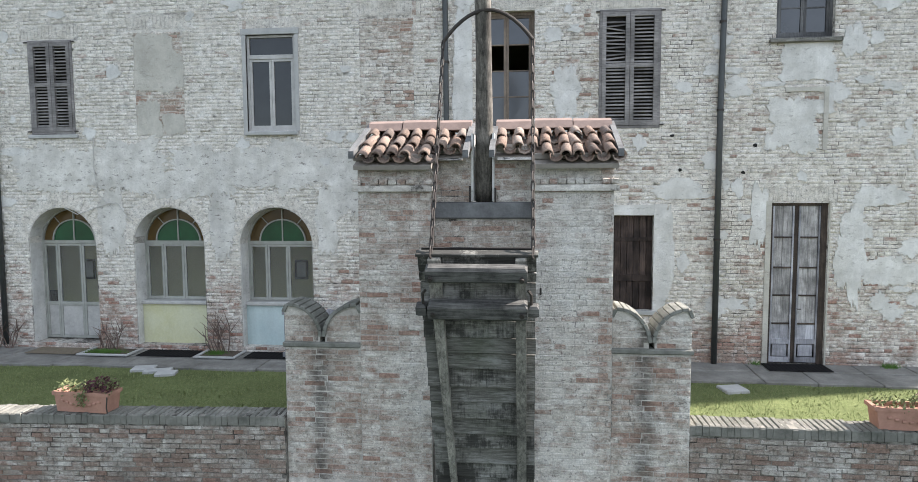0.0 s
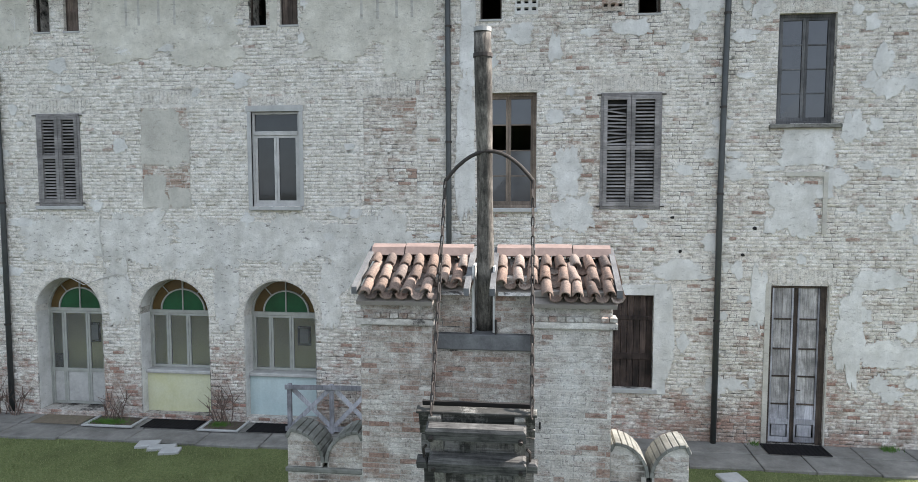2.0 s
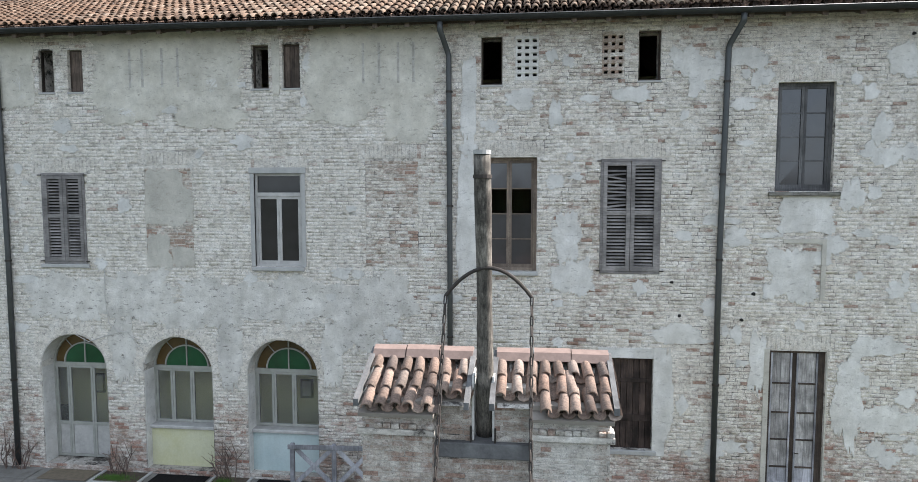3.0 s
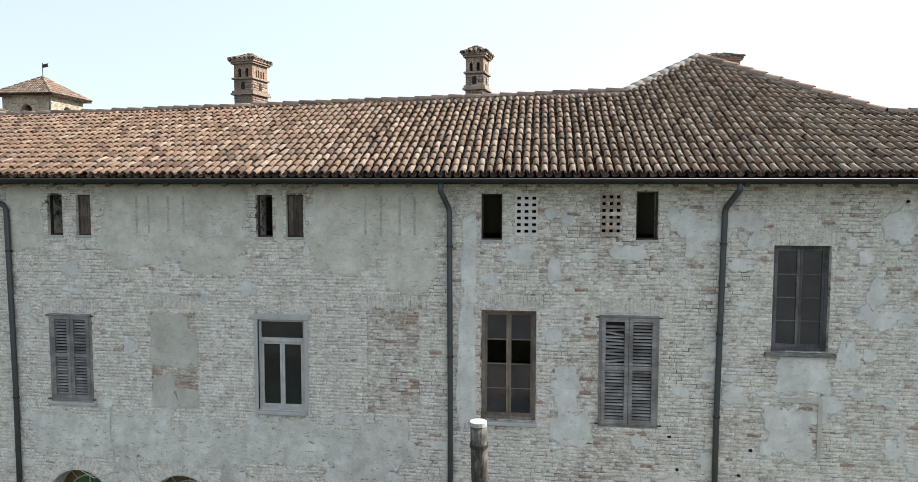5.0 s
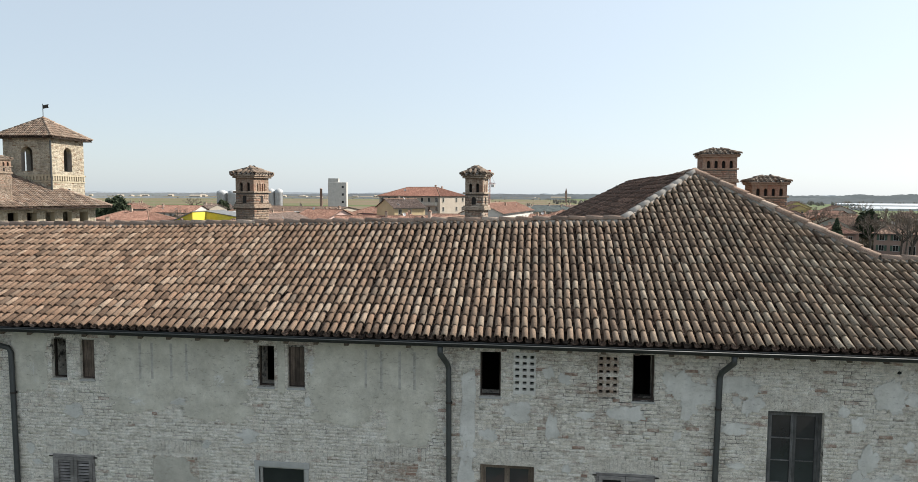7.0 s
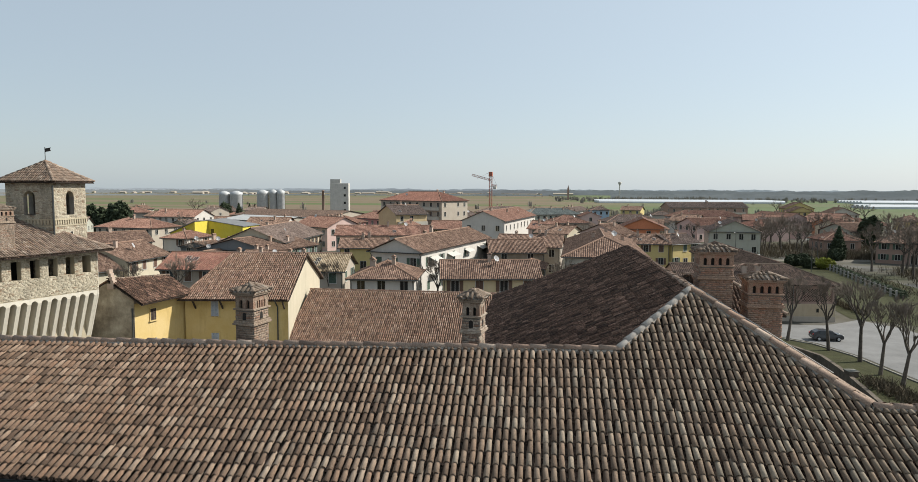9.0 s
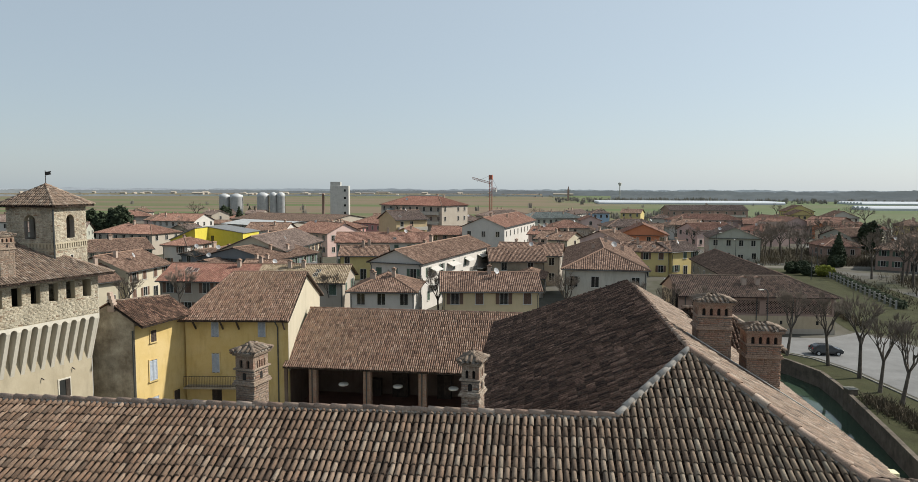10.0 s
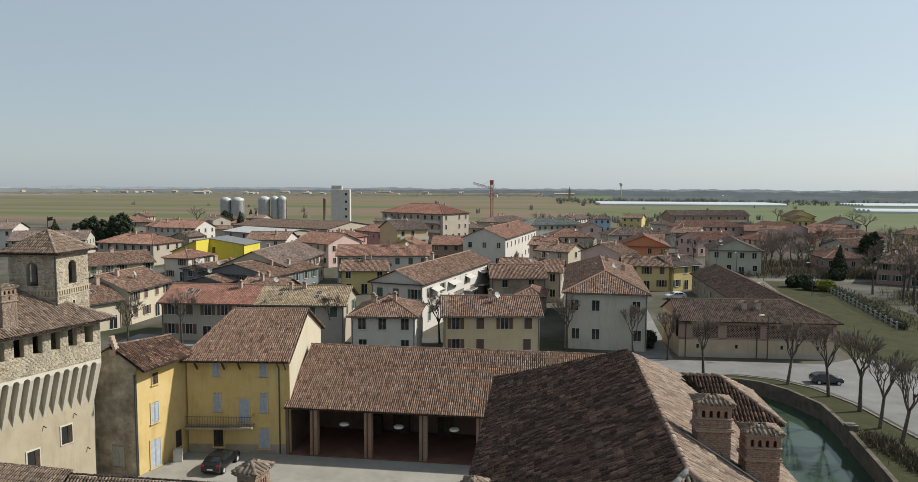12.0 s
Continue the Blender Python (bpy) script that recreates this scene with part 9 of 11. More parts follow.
house(-51.8, 260.1, 0, 11.7, 5.6, 4.2, "gable", "pale", "roof_terra", 1, 3, 0.4, seed=95, side_bays=1, chimneys=0, name="outbuilding", label="low pale grey outbuilding with a gabled terracotta tile roof")
house(-141.7, 277.1, 5, 10.4, 6.3, 3.2, "gable", "cream", "roof_brown", 1, 2, 0.4, seed=96, side_bays=1, chimneys=0, name="outbuilding", label="low cream outbuilding with a gabled brown tile roof")
house(-20.0, 321.2, 0, 9.2, 5.5, 5.2, "hip", "pale", "roof_dark", 1, 2, 0.4, seed=97, side_bays=1, chimneys=0, name="outbuilding", label="low pale grey outbuilding with a hipped dark tile roof")

house(52.4, 255.6, -30, 9.9, 10.6, 5.6, "gable", "w_white", "roof_brown", 2, 2, 0.4, seed=100, side_bays=1, chimneys=1, label="white house with a gabled brown tile roof")
house(2.6, 176.4, -30, 9.6, 9.0, 5.6, "gable", "cream", "roof_brown", 2, 2, 0.4, seed=101, side_bays=1, chimneys=2, label="cream house with a gabled brown tile roof")
house(23.9, 284.6, 95, 10.9, 8.1, 6.0, "gable", "w_pinkpale", "roof_terra", 2, 2, 0.4, seed=102, side_bays=1, chimneys=2, label="pale pink house with a gabled terracotta tile roof")
house(-32.2, 179.2, 95, 12.0, 9.0, 6.4, "gable", "w_yellow", "roof_terra", 2, 2, 0.4, seed=103, side_bays=1, chimneys=2, label="yellow house with a gabled terracotta tile roof")
house(-155.0, 313.5, 60, 11.4, 10.9, 5.6, "gable", "w_pinkpale", "roof_grey", 2, 2, 0.4, seed=104, side_bays=1, chimneys=1, label="pale pink house with a gabled grey-red tile roof")
house(-14.3, 263.4, -30, 12.9, 10.9, 5.2, "gable", "cream", "roof_brown", 2, 2, 0.4, seed=105, side_bays=1, chimneys=2, label="cream house with a gabled brown tile roof")
house(-13.0, 148.1, 80, 10.4, 8.6, 4.6, "hip", "cream", "roof_brown", 2, 2, 0.4, seed=106, side_bays=1, chimneys=2, label="cream house with a hipped brown tile roof")
house(-154.7, 290.3, -30, 9.3, 9.4, 6.4, "gable", "w_grey", "roof_grey", 2, 2, 0.4, seed=107, side_bays=1, chimneys=2, label="grey-plastered house with a gabled grey-red tile roof")
house(-28.6, 283.1, 95, 11.9, 10.7, 6.4, "hip", "cream", "roof_grey", 2, 2, 0.4, seed=108, side_bays=1, chimneys=2, label="cream house with a hipped grey-red tile roof")
house(21.1, 166.8, 60, 8.3, 10.8, 6.4, "gable", "w_pinkpale", "roof_brown", 2, 2, 0.4, seed=109, side_bays=1, chimneys=2, label="pale pink house with a gabled brown tile roof")
house(7.7, 319.9, -12, 13.0, 10.1, 5.6, "gable", "w_white", "roof_grey", 2, 2, 0.4, seed=110, side_bays=1, chimneys=2, label="white house with a gabled grey-red tile roof")
house(-171.5, 288.0, -12, 8.2, 8.3, 5.2, "hip", "w_white", "roof_brown", 2, 2, 0.4, seed=111, side_bays=1, chimneys=2, label="white house with a hipped brown tile roof")
house(-15.1, 235.6, 0, 8.3, 8.7, 6.0, "gable", "w_pinkpale", "roof_grey", 2, 2, 0.4, seed=112, side_bays=1, chimneys=2, label="pale pink house with a gabled grey-red tile roof")
house(-83.9, 193.1, 0, 12.7, 10.1, 6.0, "gable", "w_white", "roof_brown", 2, 2, 0.4, seed=113, side_bays=1, chimneys=2, label="white house with a gabled brown tile roof")
house(-149.1, 328.5, -12, 10.0, 8.3, 5.6, "gable", "w_grey", "roof_grey", 2, 2, 0.4, seed=114, side_bays=1, chimneys=1, label="grey-plastered house with a gabled grey-red tile roof")
house(-163.6, 260.5, -30, 9.7, 10.3, 5.2, "gable", "w_pinkpale", "roof_brown", 2, 2, 0.4, seed=115, side_bays=1, chimneys=2, label="pale pink house with a gabled brown tile roof")
house(33.3, 214.8, -12, 8.6, 10.0, 5.6, "gable", "w_pinkpale", "roof_brown", 2, 2, 0.4, seed=116, side_bays=1, chimneys=2, label="pale pink house with a gabled brown tile roof")
house(-206.3, 328.6, 95, 8.1, 8.7, 6.0, "gable", "w_grey", "roof_brown", 2, 2, 0.4, seed=117, side_bays=1, chimneys=2, label="grey-plastered house with a gabled brown tile roof")

# ---- barn with brick lattices beyond the moat ----
bn = thing("lattice_barn", "long low barn with brick lattice panels and dark tile roof", "barn", pose(28.35, 90.6, -1.5, 0, 0, 3))
BW, BD, BH = 20.1, 9.5, 5.0
M["barn_plaster"] = wall_paint("barn_plaster", (0.40, 0.32, 0.22), (0.46, 0.38, 0.27), 0.4)
Geo().box(-BW / 2, BW / 2, 0, BD, -0.2, 2.35).box(-BW / 2, BW / 2, 4.0, BD, 2.35, BH).build("wall", M["barn_plaster"], bn)
pg = Geo()
panels = [(-8.3, -5.0), (-3.9, 0.4), (1.2, 5.0), (5.7, 9.6)]
for a, b in cut(-BW / 2, BW / 2, panels):
    pg.box(a, b, 0.02, 0.4, 2.35, BH)
pg.box(-BW / 2, BW / 2, 0.02, 0.4, 4.35, BH).box(-BW / 2, BW / 2, 0.02, 0.4, 2.35, 2.6)
pg.build("pier", M["w_brick"], bn)
for a, b in panels:
    lt = Geo()
    step = 0.33
    z0, z1 = 2.6, 4.35
    n_ = int((b - a + z1 - z0) / step)
    for i in range(n_ + 1):
        for s in (1, -1):
            x0 = a - (z1 - z0) + i * step if s > 0 else a + i * step
            p, q = (x0, z0), (x0 + s * (z1 - z0), z1)
            (xa, za), (xb, zb_) = sorted((p, q))
            if xb <= a or xa >= b:
                continue
            k = (zb_ - za) / (xb - xa)
            if xa < a:
                xa, za = a, za + k * (a - xa)
            if xb > b:
                xb, zb_ = b, zb_ - k * (xb - b)
            lt.tube([(xa, 0.15, za), (xb, 0.15, zb_)], 0.05, 4, caps=False)
    lt.build("lattice", M["w_brick"], bn)
# near-black sheet for the shade seen through the lattices
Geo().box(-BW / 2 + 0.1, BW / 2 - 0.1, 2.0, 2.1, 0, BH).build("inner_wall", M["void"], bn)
bo, bs_ = 0.6, 0.40
bx0, bx1, by0, by1, bz_ = -BW / 2 - 0.25, BW / 2 + bo, -bo, BD + bo, BH - bo * bs_ + 0.12
bhalf = (by1 - by0) / 2
brz, bL = bz_ + bs_ * bhalf, math.hypot(bhalf, bs_ * bhalf)
sheet("roof", (bx0, by0, bz_), (1, 0, 0), (0, 1, bs_), [(0, 0), (bx1 - bx0, 0), (bx1 - bx0 - bhalf, bL), (0, bL)], M["roof_dark"], bn)
sheet("roof", (bx1, by1, bz_), (-1, 0, 0), (0, -1, bs_), [(0, 0), (bx1 - bx0, 0), (bx1 - bx0, bL), (bhalf, bL)], M["roof_dark"], bn)
sheet("roof", (bx1, by0, bz_), (0, 1, 0), (-1, 0, bs_), [(0, 0), (by1 - by0, 0), (bhalf, bL)], M["roof_dark"], bn)
Geo().prism([(-BW / 2, 0, BH), (-BW / 2, BD, BH), (-BW / 2, BD / 2, BH + bs_ * BD / 2)], (0.35, 0, 0)).build("gable", M["w_brick"], bn)
top_e = (bx1 - bhalf, by0 + bhalf, brz)
lines = [((bx0, by0 + bhalf, brz), top_e), ((bx1, by0, bz_), top_e), ((bx1, by1, bz_), top_e)]
rg = Geo()
for p, q in lines:
    rg.tube([Vector(p) + Vector((0, 0, 0.03)), Vector(q) + Vector((0, 0, 0.03))], 0.13, 6)
M["old_ridge"] = plain_material("old_ridge_clay", (0.15, 0.115, 0.09), 0.9, 0, 0.4, 4, 0.2)
rg.build("ridge", M["old_ridge"], bn)
for x in (-7.6, -2.6, 3.2, 7.8):
    # small windows as near-black plates, their inner shade painted
    Geo().box(x - 0.16, x + 0.16, -0.012, -0.002, 1.25, 1.75).build("window", M["void"], bn)
for x in (-9.2, 0.0, 4.6):
    Geo().tube([(x, -0.05, BH - 0.1), (x, -0.05, 0)], 0.06, 6).build("downpipe", M["gutter"], bn)
Geo().box(-BW / 2, BW / 2, -0.03, -0.002, 0.0, 0.7, bevel=0.01).build("plinth", M["w_grey"], bn)
for x in (-0.9, 0.9):
    small_chimney(bn, x, 2.6, BH + 0.8, BH + 1.9, 0.6)
# long barn behind it
house(36.3, 101.5, -1, 9.6, 46.0, 4.0, "gableend", "old_plaster", "roof_dark", 1, 2, 0.42, seed=91, side_bays=9, chimneys=0, name="barn", label="very long brown barn with an old dark tile roof")


# ---- yellow warehouse ----
M["roof_sheet"] = plain_material("dull_roof_sheet", (0.19, 0.195, 0.195), 0.7, 0.1, 0.4, 0.8)
wh = thing("warehouse", "bright yellow warehouse of two blocks with low sheet metal roofs", "warehouse", pose(-80.5, 151.0, -1.5))
# nearer block with a sloping top, then the long block set back behind it
Geo().prism([(-9.1, 0, -0.2), (-2.7, 0, -0.2), (-2.7, 0, 9.0), (-9.1, 0, 6.2)], (0, 16, 0)).build("wall", M["w_bright"], wh)
Geo().prism([(-2.698, 6.5, -0.2), (6.4, 6.5, -0.2), (6.4, 6.5, 7.55), (-2.698, 6.5, 8.95)], (0, 9.5, 0)).build("wall", M["w_bright"], wh)
Geo().prism([(-9.4, -0.3, 6.1), (-2.5, -0.3, 9.1), (-2.5, -0.3, 9.3), (-9.4, -0.3, 6.3)], (0, 16.6, 0)).build("roof", M["roof_sheet"], wh)
Geo().prism([(-2.49, 6.3, 8.96), (6.7, 6.3, 7.53), (6.7, 6.3, 7.7), (-2.49, 6.3, 9.12)], (0, 10.0, 0)).build("roof", M["roof_sheet"], wh)
Geo().box(-2.0, -1.2, 6.44, 6.497, 5.4, 6.9, bevel=0.01).build("window", M["glass"], wh)
Geo().box(-9.2, -2.6, -0.06, -0.003, -0.2, 0.5, bevel=0.01).box(-2.69, 6.5, 6.44, 6.497, -0.2, 0.5, bevel=0.01).build("plinth", M["w_grey"], wh)
Geo().tube([(6.3, 6.40, 7.5), (6.3, 6.40, 0)], 0.08, 6).build("downpipe", M["gutter"], wh)


# ---- silos, works, crane ----
def lathe(name, prof, n, material, parent, label=""):
    vs = [(r_ * math.cos(2 * math.pi * k / n), r_ * math.sin(2 * math.pi * k / n), z) for r_, z in prof for k in range(n)]
    fs = [(i * n + k, i * n + (k + 1) % n, (i + 1) * n + (k + 1) % n, (i + 1) * n + k) for i in range(len(prof) - 1) for k in range(n)]
    return from_data(name, vs, fs, material, parent, label, smooth=True)


M["silo"] = plain_material("galvanised_silo_steel", (0.47, 0.48, 0.48), 0.55, 0.1, 0.35, 0.6)
M["concrete"] = wall_paint("works_concrete", (0.44, 0.425, 0.39), (0.53, 0.51, 0.47), 0.45)


def silo(x, y, r, h):
    s = thing("silo", "tall round galvanised grain silo", "silo", pose(x, y, -1.5), group="grain silos")
    prof = [(r, 0)]
    for k in range(12):
        z = h * 0.86 * (k + 0.5) / 12
        prof += [(r, z), (r + 0.06, z + 0.1)]
    prof += [(r, h * 0.93), (r * 0.25, h), (0.0, h)]
    lathe("shell", prof, 24, M["silo"], s)
    Geo().tube([(r + 0.15, 0, 0), (r + 0.15, 0, h * 0.86)], 0.12, 5).build("ladder", M["iron"], s)


silo(-195.3, 390, 3.2, 15.4)
silo(-187.4, 390, 3.8, 15.4)
silo(-170.4, 390, 3.5, 16.2)
silo(-164.0, 391, 2.4, 16.4)
silo(-159.1, 391, 2.4, 16.4)
tb = thing("works_tower", "tall grey concrete grain tower", "tower", pose(-124, 397, -1.5, 0, 0, 12))
Geo().box(-5.6, 5.6, 0, 10.7, 0, 20.4, bevel=0.1).build("wall", M["concrete"], tb)
Geo().box(-5.5, 0.7, 0.3, 6.7, 20.4, 22.8).build("penthouse", M["concrete"], tb)
for k in range(4):
    Geo().box(2.7, 4.0, -0.05, 0.0, 3 + k * 4.6, 4.4 + k * 4.6).build("window", M["glass"], tb)
st = thing("smokestack", "slim dark brick smokestack", "smokestack", pose(-115, 340, -1.5))
lathe("shaft", [(0.81, 0), (0.62, 15.6), (0.72, 15.6), (0.72, 16.2), (0.3, 16.2)], 14, M["w_brick"], st)
cr = thing("crane", "red lattice tower crane over the roofs", "crane", pose(-26, 339, -1.5, 0, 0, -8))
M["crane_red"] = plain_material("crane_red_paint", (0.36, 0.12, 0.075), 0.6, 0, 0.3, 1)
CH = 23.5
def truss(name, p, q, wd, n_, side):
    g = Geo()
    p, q, side = Vector(p), Vector(q), Vector(side)
    up = (q - p).normalized().cross(side)
    cs_ = [(side * a + up * b) * wd / 2 for a, b in ((-1, -1), (1, -1), (1, 1), (-1, 1))]
    for c in cs_:
        g.tube([p + c, q + c], 0.10, 4)
    for i in range(n_):
        a, b = p.lerp(q, i / n_), p.lerp(q, (i + 1) / n_)
        for k in range(4):
            g.tube([a + cs_[k], b + cs_[(k + 1) % 4]], 0.06, 4, caps=False)
            g.tube([a + cs_[k], a + cs_[(k + 1) % 4]], 0.06, 4, caps=False)
    return g.build(name, M["crane_red"], cr)
truss("mast", (0, 0, 0), (0, 0, CH), 1.3, 16, (1, 0, 0))
truss("jib", (-9.0, -3, CH + 0.8), (0.6, 0.5, CH - 2.0), 0.9, 8, (0.3, -0.95, 0))
truss("counter_jib", (0.5, 0, CH - 4.5), (3.2, 1, CH - 4.8), 1.0, 3, (0.3, -0.95, 0))
Geo().box(1.4, 2.9, -0.8, 0.9, CH - 6.3, CH - 4.9, bevel=0.1).build("counterweight", M["concrete"], cr)
Geo().box(-0.9, 0.9, -0.9, 0.9, CH, CH + 2.4, bevel=0.1).build("slewing_head", M["crane_red"], cr)
Geo().tube([(0, 0, CH + 2.4), (-6.8, -3, CH - 1.2)], 0.05, 4).tube([(0, 0, CH + 2.4), (3.0, 1, CH - 4.4)], 0.05, 4).build("stay", M["iron"], cr)


# ---- roads, banks, park ----
M["asphalt"] = wall_material("street_asphalt", (0.155, 0.153, 0.148), (0.215, 0.212, 0.206), 0.25, 0.25, 0.3)
M["dirt_path"] = wall_material("trodden_dirt", (0.13, 0.12, 0.098), (0.18, 0.165, 0.135), 0.8, 0.4, 0.3)
M["fence_dull"] = plain_material("weathered_fence_paint", (0.30, 0.295, 0.27), 0.8, 0, 0.3, 2)
M["verge"] = grass_material("winter_grass", 0.6, 0.33)


def flat(name, pts, z, material, label, cat):
    """A sheet on the ground; outlines may be concave."""
    lp = [Vector((x, y, 0)) for x, y in pts]
    return tagged(from_data(name, [(p.x, p.y, z) for p in lp], [t[::-1] if (lp[t[1]] - lp[t[0]]).cross(lp[t[2]] - lp[t[0]]).z < 0 else t for t in tessellate_polygon([lp])], material), label, cat, kind="structure")


BANK = [(25.0, 40), (27.2, 55), (28.4, 64.2), (28.7, 67), (28.9, 71.6), (27.3, 76.2), (25.3, 78.8), (23.1, 79.8), (15, 80.3)]
BANK_OUT = [(15, 81.2), (23.6, 81.4), (27.4, 80.3), (30.4, 77.4), (32.4, 72.4), (33.3, 66), (34.2, 60), (35.5, 53), (38, 40)]
flat("grass_bank", BANK + BANK_OUT, -1.47, M["verge"], "strip of winter grass along the moat", "grass")
flat("road", [(-60, 86.5), (15, 82.0), (24.2, 82.2), (28.2, 81.0), (31.2, 78.0), (33.2, 72.6), (34.1, 66), (35.0, 60), (36.3, 53), (39, 39), (52, 39), (47, 74), (45, 88), (42, 93), (39.5, 91), (36, 88.6), (15, 88.2), (-60, 92)], -1.475, M["asphalt"], "grey asphalt street beyond the moat", "road")
flat("road", [(12.5, 88.5), (17.3, 88.5), (21, 150), (16, 150)], -1.47, M["asphalt"], "narrow asphalt side street", "road")
flat("park", [(41.5, 94), (50, 88), (62, 92), (66, 120), (66, 165), (48, 165), (44, 120)], -1.465, M["verge"], "park lawn of pale winter grass", "lawn")
flat("path", [(45.5, 120), (47.2, 120), (53.5, 168), (120, 172), (120, 176), (50, 172)], -1.46, M["dirt_path"], "trodden grey dirt path through the park", "path")
pl = thing("moat_pillar", "square mossy brick pillar at the end of the moat wall", "pillar", pose(28.75, 64.3, -1.5, 0, 0, 8))
Geo().box(-0.45, 0.45, -0.4, 0.4, -2.6, 0.55, bevel=0.03).build("body", M["moat_brick"], pl)
Geo().box(-0.52, 0.52, -0.47, 0.47, 0.552, 0.66, bevel=0.03).build("cap", M["coping_old"], pl)
# kerb along the street
kb = Geo()
for (a, b) in zip(BANK_OUT, BANK_OUT[1:]):
    p, q = Vector((*a, -1.5)), Vector((*b, -1.5))
    kb.prism([p, q, q + Vector((0, 0, 0.13)), p + Vector((0, 0, 0.13))], (q - p).normalized().cross(Vector((0, 0, 1))) * -0.18)
tagged(kb.build("kerb", M["paving"]), "grey stone kerb along the street", "kerb", kind="structure")

# ---- trees ----
M["bark"] = wood_material("winter_bark", (0.06, 0.05, 0.04), (0.17, 0.145, 0.12), "z", 0.95)
M["twig"] = plain_material("winter_twigs", (0.20, 0.165, 0.135), 0.95, 0, 0.3, 4, 0.1)


def branching(g, p, d, length, r, depth, rnd, twigs, spread, ends=(6, 8)):
    """Limbs that fork and taper; the last ones go to the crown."""
    q = p + d * length
    bend = Vector((rnd.uniform(-1, 1), rnd.uniform(-1, 1), rnd.uniform(0, 0.6))) * length * 0.12
    if depth:
        (g if depth > 1 else twigs).tube([p, (p + q) / 2 + bend, q], [r, r * 0.8, r * 0.6], 6 if depth > 1 else 4, caps=False)
    else:
        twigs.tube([p, q + bend], [max(r, 0.012) if length > 0.3 else r, 0.004], 3, caps=False)
    if depth == 0:
        return
    for k in range(rnd.randint(3, 4) if depth > 1 else rnd.randint(*ends)):
        side = d.orthogonal().normalized()
        side.rotate(Matrix.Rotation(rnd.uniform(0, 2 * math.pi), 3, d))
        nd = (d + side * rnd.uniform(spread * 0.5, spread) + Vector((0, 0, 0.12))).normalized()
        branching(g, p.lerp(q, rnd.uniform(0.65, 1.0)), nd, length * rnd.uniform(0.55, 0.8), r * 0.5, depth - 1, rnd, twigs, spread, ends)


def bare_tree(seed, height, label, group, spread=0.75, depth=3):
    t = thing("tree", label, "tree", group=group)
    rnd = random.Random(seed)
    g, tw_ = Geo(), Geo()
    h = height * 0.42
    lean = Vector((rnd.uniform(-0.1, 0.1), rnd.uniform(-0.1, 0.1), 1)).normalized()
    g.tube([(0, 0, -0.1), lean * h * 0.5, lean * h], [height * 0.027, height * 0.020, height * 0.017], 8, caps=False)
    for k in range(5):
        d = Vector((math.cos(k * 1.257 + rnd.uniform(-0.3, 0.3)) * spread, math.sin(k * 1.257 + rnd.uniform(-0.3, 0.3)) * spread, 1)).normalized()
        branching(g, lean * h * rnd.uniform(0.9, 1.0), d, height * 0.24, height * 0.012, depth, rnd, tw_, spread)
    g.build("trunk", M["bark"], t, smooth=True)
    tw_.build("crown", M["twig"], t, "bare winter twigs")
    return t


def plant_row(proto, spots, rnd, sizes=(0.9, 1.1)):
    """Copies of a tree at the given spots; the first one is the tree itself."""
    for i, (x, y, s) in enumerate(spots):
        m = pose(x, y, -1.5, 0, 0, rnd.uniform(0, 360))
        if i == 0:
            proto.matrix_world = m @ Matrix.Scale(s, 4)
        else:
            o = copy_thing(proto, m)
            o.scale = (s, s, s)


rnd_t = random.Random(4)
lime = "bare pollarded street tree in winter"
plant_row(bare_tree(1, 7.4, lime, "street trees", 0.42, 4), [(19.5, 81.3, 1.0), (31.0, 74.7, 1.05), (31.75, 65.3, 1.0), (-20.4, 92.2, 0.95), (-2.7, 92.6, 0.95), (16.5, 87.9, 0.9)], rnd_t)
plant_row(bare_tree(2, 7.2, lime, "street trees", 0.38, 4), [(28.2, 78.8, 1.05), (31.7, 61.4, 1.05), (-30.0, 90.8, 0.95), (-7.8, 92.4, 0.95), (12.4, 90.0, 0.95), (-38, 90.5, 0.9)], rnd_t)
plant_row(bare_tree(3, 7.6, lime, "street trees", 0.45, 4), [(32.1, 70.1, 1.1), (-14.3, 92.8, 0.95), (3.7, 91.0, 1.0), (-50, 86.5, 1.0), (-56.5, 84, 0.9)], rnd_t)
wild = "bare garden tree with thin winter twigs"
plant_row(bare_tree(6, 9.0, wild, "bare trees", 0.6, 4), [(58, 183, 1.0), (64, 196, 1.0), (70, 205, 1.1), (76, 214, 1.0), (84, 222, 1.0), (93, 236, 1.1), (69, 190, 0.9), (104, 240, 1.0), (110, 225, 1.1), (98, 196, 1.1), (88, 186, 1.0), (106, 200, 1.2), (46, 236, 0.8), (48, 218, 0.8), (70, 150, 1.1), (76, 146, 1.2), (96, 150, 1.1), (102, 158, 1.1), (108, 148, 1.2), (112, 164, 1.1), (90, 158, 1.0), (88, 146, 1.1), (118, 176, 1.1), (124, 190, 1.1), (84, 128, 1.0), (92, 124, 1.1), (100, 132, 1.1), (108, 136, 1.2), (128, 208, 1.0), (82, 150, 1.0), (72, 138, 1.1), (66, 178, 1.0), (78, 132, 1.2), (60, 190, 0.9), (90, 140, 1.2)], rnd_t)
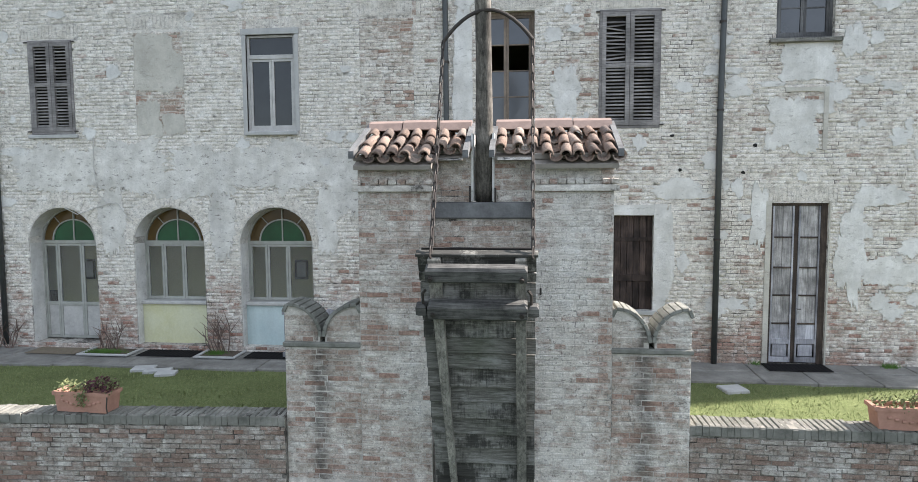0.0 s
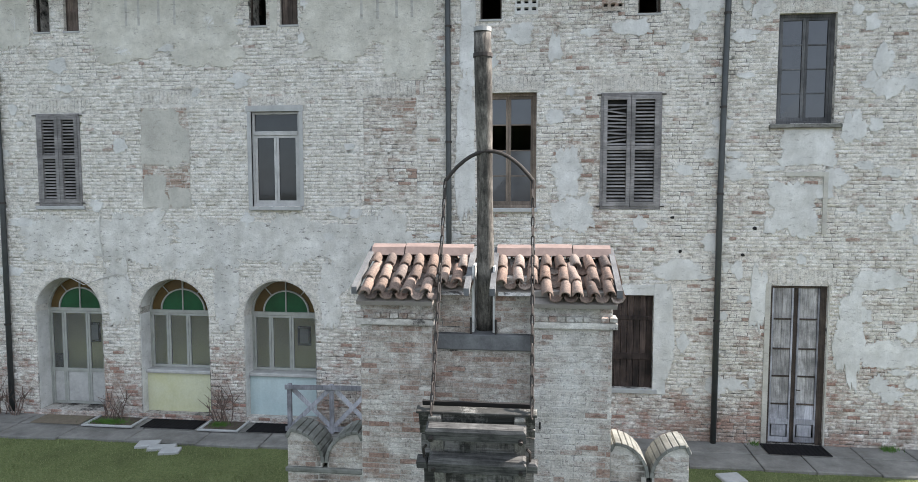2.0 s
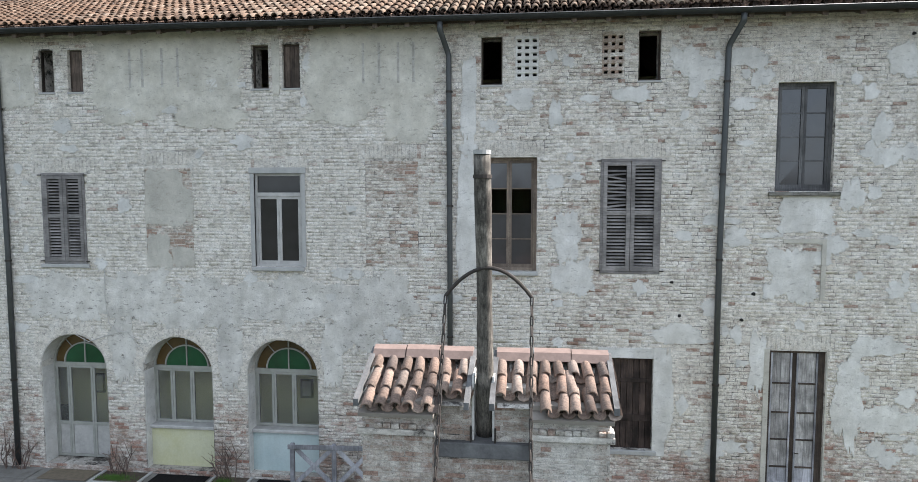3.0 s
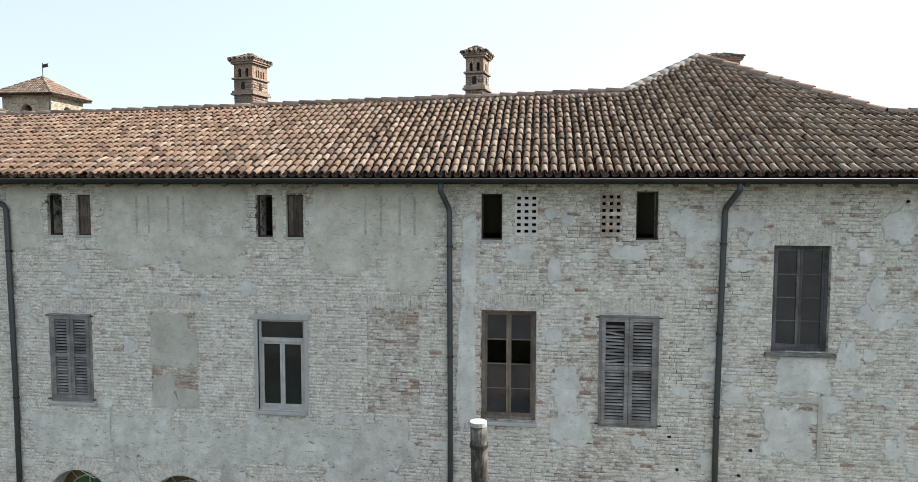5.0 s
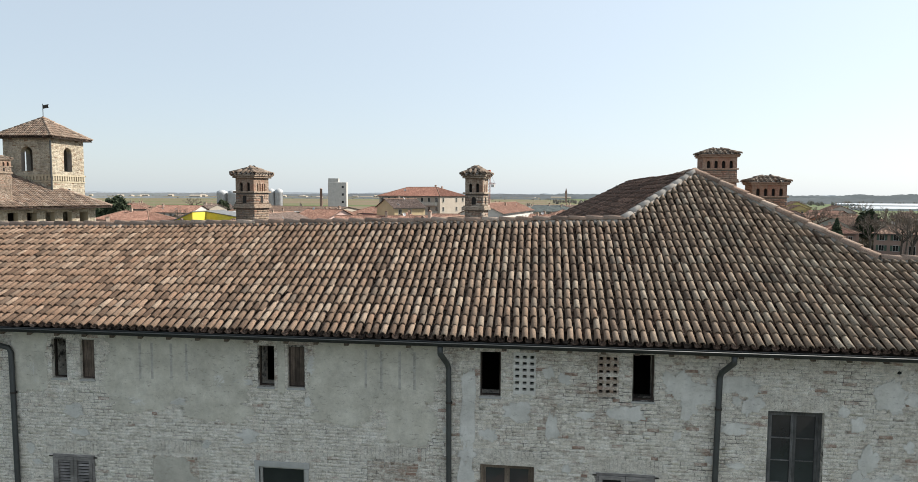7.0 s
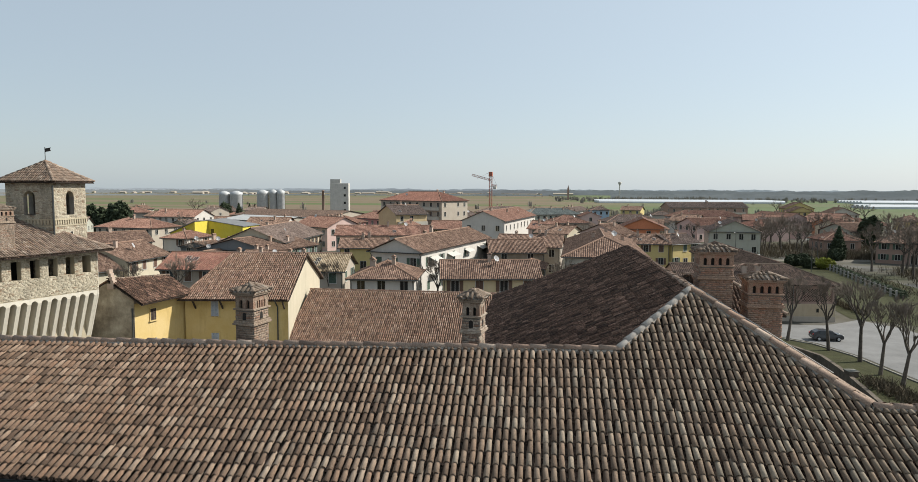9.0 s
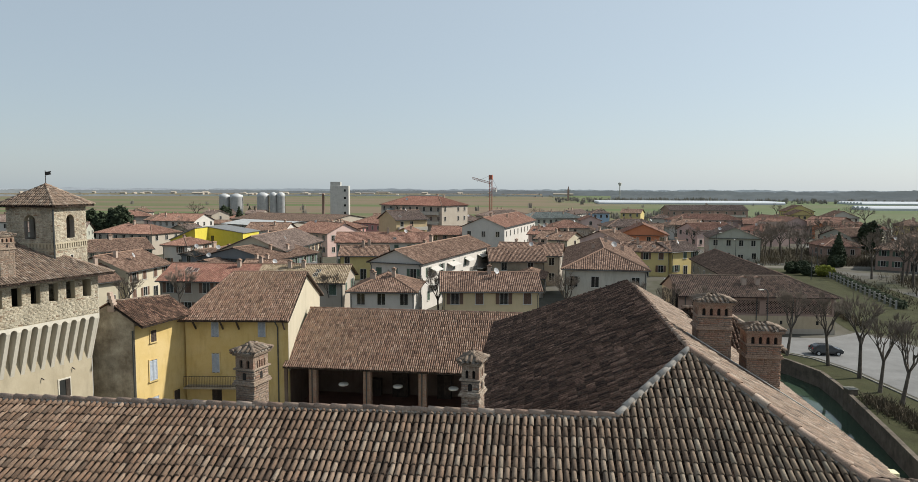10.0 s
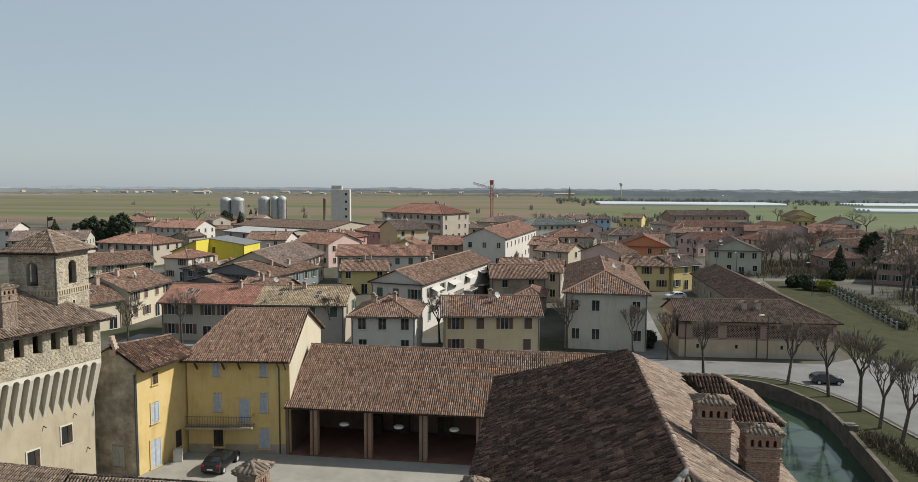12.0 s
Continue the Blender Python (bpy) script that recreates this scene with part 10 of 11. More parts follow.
plant_row(bare_tree(7, 10.0, wild, "bare trees", 0.7), [(61, 190, 0.95), (67, 213, 1.0), (75, 228, 1.0), (83, 238, 1.0), (92, 225, 1.0), (120, 248, 1.1), (94, 178, 1.1), (102, 170, 1.1), (110, 186, 1.2), (-86, 118, 0.8), (-70, 128, 0.8), (14, 205, 0.8), (30, 170, 0.8), (-120, 210, 1.0), (73, 144, 1.1), (80, 156, 1.1), (64, 186, 1.0), (150, 330, 1.2), (165, 380, 1.2), (140, 420, 1.2), (-176, 320, 1.3), (86, 134, 1.1), (-3, 360, 1.0)], rnd_t)


M["leaf_dark"] = wall_material("evergreen_leaves", (0.025, 0.036, 0.02), (0.055, 0.07, 0.038), 3.0, 0.4, 0.3)
M["leaf_light"] = wall_material("yellow_green_leaves", (0.16, 0.18, 0.03), (0.24, 0.25, 0.05), 3.0, 0.4, 0.3)


def leafy(name, label, category, seed, w, h, material, n=900, base=0.0, shape="round", group="", leaf=0.16):
    """A leafy crown of many small leaf sprays round a trunk."""
    t = thing(name, label, category, group=group)
    rnd = random.Random(seed)
    g = Geo().tube([(0, 0, -0.1), (0, 0, base + h * 0.6)], [0.05 * w + 0.05, 0.02 * w + 0.02], 6)
    for k in range(6):
        a = k * 1.05
        g.tube([(0, 0, base + h * 0.25 + k * 0.06 * h), (math.cos(a) * w * 0.3, math.sin(a) * w * 0.3, base + h * 0.4 + k * 0.07 * h)], [0.03 * w, 0.01 * w], 4)
    g.build("trunk", M["bark"], t)
    vs, fs = [], []
    for i in range(n):
        while True:
            p = Vector((rnd.uniform(-1, 1), rnd.uniform(-1, 1), rnd.uniform(-1, 1)))
            if p.length < 1 and p.length > 0.35:
                break
        lump = 1 + 0.35 * noise.noise((p.normalized() * 2.2 + Vector((seed, 0, 0))))
        k = 1.0
        if shape == "cone":
            k = max(0.06, 1 - (p.z + 1) / 2)
        c = Vector((p.x * w / 2 * lump * k * (1.5 if shape == "cone" else 1), p.y * w / 2 * lump * k * (1.5 if shape == "cone" else 1), base + h * (0.5 + 0.5 * p.z * (lump if shape == "round" else 1))))
        s = leaf * rnd.uniform(0.6, 1.5) * max(w, 1.0) ** 0.6
        a = Vector((rnd.gauss(0, 1), rnd.gauss(0, 1), rnd.gauss(0, 1))).normalized()
        b = a.orthogonal().normalized()
        cc = a.cross(b)
        q = len(vs)
        vs += [c + b * s, c + cc * s * 0.5 + a * s * 0.3, c - b * s * 0.9, c - cc * s * 0.5 + a * s * 0.2, c + a * s * 0.5]
        fs += [(q, q + 1, q + 4), (q + 1, q + 2, q + 4), (q + 2, q + 3, q + 4), (q + 3, q, q + 4)]
    from_data("crown", vs, fs, material, t)
    return t


ever = "dark evergreen tree among the houses"
plant_row(leafy("tree", ever, "tree", 1, 6.0, 9.0, M["leaf_dark"], 1500, 1.0, "round", "evergreens", 0.24), [(-151, 212, 1.0), (-157, 214, 1.1), (-145, 214, 1.15), (96, 208, 0.95), (-163, 216, 0.9), (-149, 218, 1.2), (-154, 308, 1.0), (-168, 210, 0.8)], rnd_t)
plant_row(leafy("tree", "dark narrow conifer among the houses", "tree", 2, 4.0, 9.0, M["leaf_dark"], 1200, 0.3, "cone", "conifers", 0.2), [(-171, 214, 1.1), (-143, 300, 1.1), (-180, 392, 0.85), (-177, 393, 0.8), (74, 176, 0.9)], rnd_t)
plant_row(leafy("bush", "rounded yellow-green garden shrub", "bush", 5, 4.2, 2.4, M["leaf_light"], 900, 0.0, "round", "shrubs", 0.16), [(61.9, 153.3, 1.0)], rnd_t)
plant_row(leafy("bush", "dark green garden shrub", "bush", 6, 3.0, 2.2, M["leaf_dark"], 700, 0.0, "round", "shrubs", 0.16), [(58.5, 154.0, 1.0), (57.0, 158, 1.2), (60, 160, 1.2), (14.5, 94.5, 0.9), (15.5, 97.5, 0.8), (34.5, 148, 0.9), (72, 172, 1.3)], rnd_t)
# clipped hedge along the park with its fence
hv, hf = [], []
rh = random.Random(8)
p, q = Vector((63.9, 157, 0)), Vector((57.5, 112, 0))
ax = (q - p).normalized()
sd = Vector((ax.y, -ax.x, 0))
for i in range(5200):
    c = p.lerp(q, rh.random()) + sd * rh.uniform(-0.4, 0.4) + Vector((0, 0, rh.uniform(-1.45, -0.35)))
    a = Vector((rh.gauss(0, 1), rh.gauss(0, 1), rh.gauss(0, 1))).normalized() * 0.22
    b = a.orthogonal()
    k = len(hv)
    hv += [c + a, c + b, c - a]
    hf.append((k, k + 1, k + 2))
tagged(from_data("hedge", hv, hf, M["leaf_dark"]), "dark clipped hedge along the park", "hedge", kind="stuff")
fn = thing("fence", "low dark iron fence with grey posts beside the park hedge", "fence")
for i in range(19):
    c = p.lerp(q, i / 18) + sd * 1.3
    Geo().box(c.x - 0.12, c.x + 0.12, c.y - 0.12, c.y + 0.12, -1.6, -0.1, bevel=0.02).build("post", M["fence_dull"], fn)
for z in (-0.9, -0.35):
    a, b = p + sd * 1.3, q + sd * 1.3
    Geo().tube([(a.x, a.y, z), (b.x, b.y, z)], 0.03, 4).build("rail", M["fence_dull"], fn)


# undergrowth beyond the fence and along the bank
bv_, bf_ = [], []
rb = random.Random(31)
for (x0, y0), (x1, y1), wd, hgt, cnt in (((66, 160), (61, 104), 4.0, 0.7, 1400), ((78, 150), (72, 100), 9.0, 2.0, 3600), ((29.8, 62.5), (31.5, 50), 2.0, 0.9, 2600), ((44.5, 96), (45, 118), 1.2, 1.2, 900), ((70, 176), (115, 182), 5.0, 2.4, 3600), ((48, 180), (100, 188), 12.0, 2.2, 4200), ((58, 198), (112, 218), 12.0, 2.6, 4200)):
    for i in range(cnt):
        t_ = rb.random()
        c = Vector((x0 + (x1 - x0) * t_ + rb.gauss(0, wd / 3), y0 + (y1 - y0) * t_ + rb.gauss(0, wd / 3), -1.5))
        a = Vector((rb.gauss(0, 0.35), rb.gauss(0, 0.35), 1)) * hgt * rb.uniform(0.3, 1.0)
        b = Vector((rb.uniform(-1, 1), rb.uniform(-1, 1), 0)) * 0.07
        m_ = c + a * 0.5
        k = len(bv_)
        bv_ += [c - b, c + b, c + a, m_ + b * 0.6, m_ + Vector((rb.gauss(0, 0.4), rb.gauss(0, 0.4), 0.5)) * hgt * 0.4, m_ - b * 0.6]
        bf_ += [(k, k + 1, k + 2), (k + 3, k + 4, k + 5)]
M["brush"] = plain_material("dry_undergrowth", (0.13, 0.108, 0.075), 0.95, 0, 0.5, 0.6, 0.1)
tagged(from_data("undergrowth", bv_, bf_, M["brush"]), "dry leafless undergrowth beside the park", "shrubs", kind="stuff")


def street_lamp(x, y, h=6.0, turn=0):
    s = thing("street_lamp", "slim grey street lamp with a curved arm", "lamp", pose(x, y, -1.5, 0, 0, turn), group="street lamps")
    Geo().tube([(0, 0, 0), (0, 0, h * 0.9), (0.25, 0, h), (0.9, 0, h)], [0.08, 0.06, 0.05, 0.04], 6).build("pole", M["gutter"], s)
    Geo().box(0.7, 1.35, -0.14, 0.14, h - 0.08, h + 0.05, bevel=0.03).build("lamp_head", M["lamp_white"], s)


for x, y, h, tn in ((56.3, 146, 7, 180), (29.5, 89.9, 6, 200), (46, 164, 7, 90), (66, 168, 6, 0), (38.5, 120, 6, 180), (95, 178, 8, 180), (44.5, 176, 8, 0)):
    street_lamp(x, y, h, tn)

# ---- far land: glasshouses, farms, woods ----
M["poly"] = plain_material("white_glasshouse_film", (0.50, 0.52, 0.54), 0.4, 0, 0.12, 0.05)
for x0, x1, y, n_ in ((72, 300, 860, 9), (395, 640, 880, 8), (300, 520, 655, 4)):
    gh = Geo()
    for k in range(n_):
        yy = y + k * 9
        gh.prism([(x0, yy, -1.5), (x0, yy, 0.4), (x0, yy + 2, 1.7), (x0, yy + 4, 2.1), (x0, yy + 6, 1.7), (x0, yy + 8, 0.4), (x0, yy + 8, -1.5)], (x1 - x0, 0.03 * (x1 - x0), 0))
    tagged(gh.build("glasshouse", M["poly"]), "row of long white plastic growing tunnels", "greenhouse", "growing tunnels", "stuff")


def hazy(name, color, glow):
    """Far woods: the haze is put into a blue-grey colour with a faint glow."""
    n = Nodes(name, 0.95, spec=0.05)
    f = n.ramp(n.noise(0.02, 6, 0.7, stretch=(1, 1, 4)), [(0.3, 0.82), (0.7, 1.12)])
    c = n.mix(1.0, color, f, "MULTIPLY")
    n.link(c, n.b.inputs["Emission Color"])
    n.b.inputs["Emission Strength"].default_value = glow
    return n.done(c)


def skyline(name, label, a0, a1, dist, h0, h1, material, seed, gaps=0.0):
    """A belt of woods along the horizon with an uneven top, between two bearings."""
    r = random.Random(seed)
    n_ = int((a1 - a0) * dist / 4.0)
    vs, fs = [], []
    for i in range(n_ + 1):
        a = a0 + (a1 - a0) * i / n_
        x, y = math.sin(a) * dist, math.cos(a) * dist
        big = 0.5 + 0.5 * noise.noise((x * 0.004, seed, 0)) + 0.35 * noise.noise((x * 0.02, seed, 5))
        top = max(0.4, h0 + (h1 - h0) * (big - gaps) + r.uniform(0, 1.6) + 1.5 * noise.noise((x * 0.12, seed, 9)))
        vs += [(x, y, -1.5), (x, y, top - 1.5)]
        if i:
            fs.append((2 * i - 2, 2 * i, 2 * i + 1, 2 * i - 1))
    tagged(from_data(name, vs, fs, material), label, "woodland", kind="structure")


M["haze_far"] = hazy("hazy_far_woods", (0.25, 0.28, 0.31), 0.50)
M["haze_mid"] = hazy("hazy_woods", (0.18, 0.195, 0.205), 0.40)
M["haze_near"] = hazy("hazy_wood_edge", (0.19, 0.203, 0.212), 0.42)
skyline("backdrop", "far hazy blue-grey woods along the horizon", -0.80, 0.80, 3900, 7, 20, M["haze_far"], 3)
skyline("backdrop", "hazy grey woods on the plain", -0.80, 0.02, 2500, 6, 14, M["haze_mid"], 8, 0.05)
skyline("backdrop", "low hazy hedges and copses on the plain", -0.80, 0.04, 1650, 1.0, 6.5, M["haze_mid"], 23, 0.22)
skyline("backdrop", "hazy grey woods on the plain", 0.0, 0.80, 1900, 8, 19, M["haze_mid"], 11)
skyline("backdrop", "hazy bare grey wood edge beyond the growing tunnels", 0.10, 0.80, 1230, 4, 11, M["haze_near"], 14)
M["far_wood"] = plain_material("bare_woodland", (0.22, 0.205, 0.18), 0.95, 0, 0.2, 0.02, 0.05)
# single trees on the plain: a few thin upright sprays each
rw = random.Random(12)
rn_ = np.random.default_rng(12)


def belt(a0, a1, d0, d1, n_, h0, h1):
    """Places and heights of trees between two bearings and two distances."""
    a = rn_.uniform(a0, a1, n_)
    dist = np.sqrt(rn_.uniform(d0 * d0, d1 * d1, n_))
    return np.stack([np.tan(a) * dist, dist, rn_.uniform(h0, h1, n_)], 1)


spots = np.concatenate([belt(0.02, 0.74, 930, 1200, 520, 3, 7), belt(-0.7, 0.02, 1400, 2300, 260, 2, 4.5), belt(-0.7, 0.7, 420, 900, 22, 3, 6), belt(0.0, 0.3, 360, 520, 90, 2, 5)])
k_ = 26
c = np.repeat(spots[:, None, :2], k_, 1) + rn_.normal(0, 1, (len(spots), k_, 2)) * spots[:, None, 2:] * 0.22
h_ = spots[:, None, 2] * rn_.uniform(0.35, 1.1, (len(spots), k_))
an_ = rn_.uniform(0, math.pi, (len(spots), k_))
wd = spots[:, None, 2] * rn_.uniform(0.03, 0.09, (len(spots), k_))
dx, dy = np.cos(an_) * wd, np.sin(an_) * wd
zero = np.full_like(dx, -1.5)
quad = np.stack([np.stack([c[..., 0] - dx * 0.6, c[..., 1] - dy * 0.6, zero], -1), np.stack([c[..., 0] + dx * 0.6, c[..., 1] + dy * 0.6, zero], -1),
                 np.stack([c[..., 0] + dx, c[..., 1] + dy, h_ * 0.7 - 1.5], -1), np.stack([c[..., 0] - dx * 0.3, c[..., 1] - dy * 0.3, h_ - 1.5], -1)], 2).reshape(-1, 3)
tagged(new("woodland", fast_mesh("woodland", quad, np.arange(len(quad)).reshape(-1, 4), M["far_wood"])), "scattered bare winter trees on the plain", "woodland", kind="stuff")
fb = Geo()
for i in range(84):
    a = rw.uniform(-0.75, -0.12) if i < 72 else rw.uniform(-0.1, 0.75)
    dist = rw.uniform(1700, 3000)
    x, w_, d_, h_ = math.tan(a) * dist, rw.choice((5, 7, 10, 14, 22, 50)) * rw.uniform(0.6, 1.2), rw.uniform(8, 16), rw.uniform(1.8, 5.0)
    fb.box(x, x + w_, dist, dist + d_, -1.5, h_ - 1.5).prism([(x, dist - 0.5, h_ - 1.5), (x, dist + d_ + 0.5, h_ - 1.5), (x, dist + d_ / 2, h_ + 0.4)], (w_, 0, 0))
tagged(fb.build("farm_buildings", M["w_grey"]), "scattered pale farm and works buildings on the plain", "buildings", kind="stuff")
wt = thing("water_tower", "far mushroom-shaped water tower", "tower", pose(144, 1270, -1.5))
lathe("shaft", [(1.1, 0), (0.9, 24), (3.3, 29), (3.3, 30.5), (0.2, 31.7)], 14, M["concrete"], wt)
sp = thing("church_tower", "far slender church bell tower", "tower", pose(41.7, 1080, -1.5))
Geo().box(-1.6, 1.6, -1.6, 1.6, 0, 18).prism([(-1.6, -1.6, 18), (1.6, -1.6, 18), (0, 0, 24)], (0, 0.01, 0)).build("wall", M["w_brick"], sp)


# ---- cars ----
def car(name, label, m, paint):
    c = thing(name, label, "car", m)
    Wd = 1.68
    prof = [(-2.0, 0.45), (-1.98, 0.72), (-1.75, 0.90), (-1.05, 0.98), (-0.45, 1.38), (0.2, 1.47), (1.1, 1.44), (1.65, 1.22), (1.95, 0.92), (2.0, 0.5), (1.9, 0.28), (-1.9, 0.28)]
    vs, fs = [], []
    for sgn in (-1, 1):
        for x, z in prof:
            tuck = 0.0 if z < 0.95 else (z - 0.95) * 0.32
            vs.append((x, sgn * (Wd / 2 - tuck), z))
    n_ = len(prof)
    fs = [tuple(range(n_)), tuple(range(2 * n_ - 1, n_ - 1, -1))] + [(i, n_ + i, n_ + (i + 1) % n_, (i + 1) % n_) for i in range(n_)]
    body = from_data("body", vs, fs, paint, c)
    bv = body.modifiers.new("soft", "BEVEL")
    bv.width, bv.segments = 0.05, 2
    gw = Geo()
    gw.add([(-1.0, -0.70, 1.02), (-1.0, 0.70, 1.02), (-0.5, 0.64, 1.36), (-0.5, -0.64, 1.36)], [(3, 2, 1, 0)], Matrix.Translation((-0.025, 0, 0.02)))
    gw.build("windscreen", M["glass"], c)
    Geo().add([(1.68, -0.66, 1.18), (1.68, 0.66, 1.18), (1.18, 0.60, 1.42), (1.18, -0.60, 1.42)], [(0, 1, 2, 3)], Matrix.Translation((0.03, 0, 0.01))).build("rear_window", M["glass"], c)
    for sgn in (-1, 1):
        o = lambda z: sgn * (Wd / 2 - (z - 0.95) * 0.32 + 0.012)
        for a, b in ((-0.85, 0.18), (0.24, 1.25)):
            pts = [(a + (0.05 if a < 0 else 0), o(1.02), 1.02), (b, o(1.02), 1.02), (b - (0.12 if b > 1 else 0), o(1.36), 1.36), (a + (0.45 if a < 0 else 0), o(1.36), 1.36)]
            Geo().add(pts, [(0, 1, 2, 3) if sgn < 0 else (3, 2, 1, 0)]).build("side_window", M["glass"], c)
        Geo().box(-1.0, -0.82, sgn * 0.88 - 0.09, sgn * 0.88 + 0.09, 0.98, 1.10, bevel=0.02).build("mirror", paint, c)
        Geo().box(-1.99, -1.80, sgn * 0.62 - 0.16, sgn * 0.62 + 0.16, 0.68, 0.80, bevel=0.03).build("headlight", M["lamp_white"], c)
        Geo().box(1.88, 2.0, sgn * 0.66 - 0.1, sgn * 0.66 + 0.1, 0.78, 1.0, bevel=0.02).build("tail_light", M["tail_red"], c)
        for x in (-1.28, 1.25):
            wh = Geo()
            ring = [Vector((x + 0.31 * math.cos(2 * math.pi * k / 16), 0, 0.31 + 0.31 * math.sin(2 * math.pi * k / 16))) for k in range(16)]
            wh.prism([p + Vector((0, sgn * 0.84 - 0.1, 0)) for p in ring], (0, 0.2, 0))
            wheel = wh.build("wheel", M["tyre"], c)
            rim = [Vector((x + 0.19 * math.cos(2 * math.pi * k / 12), sgn * 0.945, 0.31 + 0.19 * math.sin(2 * math.pi * k / 12))) for k in range(12)]
            Geo().prism(rim, (0, sgn * 0.01, 0)).build("rim", M["silo"], wheel)
    Geo().box(1.985, 2.0, -0.26, 0.26, 0.55, 0.67).build("number_plate", M["lamp_white"], c, "blank pale number plate")
    return c


M["tyre"] = plain_material("tyre_rubber", (0.02, 0.02, 0.02), 0.9, 0, 0.2)
M["tail_red"] = plain_material("tail_light_red", (0.35, 0.01, 0.01), 0.3, 0, 0.1)
M["car_black"] = plain_material("black_car_paint", (0.012, 0.012, 0.014), 0.2, 0.0, 0.1, 2, 0.6)
M["car_grey"] = plain_material("dark_grey_car_paint", (0.04, 0.042, 0.045), 0.25, 0.3, 0.1, 2, 0.6)
M["car_white"] = plain_material("white_car_paint", (0.6, 0.6, 0.6), 0.3, 0.0, 0.1, 2, 0.5)
car("car", "black hatchback parked in the castle court", pose(-24.45, 47.7, -1.0, 0, 0, 270) @ Matrix.Scale(0.88, 4), M["car_black"])
car("car", "dark grey hatchback on the street by the moat", pose(32.8, 79.9, -1.475, 0, 0, 180) @ Matrix.Scale(0.84, 4), M["car_grey"])
car("car", "white car parked before the yellow houses", pose(27.0, 137.5, -1.5, 0, 0, 15), M["car_white"])
# white utility box in the court
bx = thing("utility_box", "grey metal utility box on the court gravel", "box", pose(-28.35, 48.3, -1.0, 0, 0, 20))
Geo().box(-0.33, 0.33, -0.25, 0.25, 0, 0.95, bevel=0.02).build("body", M["concrete"], bx)
Geo().box(-0.29, 0.29, -0.265, -0.252, 0.08, 0.88, bevel=0.004).build("door", M["concrete"], bx)

# ---- drawbridge, raised against the gate ----
db = thing("drawbridge", "raised narrow drawbridge of weathered dark planks and beams", "drawbridge")
bz = Vector((0, -1.1, 2.5)).normalized()
by = Vector((0, bz.z, -bz.y))
BM = Matrix.Translation((-0.475, 6.05, 3.0)) @ Matrix((Vector((1, 0, 0)), by, bz)).transposed().to_4x4()
db.matrix_world = BM
# own frame: x across, -y towards the bank, z up along the leaf; its top edge at z = 0
r8 = np.random.default_rng(17)
zz = -0.30
while zz > -3.5:
    hgt = float(r8.uniform(0.19, 0.235))
    Geo(Matrix.Translation((0, 0, zz)) @ Matrix.Rotation(r8.normal(0, 0.006), 4, "Y") @ Matrix.Rotation(-0.36, 4, "X")).box(-0.60 + 0.01 * r8.random(), 0.49 - 0.01 * r8.random(), 0.012, 0.05 + 0.02 * r8.random(), -hgt + 0.028, -0.004, bevel=0.006).build("plank", M["bridge_wood"], db)
    zz -= hgt
for a, b in ((-0.02, -0.19), (-0.2, -0.295)):
    Geo().box(-0.60, 0.49, 0.0, 0.05, b, a, bevel=0.008).build("plank", M["bridge_wood"], db)
# near-black board behind the planks, so the gaps read as lap shadow
Geo().box(-0.585, 0.475, 0.15, 0.17, -3.45, -0.02).build("backing", M["void"], db)
Geo().box(-0.615, 0.505, -0.03, 0.06, -0.018, 0.012, bevel=0.005).build("top_strip", M["bridge_wood"], db)
Geo().box(-0.50, -0.38, -0.07, -0.002, -0.62, -0.02, bevel=0.01).build("post", M["bridge_post"], db)
Geo().box(0.30, 0.40, -0.07, -0.002, -0.62, -0.02, bevel=0.01).build("post", M["bridge_post"], db)
Geo().box(-0.51, 0.41, -0.20, -0.072, -0.20, -0.045, bevel=0.025).build("beam", M["bridge_beam"], db, "thick cracked dark beam")
Geo().box(-0.51, 0.41, -0.22, -0.072, -0.595, -0.42, bevel=0.03).build("beam", M["bridge_beam"], db, "thick cracked dark beam")
for s in (-1, 1):
    Geo().box(-0.055 + min(s * 0.472, s * 0.57), -0.055 + max(s * 0.472, s * 0.57), -0.19, -0.09, -0.57, -0.45, bevel=0.02).build("beam_end", M["bridge_beam"], db)
    for z in (-0.14, -0.52):
        Geo().tube([(s * 0.41 - 0.05, -0.195, z), (s * 0.41 - 0.05, -0.24, z)], 0.022, 8).build("bolt", M["iron"], db)
    Geo().tube([(s * 0.50 - 0.055, -0.14, -0.45), (s * 0.50 - 0.055, -0.14, -0.34), (s * 0.47 - 0.055, -0.14, -0.30)], 0.014, 6).build("hook", M["iron"], db)
Geo().add([(-0.48, -0.11, -0.6), (-0.38, -0.11, -0.6), (-0.36, -0.11, -3.2), (-0.42, -0.11, -3.2), (-0.48, -0.02, -0.6), (-0.38, -0.02, -0.6), (-0.36, -0.02, -3.2), (-0.42, -0.02, -3.2)],
          [(3, 2, 1, 0), (4, 5, 6, 7), (0, 1, 5, 4), (1, 2, 6, 5), (2, 3, 7, 6), (3, 0, 4, 7)]).build("stringer", M["bridge_post"], db)
Geo().box(0.30, 0.40, -0.11, -0.02, -3.2, -0.60, bevel=0.01).build("stringer", M["bridge_post"], db)

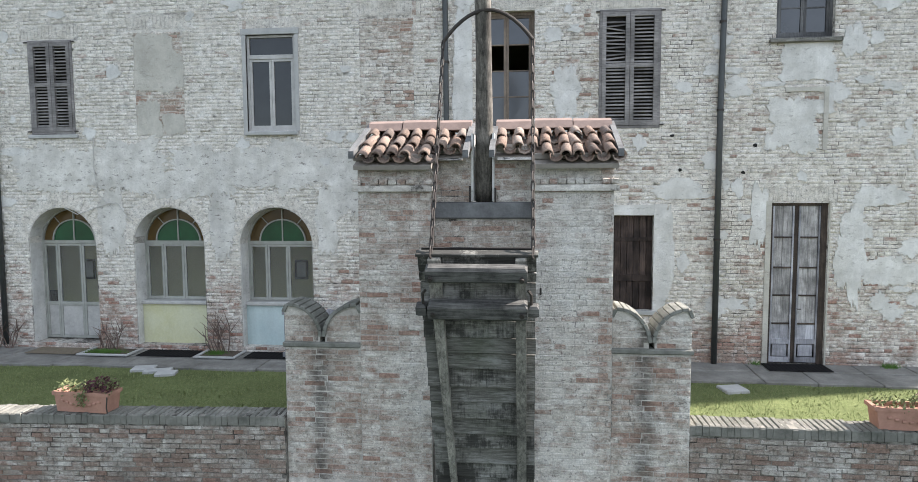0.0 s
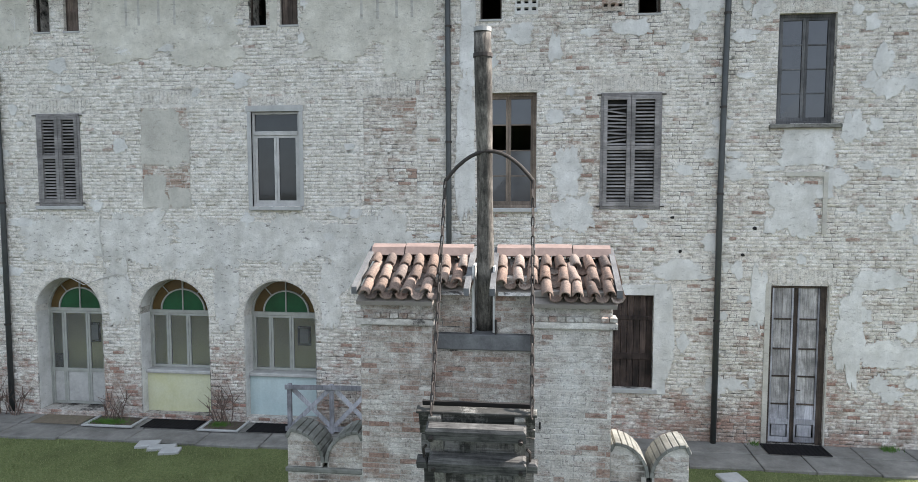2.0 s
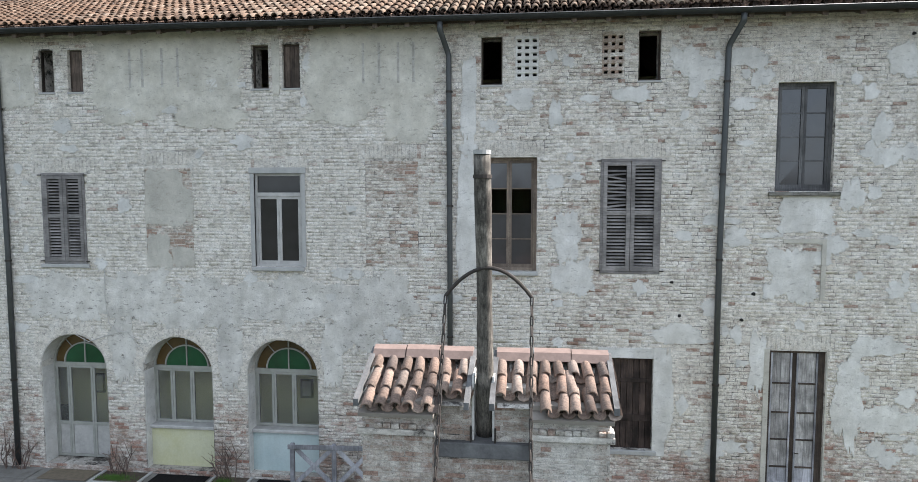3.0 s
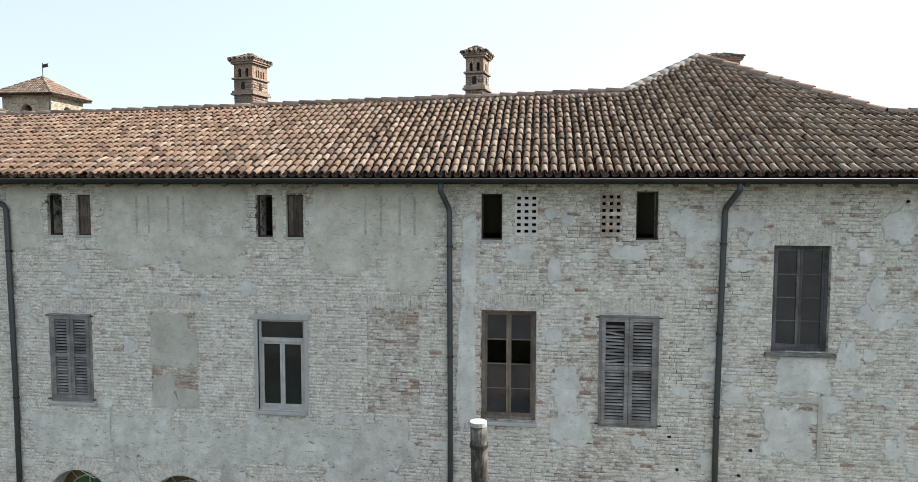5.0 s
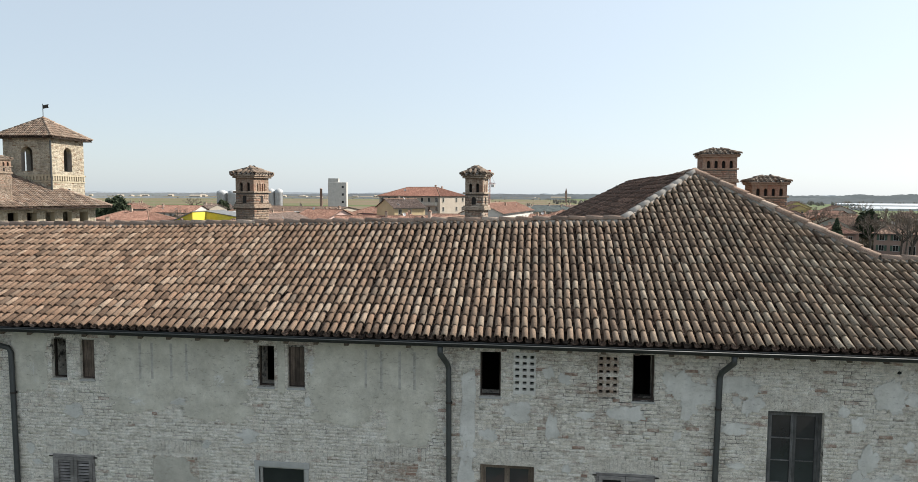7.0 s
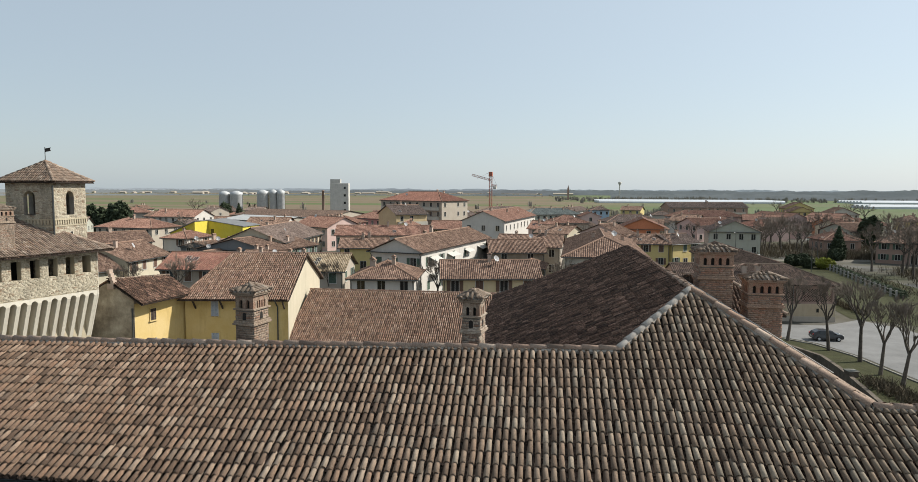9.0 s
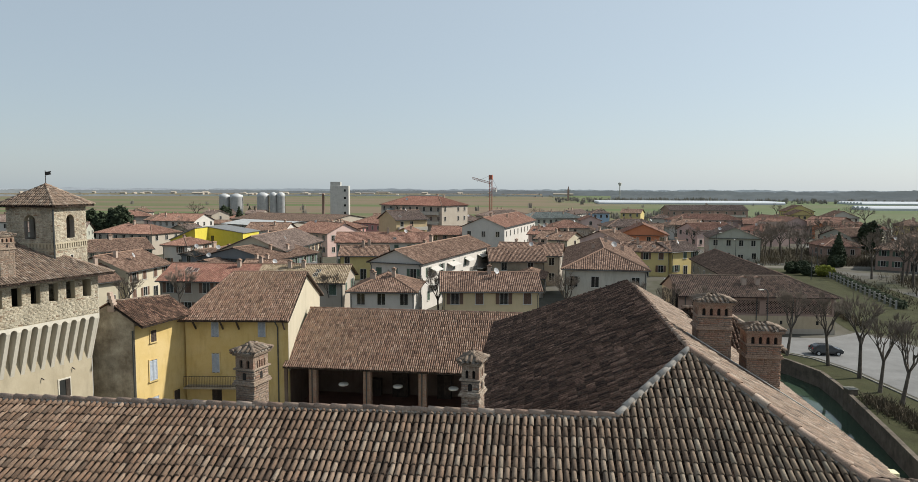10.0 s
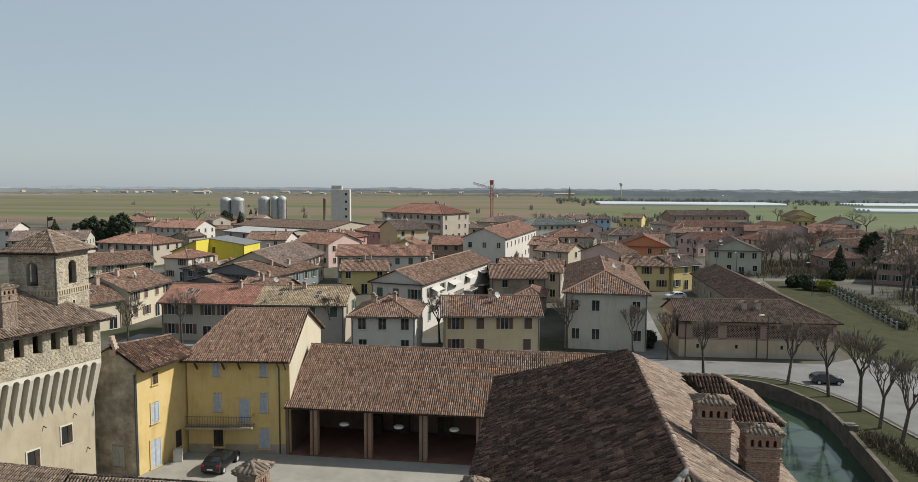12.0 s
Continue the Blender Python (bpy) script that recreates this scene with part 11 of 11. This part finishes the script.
# counterpoise post with its iron bow
ps = thing("lifting_post", "tall round weathered timber post standing in the gate slot", "post")
pts, rad = [], []
for i in range(15):
    t = i / 14
    pts.append((-0.565 + 0.012 * math.sin(3 * t), 7.66 - 0.56 * t, 3.44 + 3.26 * t))
    rad.append(0.098 - 0.010 * t + 0.006 * math.sin(9 * t))
Geo().tube(pts, rad, 14).build("log", M["post_wood"], ps, smooth=True)
Geo().tube([pts[-1], (pts[-1][0], pts[-1][1], 6.745)], 0.095, 14).build("cap", M["stone"], ps, "pale weathered cap on the post")
Geo().tube([Vector(pts[13]) - Vector((0, 0, 0.02)), Vector(pts[13]) + Vector((0, 0, 0.02))], 0.104, 14).build("band", M["iron"], ps)
bow = []
for i in range(15):
    a = -1 + 2 * i / 14
    bow.append((-0.50 + 0.475 * a, 7.24, 5.475 - 0.32 * a * a))
Geo().tube(bow, 0.021, 8).build("bow", M["iron"], ps, "curved iron bow")
Geo().box(-0.72, -0.70, 7.4, 7.5, 3.40, 3.62).box(-0.44, -0.42, 7.4, 7.5, 3.40, 3.6).build("strap", M["iron"], ps)

# chains from the bow to the leaf
lk_pts = [Vector((0.016 * math.cos(a), 0, 0.040 * math.sin(a) + (0.022 if math.sin(a) > 0 else -0.022))) for a in (2 * math.pi * i / 12 for i in range(13))]
lk = Geo().tube(lk_pts, 0.0085, 6, caps=False).build("link", M["iron"])
lk_mesh = lk.data
bpy.data.objects.remove(lk)
for a, b in ((Vector(bow[0]), BM @ Vector((-0.47, -0.04, 0.0))), (Vector(bow[-1]), BM @ Vector((0.46, -0.04, 0.0)))):
    ch = thing("chain", "rusty iron chain holding the drawbridge", "chain", group="drawbridge chains")
    n_ = int((b - a).length / 0.108)
    d = (b - a).normalized()
    q = d.to_track_quat("Z", "Y")
    for i in range(n_ + 1):
        o = new("link", lk_mesh)
        o.parent = ch
        o.matrix_world = Matrix.Translation(a.lerp(b, (i + 0.4) / (n_ + 0.8)) + Vector((0, 0, -0.05 * math.sin(math.pi * i / n_)))) @ q.to_matrix().to_4x4() @ Matrix.Rotation(radians(90 * (i % 2) + 25), 4, "Z")


# ---- flower troughs on the parapet ----
def trough(x, y, z, w_, label, seed):
    t = thing("flower_trough", label, "planter", pose(x, y, z, 0, 0, -3), group="flower troughs")
    d_, h_ = 0.25, 0.24
    g = Geo()
    o = [(-w_ / 2, -d_ / 2), (w_ / 2, -d_ / 2), (w_ / 2, d_ / 2), (-w_ / 2, d_ / 2)]
    rings = [(0.90, 0.0), (0.97, h_ * 0.82), (1.04, h_ * 0.83), (1.04, h_), (0.93, h_), (0.90, h_ - 0.05)]
    vs = [(px * s, py * s, zz_) for s, zz_ in rings for px, py in o]
    fs = [(3, 2, 1, 0)] + [(4 * r_ + k_, 4 * r_ + (k_ + 1) % 4, 4 * r_ + 4 + (k_ + 1) % 4, 4 * r_ + 4 + k_) for r_ in range(len(rings) - 1) for k_ in range(4)] + [tuple(4 * (len(rings) - 1) + k_ for k_ in range(4))]
    box = from_data("trough", vs, fs, M["terracotta"], t)
    gar = Geo()
    for s in range(9):
        u = (s - 4) / 4.5 * w_ * 0.38
        zz_ = h_ * 0.42 - 0.05 * math.cos((s - 4) / 4 * math.pi / 2) + 0.03
        gar.box(u - 0.02, u + 0.02, -d_ / 2 * 0.95 - 0.014, -d_ / 2 * 0.95 + 0.01, zz_ - 0.014, zz_ + 0.014, bevel=0.006)
    gar.build("garland", M["terracotta"], box, "moulded garland relief")
    Geo().tube([(w_ * 0.47, -d_ * 0.40, h_ + 0.004), (w_ * 0.50, -d_ * 0.52, h_ * 0.75), (w_ * 0.49, -d_ * 0.55, h_ * 0.3), (w_ * 0.52, -d_ * 0.58, 0.012)], 0.008, 5).build("strap", M["iron"], t, "black strap hanging over the rim")
    rnd = random.Random(seed)
    for part_, mat, n_, x0, x1 in (("foliage", M["leaf_pale"], 420, -0.5, 0.55), ("bloom", M["leaf_purple"], 260, 0.05, 0.5)):
        vs, fs = [], []
        for i in range(n_):
            u = rnd.uniform(x0, x1) * w_
            c = Vector((u, rnd.uniform(-0.55, 0.5) * d_, h_ + rnd.uniform(-0.02, 0.11) + 0.03 * math.sin(9 * u)))
            if part_ == "foliage" and rnd.random() < 0.14:
                c = Vector((rnd.gauss(0.05, 0.05) * w_, -d_ / 2 - 0.03, h_ - rnd.uniform(0, 0.16)))
            s = rnd.uniform(0.012, 0.032)
            a = Vector((rnd.gauss(0, 1), rnd.gauss(0, 1), rnd.gauss(0.4, 1))).normalized()
            b = a.orthogonal().normalized()
            q = len(vs)
            vs += [c - b * s, c + a.cross(b) * s * 0.5, c + b * s, c - a.cross(b) * s * 0.5]
            fs.append((q, q + 1, q + 2, q + 3))
        from_data(part_, vs, fs, mat, t)
    return t


M["terracotta"] = plain_material("pale_terracotta", (0.40, 0.22, 0.16), 0.85, 0, 0.3, 9, 0.2)
M["leaf_pale"] = plain_material("pale_ivy_leaves", (0.20, 0.22, 0.10), 0.8, 0, 0.5, 40, 0.2)
M["leaf_purple"] = plain_material("purple_heather", (0.10, 0.035, 0.045), 0.8, 0, 0.5, 40, 0.2)
trough(-5.24, 7.21, 1.01, 0.70, "terracotta trough with ivy and dark heather on the parapet", 3)
trough(4.02, 7.43, 1.03, 0.84, "terracotta trough with pale ivy and heather on the parapet", 5)

# ---- things along the wall ----
for x0, x1, mat, lab in ((-10.42, -9.32, "mat_brown", "flat brown coir doormat"), (-7.98, -6.80, "mat_black", "black ribbed rubber doormat"), (-5.72, -4.55, "mat_black", "black ribbed rubber doormat"), (4.30, 5.42, "mat_black", "black ribbed rubber doormat")):
    mt = thing("doormat", lab + " on the paving by the wall", "doormat", group="doormats")
    if mat not in M:
        M[mat] = plain_material(mat, (0.20, 0.165, 0.12) if mat == "mat_brown" else (0.018, 0.017, 0.017), 0.95, 0, 0.35, 14, 0.1)
    Geo().box(x0, x1, 12.45, 12.95, 0.237, 0.25, bevel=0.004).build("mat", M[mat], mt)
    if mat == "mat_black":
        g = Geo()
        for i in range(14):
            u = x0 + 0.04 + i * (x1 - x0 - 0.08) / 13
            g.box(u - 0.012, u + 0.012, 12.47, 12.93, 0.2505, 0.258)
        g.build("rib", M[mat], mt)


def rose(x, y, h, seed):
    t = thing("rose_bush", "bare thorny rose bush against the wall", "bush", pose(x, y, 0.22), group="rose bushes")
    rnd = random.Random(seed)
    g, tip = Geo(), Geo()
    for k_ in range(5):
        p = Vector((rnd.uniform(-0.1, 0.1), rnd.uniform(-0.06, 0.06), 0))
        d = Vector((rnd.uniform(-0.5, 0.5), rnd.uniform(-0.35, 0.2), 1)).normalized()
        branching(g, p, d, h * rnd.uniform(0.35, 0.6), 0.013, 1, rnd, tip, 0.9, (2, 3))
    g.build("stem", M["rose_stem"], t)
    tip.build("twig", M["rose_stem"], t)
    return t


M["rose_stem"] = plain_material("rose_stem", (0.20, 0.145, 0.12), 0.9, 0, 0.4, 9, 0.2)
for i, (x, h) in enumerate(((-8.68, 0.95), (-8.9, 0.7), (-6.32, 1.05), (-6.5, 0.8), (-11.45, 1.2), (-11.1, 0.9))):
    rose(x, 12.86, h, 40 + i)
gv_, gf_ = [], []
rg_ = random.Random(31)
for cx, cy, sx, n_ in ((-8.75, 12.62, 0.42, 900), (-6.4, 12.72, 0.22, 350), (6.6, 12.9, 0.18, 200), (2.5, 12.9, 0.1, 60), (4.2, 12.95, 0.1, 60)):
    for i in range(n_):
        c = Vector((cx + rg_.gauss(0, 0.45) * sx, cy + rg_.gauss(0, 0.06), 0.225))
        t = Vector((rg_.gauss(0, 0.4), rg_.gauss(0, 0.4), 1)).normalized() * rg_.uniform(0.05, 0.12)
        q = len(gv_)
        gv_ += [c - Vector((0.005, 0, 0)), c + Vector((0.005, 0, 0)), c + t]
        gf_.append((q, q + 1, q + 2))
M["blade"] = plain_material("fresh_grass_blades", (0.09, 0.19, 0.03), 0.7, 0, 0.4, 9, 0.3)
tagged(from_data("grass_tufts", gv_, gf_, M["blade"]), "fresh green grass tufts at the wall foot", "grass", kind="stuff")
# lawn blades near the camera
n_ = 42000
rr = np.random.default_rng(9)
bx = rr.uniform(-13.5, 8.5, n_)
by_ = rr.uniform(7.45, 11.82, n_)
hh = rr.uniform(0.012, 0.042, n_)
base = np.stack([bx, by_, np.full(n_, 0.16)], 1)
ang_ = rr.uniform(0, 6.28, n_)
wv_ = np.stack([np.cos(ang_), np.sin(ang_), np.zeros(n_)], 1) * 0.007
tip_ = base + np.stack([rr.normal(0, 0.02, n_), rr.normal(0, 0.02, n_), hh + 0.02], 1)
vv = np.stack([base - wv_, base + wv_, tip_], 1).reshape(-1, 3)
me = bpy.data.meshes.new("lawn_blades")
me.vertices.add(len(vv))
me.vertices.foreach_set("co", vv.ravel())
me.loops.add(3 * n_)
me.loops.foreach_set("vertex_index", np.arange(3 * n_))
me.polygons.add(n_)
me.polygons.foreach_set("loop_start", np.arange(0, 3 * n_, 3))
me.update(calc_edges=True)
M["lawn_blade"] = plain_material("lawn_blade", (0.25, 0.285, 0.12), 0.8, 0, 0.5, 5, 0.2)
me.materials.append(M["lawn_blade"])
tagged(new("lawn_blades", me), "short blades of the garden lawn", "grass", kind="stuff")

# planting beds between the mats, edged with pale kerbs
M["soil"] = wall_material("bed_soil", (0.07, 0.055, 0.042), (0.12, 0.095, 0.07), 6.0, 0.8, 0.3)
for x0, x1 in ((-9.22, -8.12), (-6.72, -5.86)):
    pb_ = thing("planting_bed", "small planting bed with a pale stone edging", "flower bed", pose(0, 0, 0.235), group="planting beds")
    Geo().box(x0 + 0.06, x1 - 0.06, 12.44, 12.97, 0.0, 0.012).build("soil", M["soil"], pb_)
    for a, b, c, d in ((x0, x0 + 0.058, 12.38, 12.97), (x1 - 0.058, x1, 12.38, 12.97), (x0 + 0.06, x1 - 0.06, 12.38, 12.437)):
        Geo().box(a, b, c, d, 0.0, 0.04, bevel=0.008).build("edging", M["stone"], pb_)
# cross-braced wooden hurdle by the wall
hd = thing("wooden_barrier", "grey cross-braced wooden barrier standing on the paving", "barrier", pose(-4.85, 12.52, 0.235, 0, 0, 3))
for x in (0.03, 0.88, 1.70):
    Geo().box(x - 0.04, x + 0.04, -0.04, 0.04, 0, 1.0, bevel=0.008).build("upright", M["door_wood"], hd)
for z in (0.10, 0.94):
    Geo().box(-0.05, 1.78, -0.055, -0.042, z - 0.05, z + 0.05, bevel=0.006).build("rail", M["door_wood"], hd)
for a, b in (((0.07, 0.14), (0.84, 0.9)), ((0.07, 0.9), (0.84, 0.14)), ((0.92, 0.9), (1.66, 0.14)), ((0.92, 0.14), (1.66, 0.9))):
    g = Geo()
    A, B = Vector((a[0], 0, a[1])), Vector((b[0], 0, b[1]))
    up = (B - A).normalized().cross(Vector((0, 1, 0))) * 0.045
    off_ = 0.0 if a[1] < 0.5 else 0.022
    g.prism([A - up + Vector((0, off_, 0)), B - up + Vector((0, off_, 0)), B + up + Vector((0, off_, 0)), A + up + Vector((0, off_, 0))], (0, 0.02, 0))
    g.build("brace", M["door_wood"], hd)
# stepping stones in the lawn
for x, y, w_, d_ in ((-7.35, 11.72, 0.42, 0.30), (-6.75, 11.45, 0.36, 0.26), (3.35, 11.4, 0.4, 0.35), (-7.0, 11.6, 0.5, 0.2)):
    st_ = thing("stepping_stone", "pale stone slab set in the lawn", "stone", pose(x, y, 0.19, 0, 0, 14), group="stepping stones")
    Geo().box(-w_ / 2, w_ / 2, -d_ / 2, d_ / 2, -0.05, 0.035, bevel=0.015).build("slab", M["stone"], st_)
# cables on the wall
cb2 = thing("cable", "loose pale cable hanging along the wall", "cable")
Geo().tube([(-9.02, 12.965, 4.66), (-9.05, 12.965, 4.1), (-8.98, 12.965, 3.5), (-8.8, 12.96, 3.32), (-8.55, 12.965, 3.3), (-8.35, 12.965, 3.02), (-8.22, 12.965, 2.95)], 0.008, 5).build("wire", M["frame_pale"], cb2)
Geo().tube([(-9.75, 12.965, 3.22), (-9.45, 12.95, 3.08), (-9.1, 12.96, 3.2), (-8.75, 12.965, 3.3)], 0.008, 5).build("wire", M["frame_pale"], cb2)
for x, z in ((-1.02, 2.35), (0.07, 2.45)):
    Geo().tube([(x, GY - 0.01, z), (x, GY - 0.05, z), (x, GY - 0.05, z + 0.07)], 0.012, 6).build("wall_hook", M["iron"], gate)
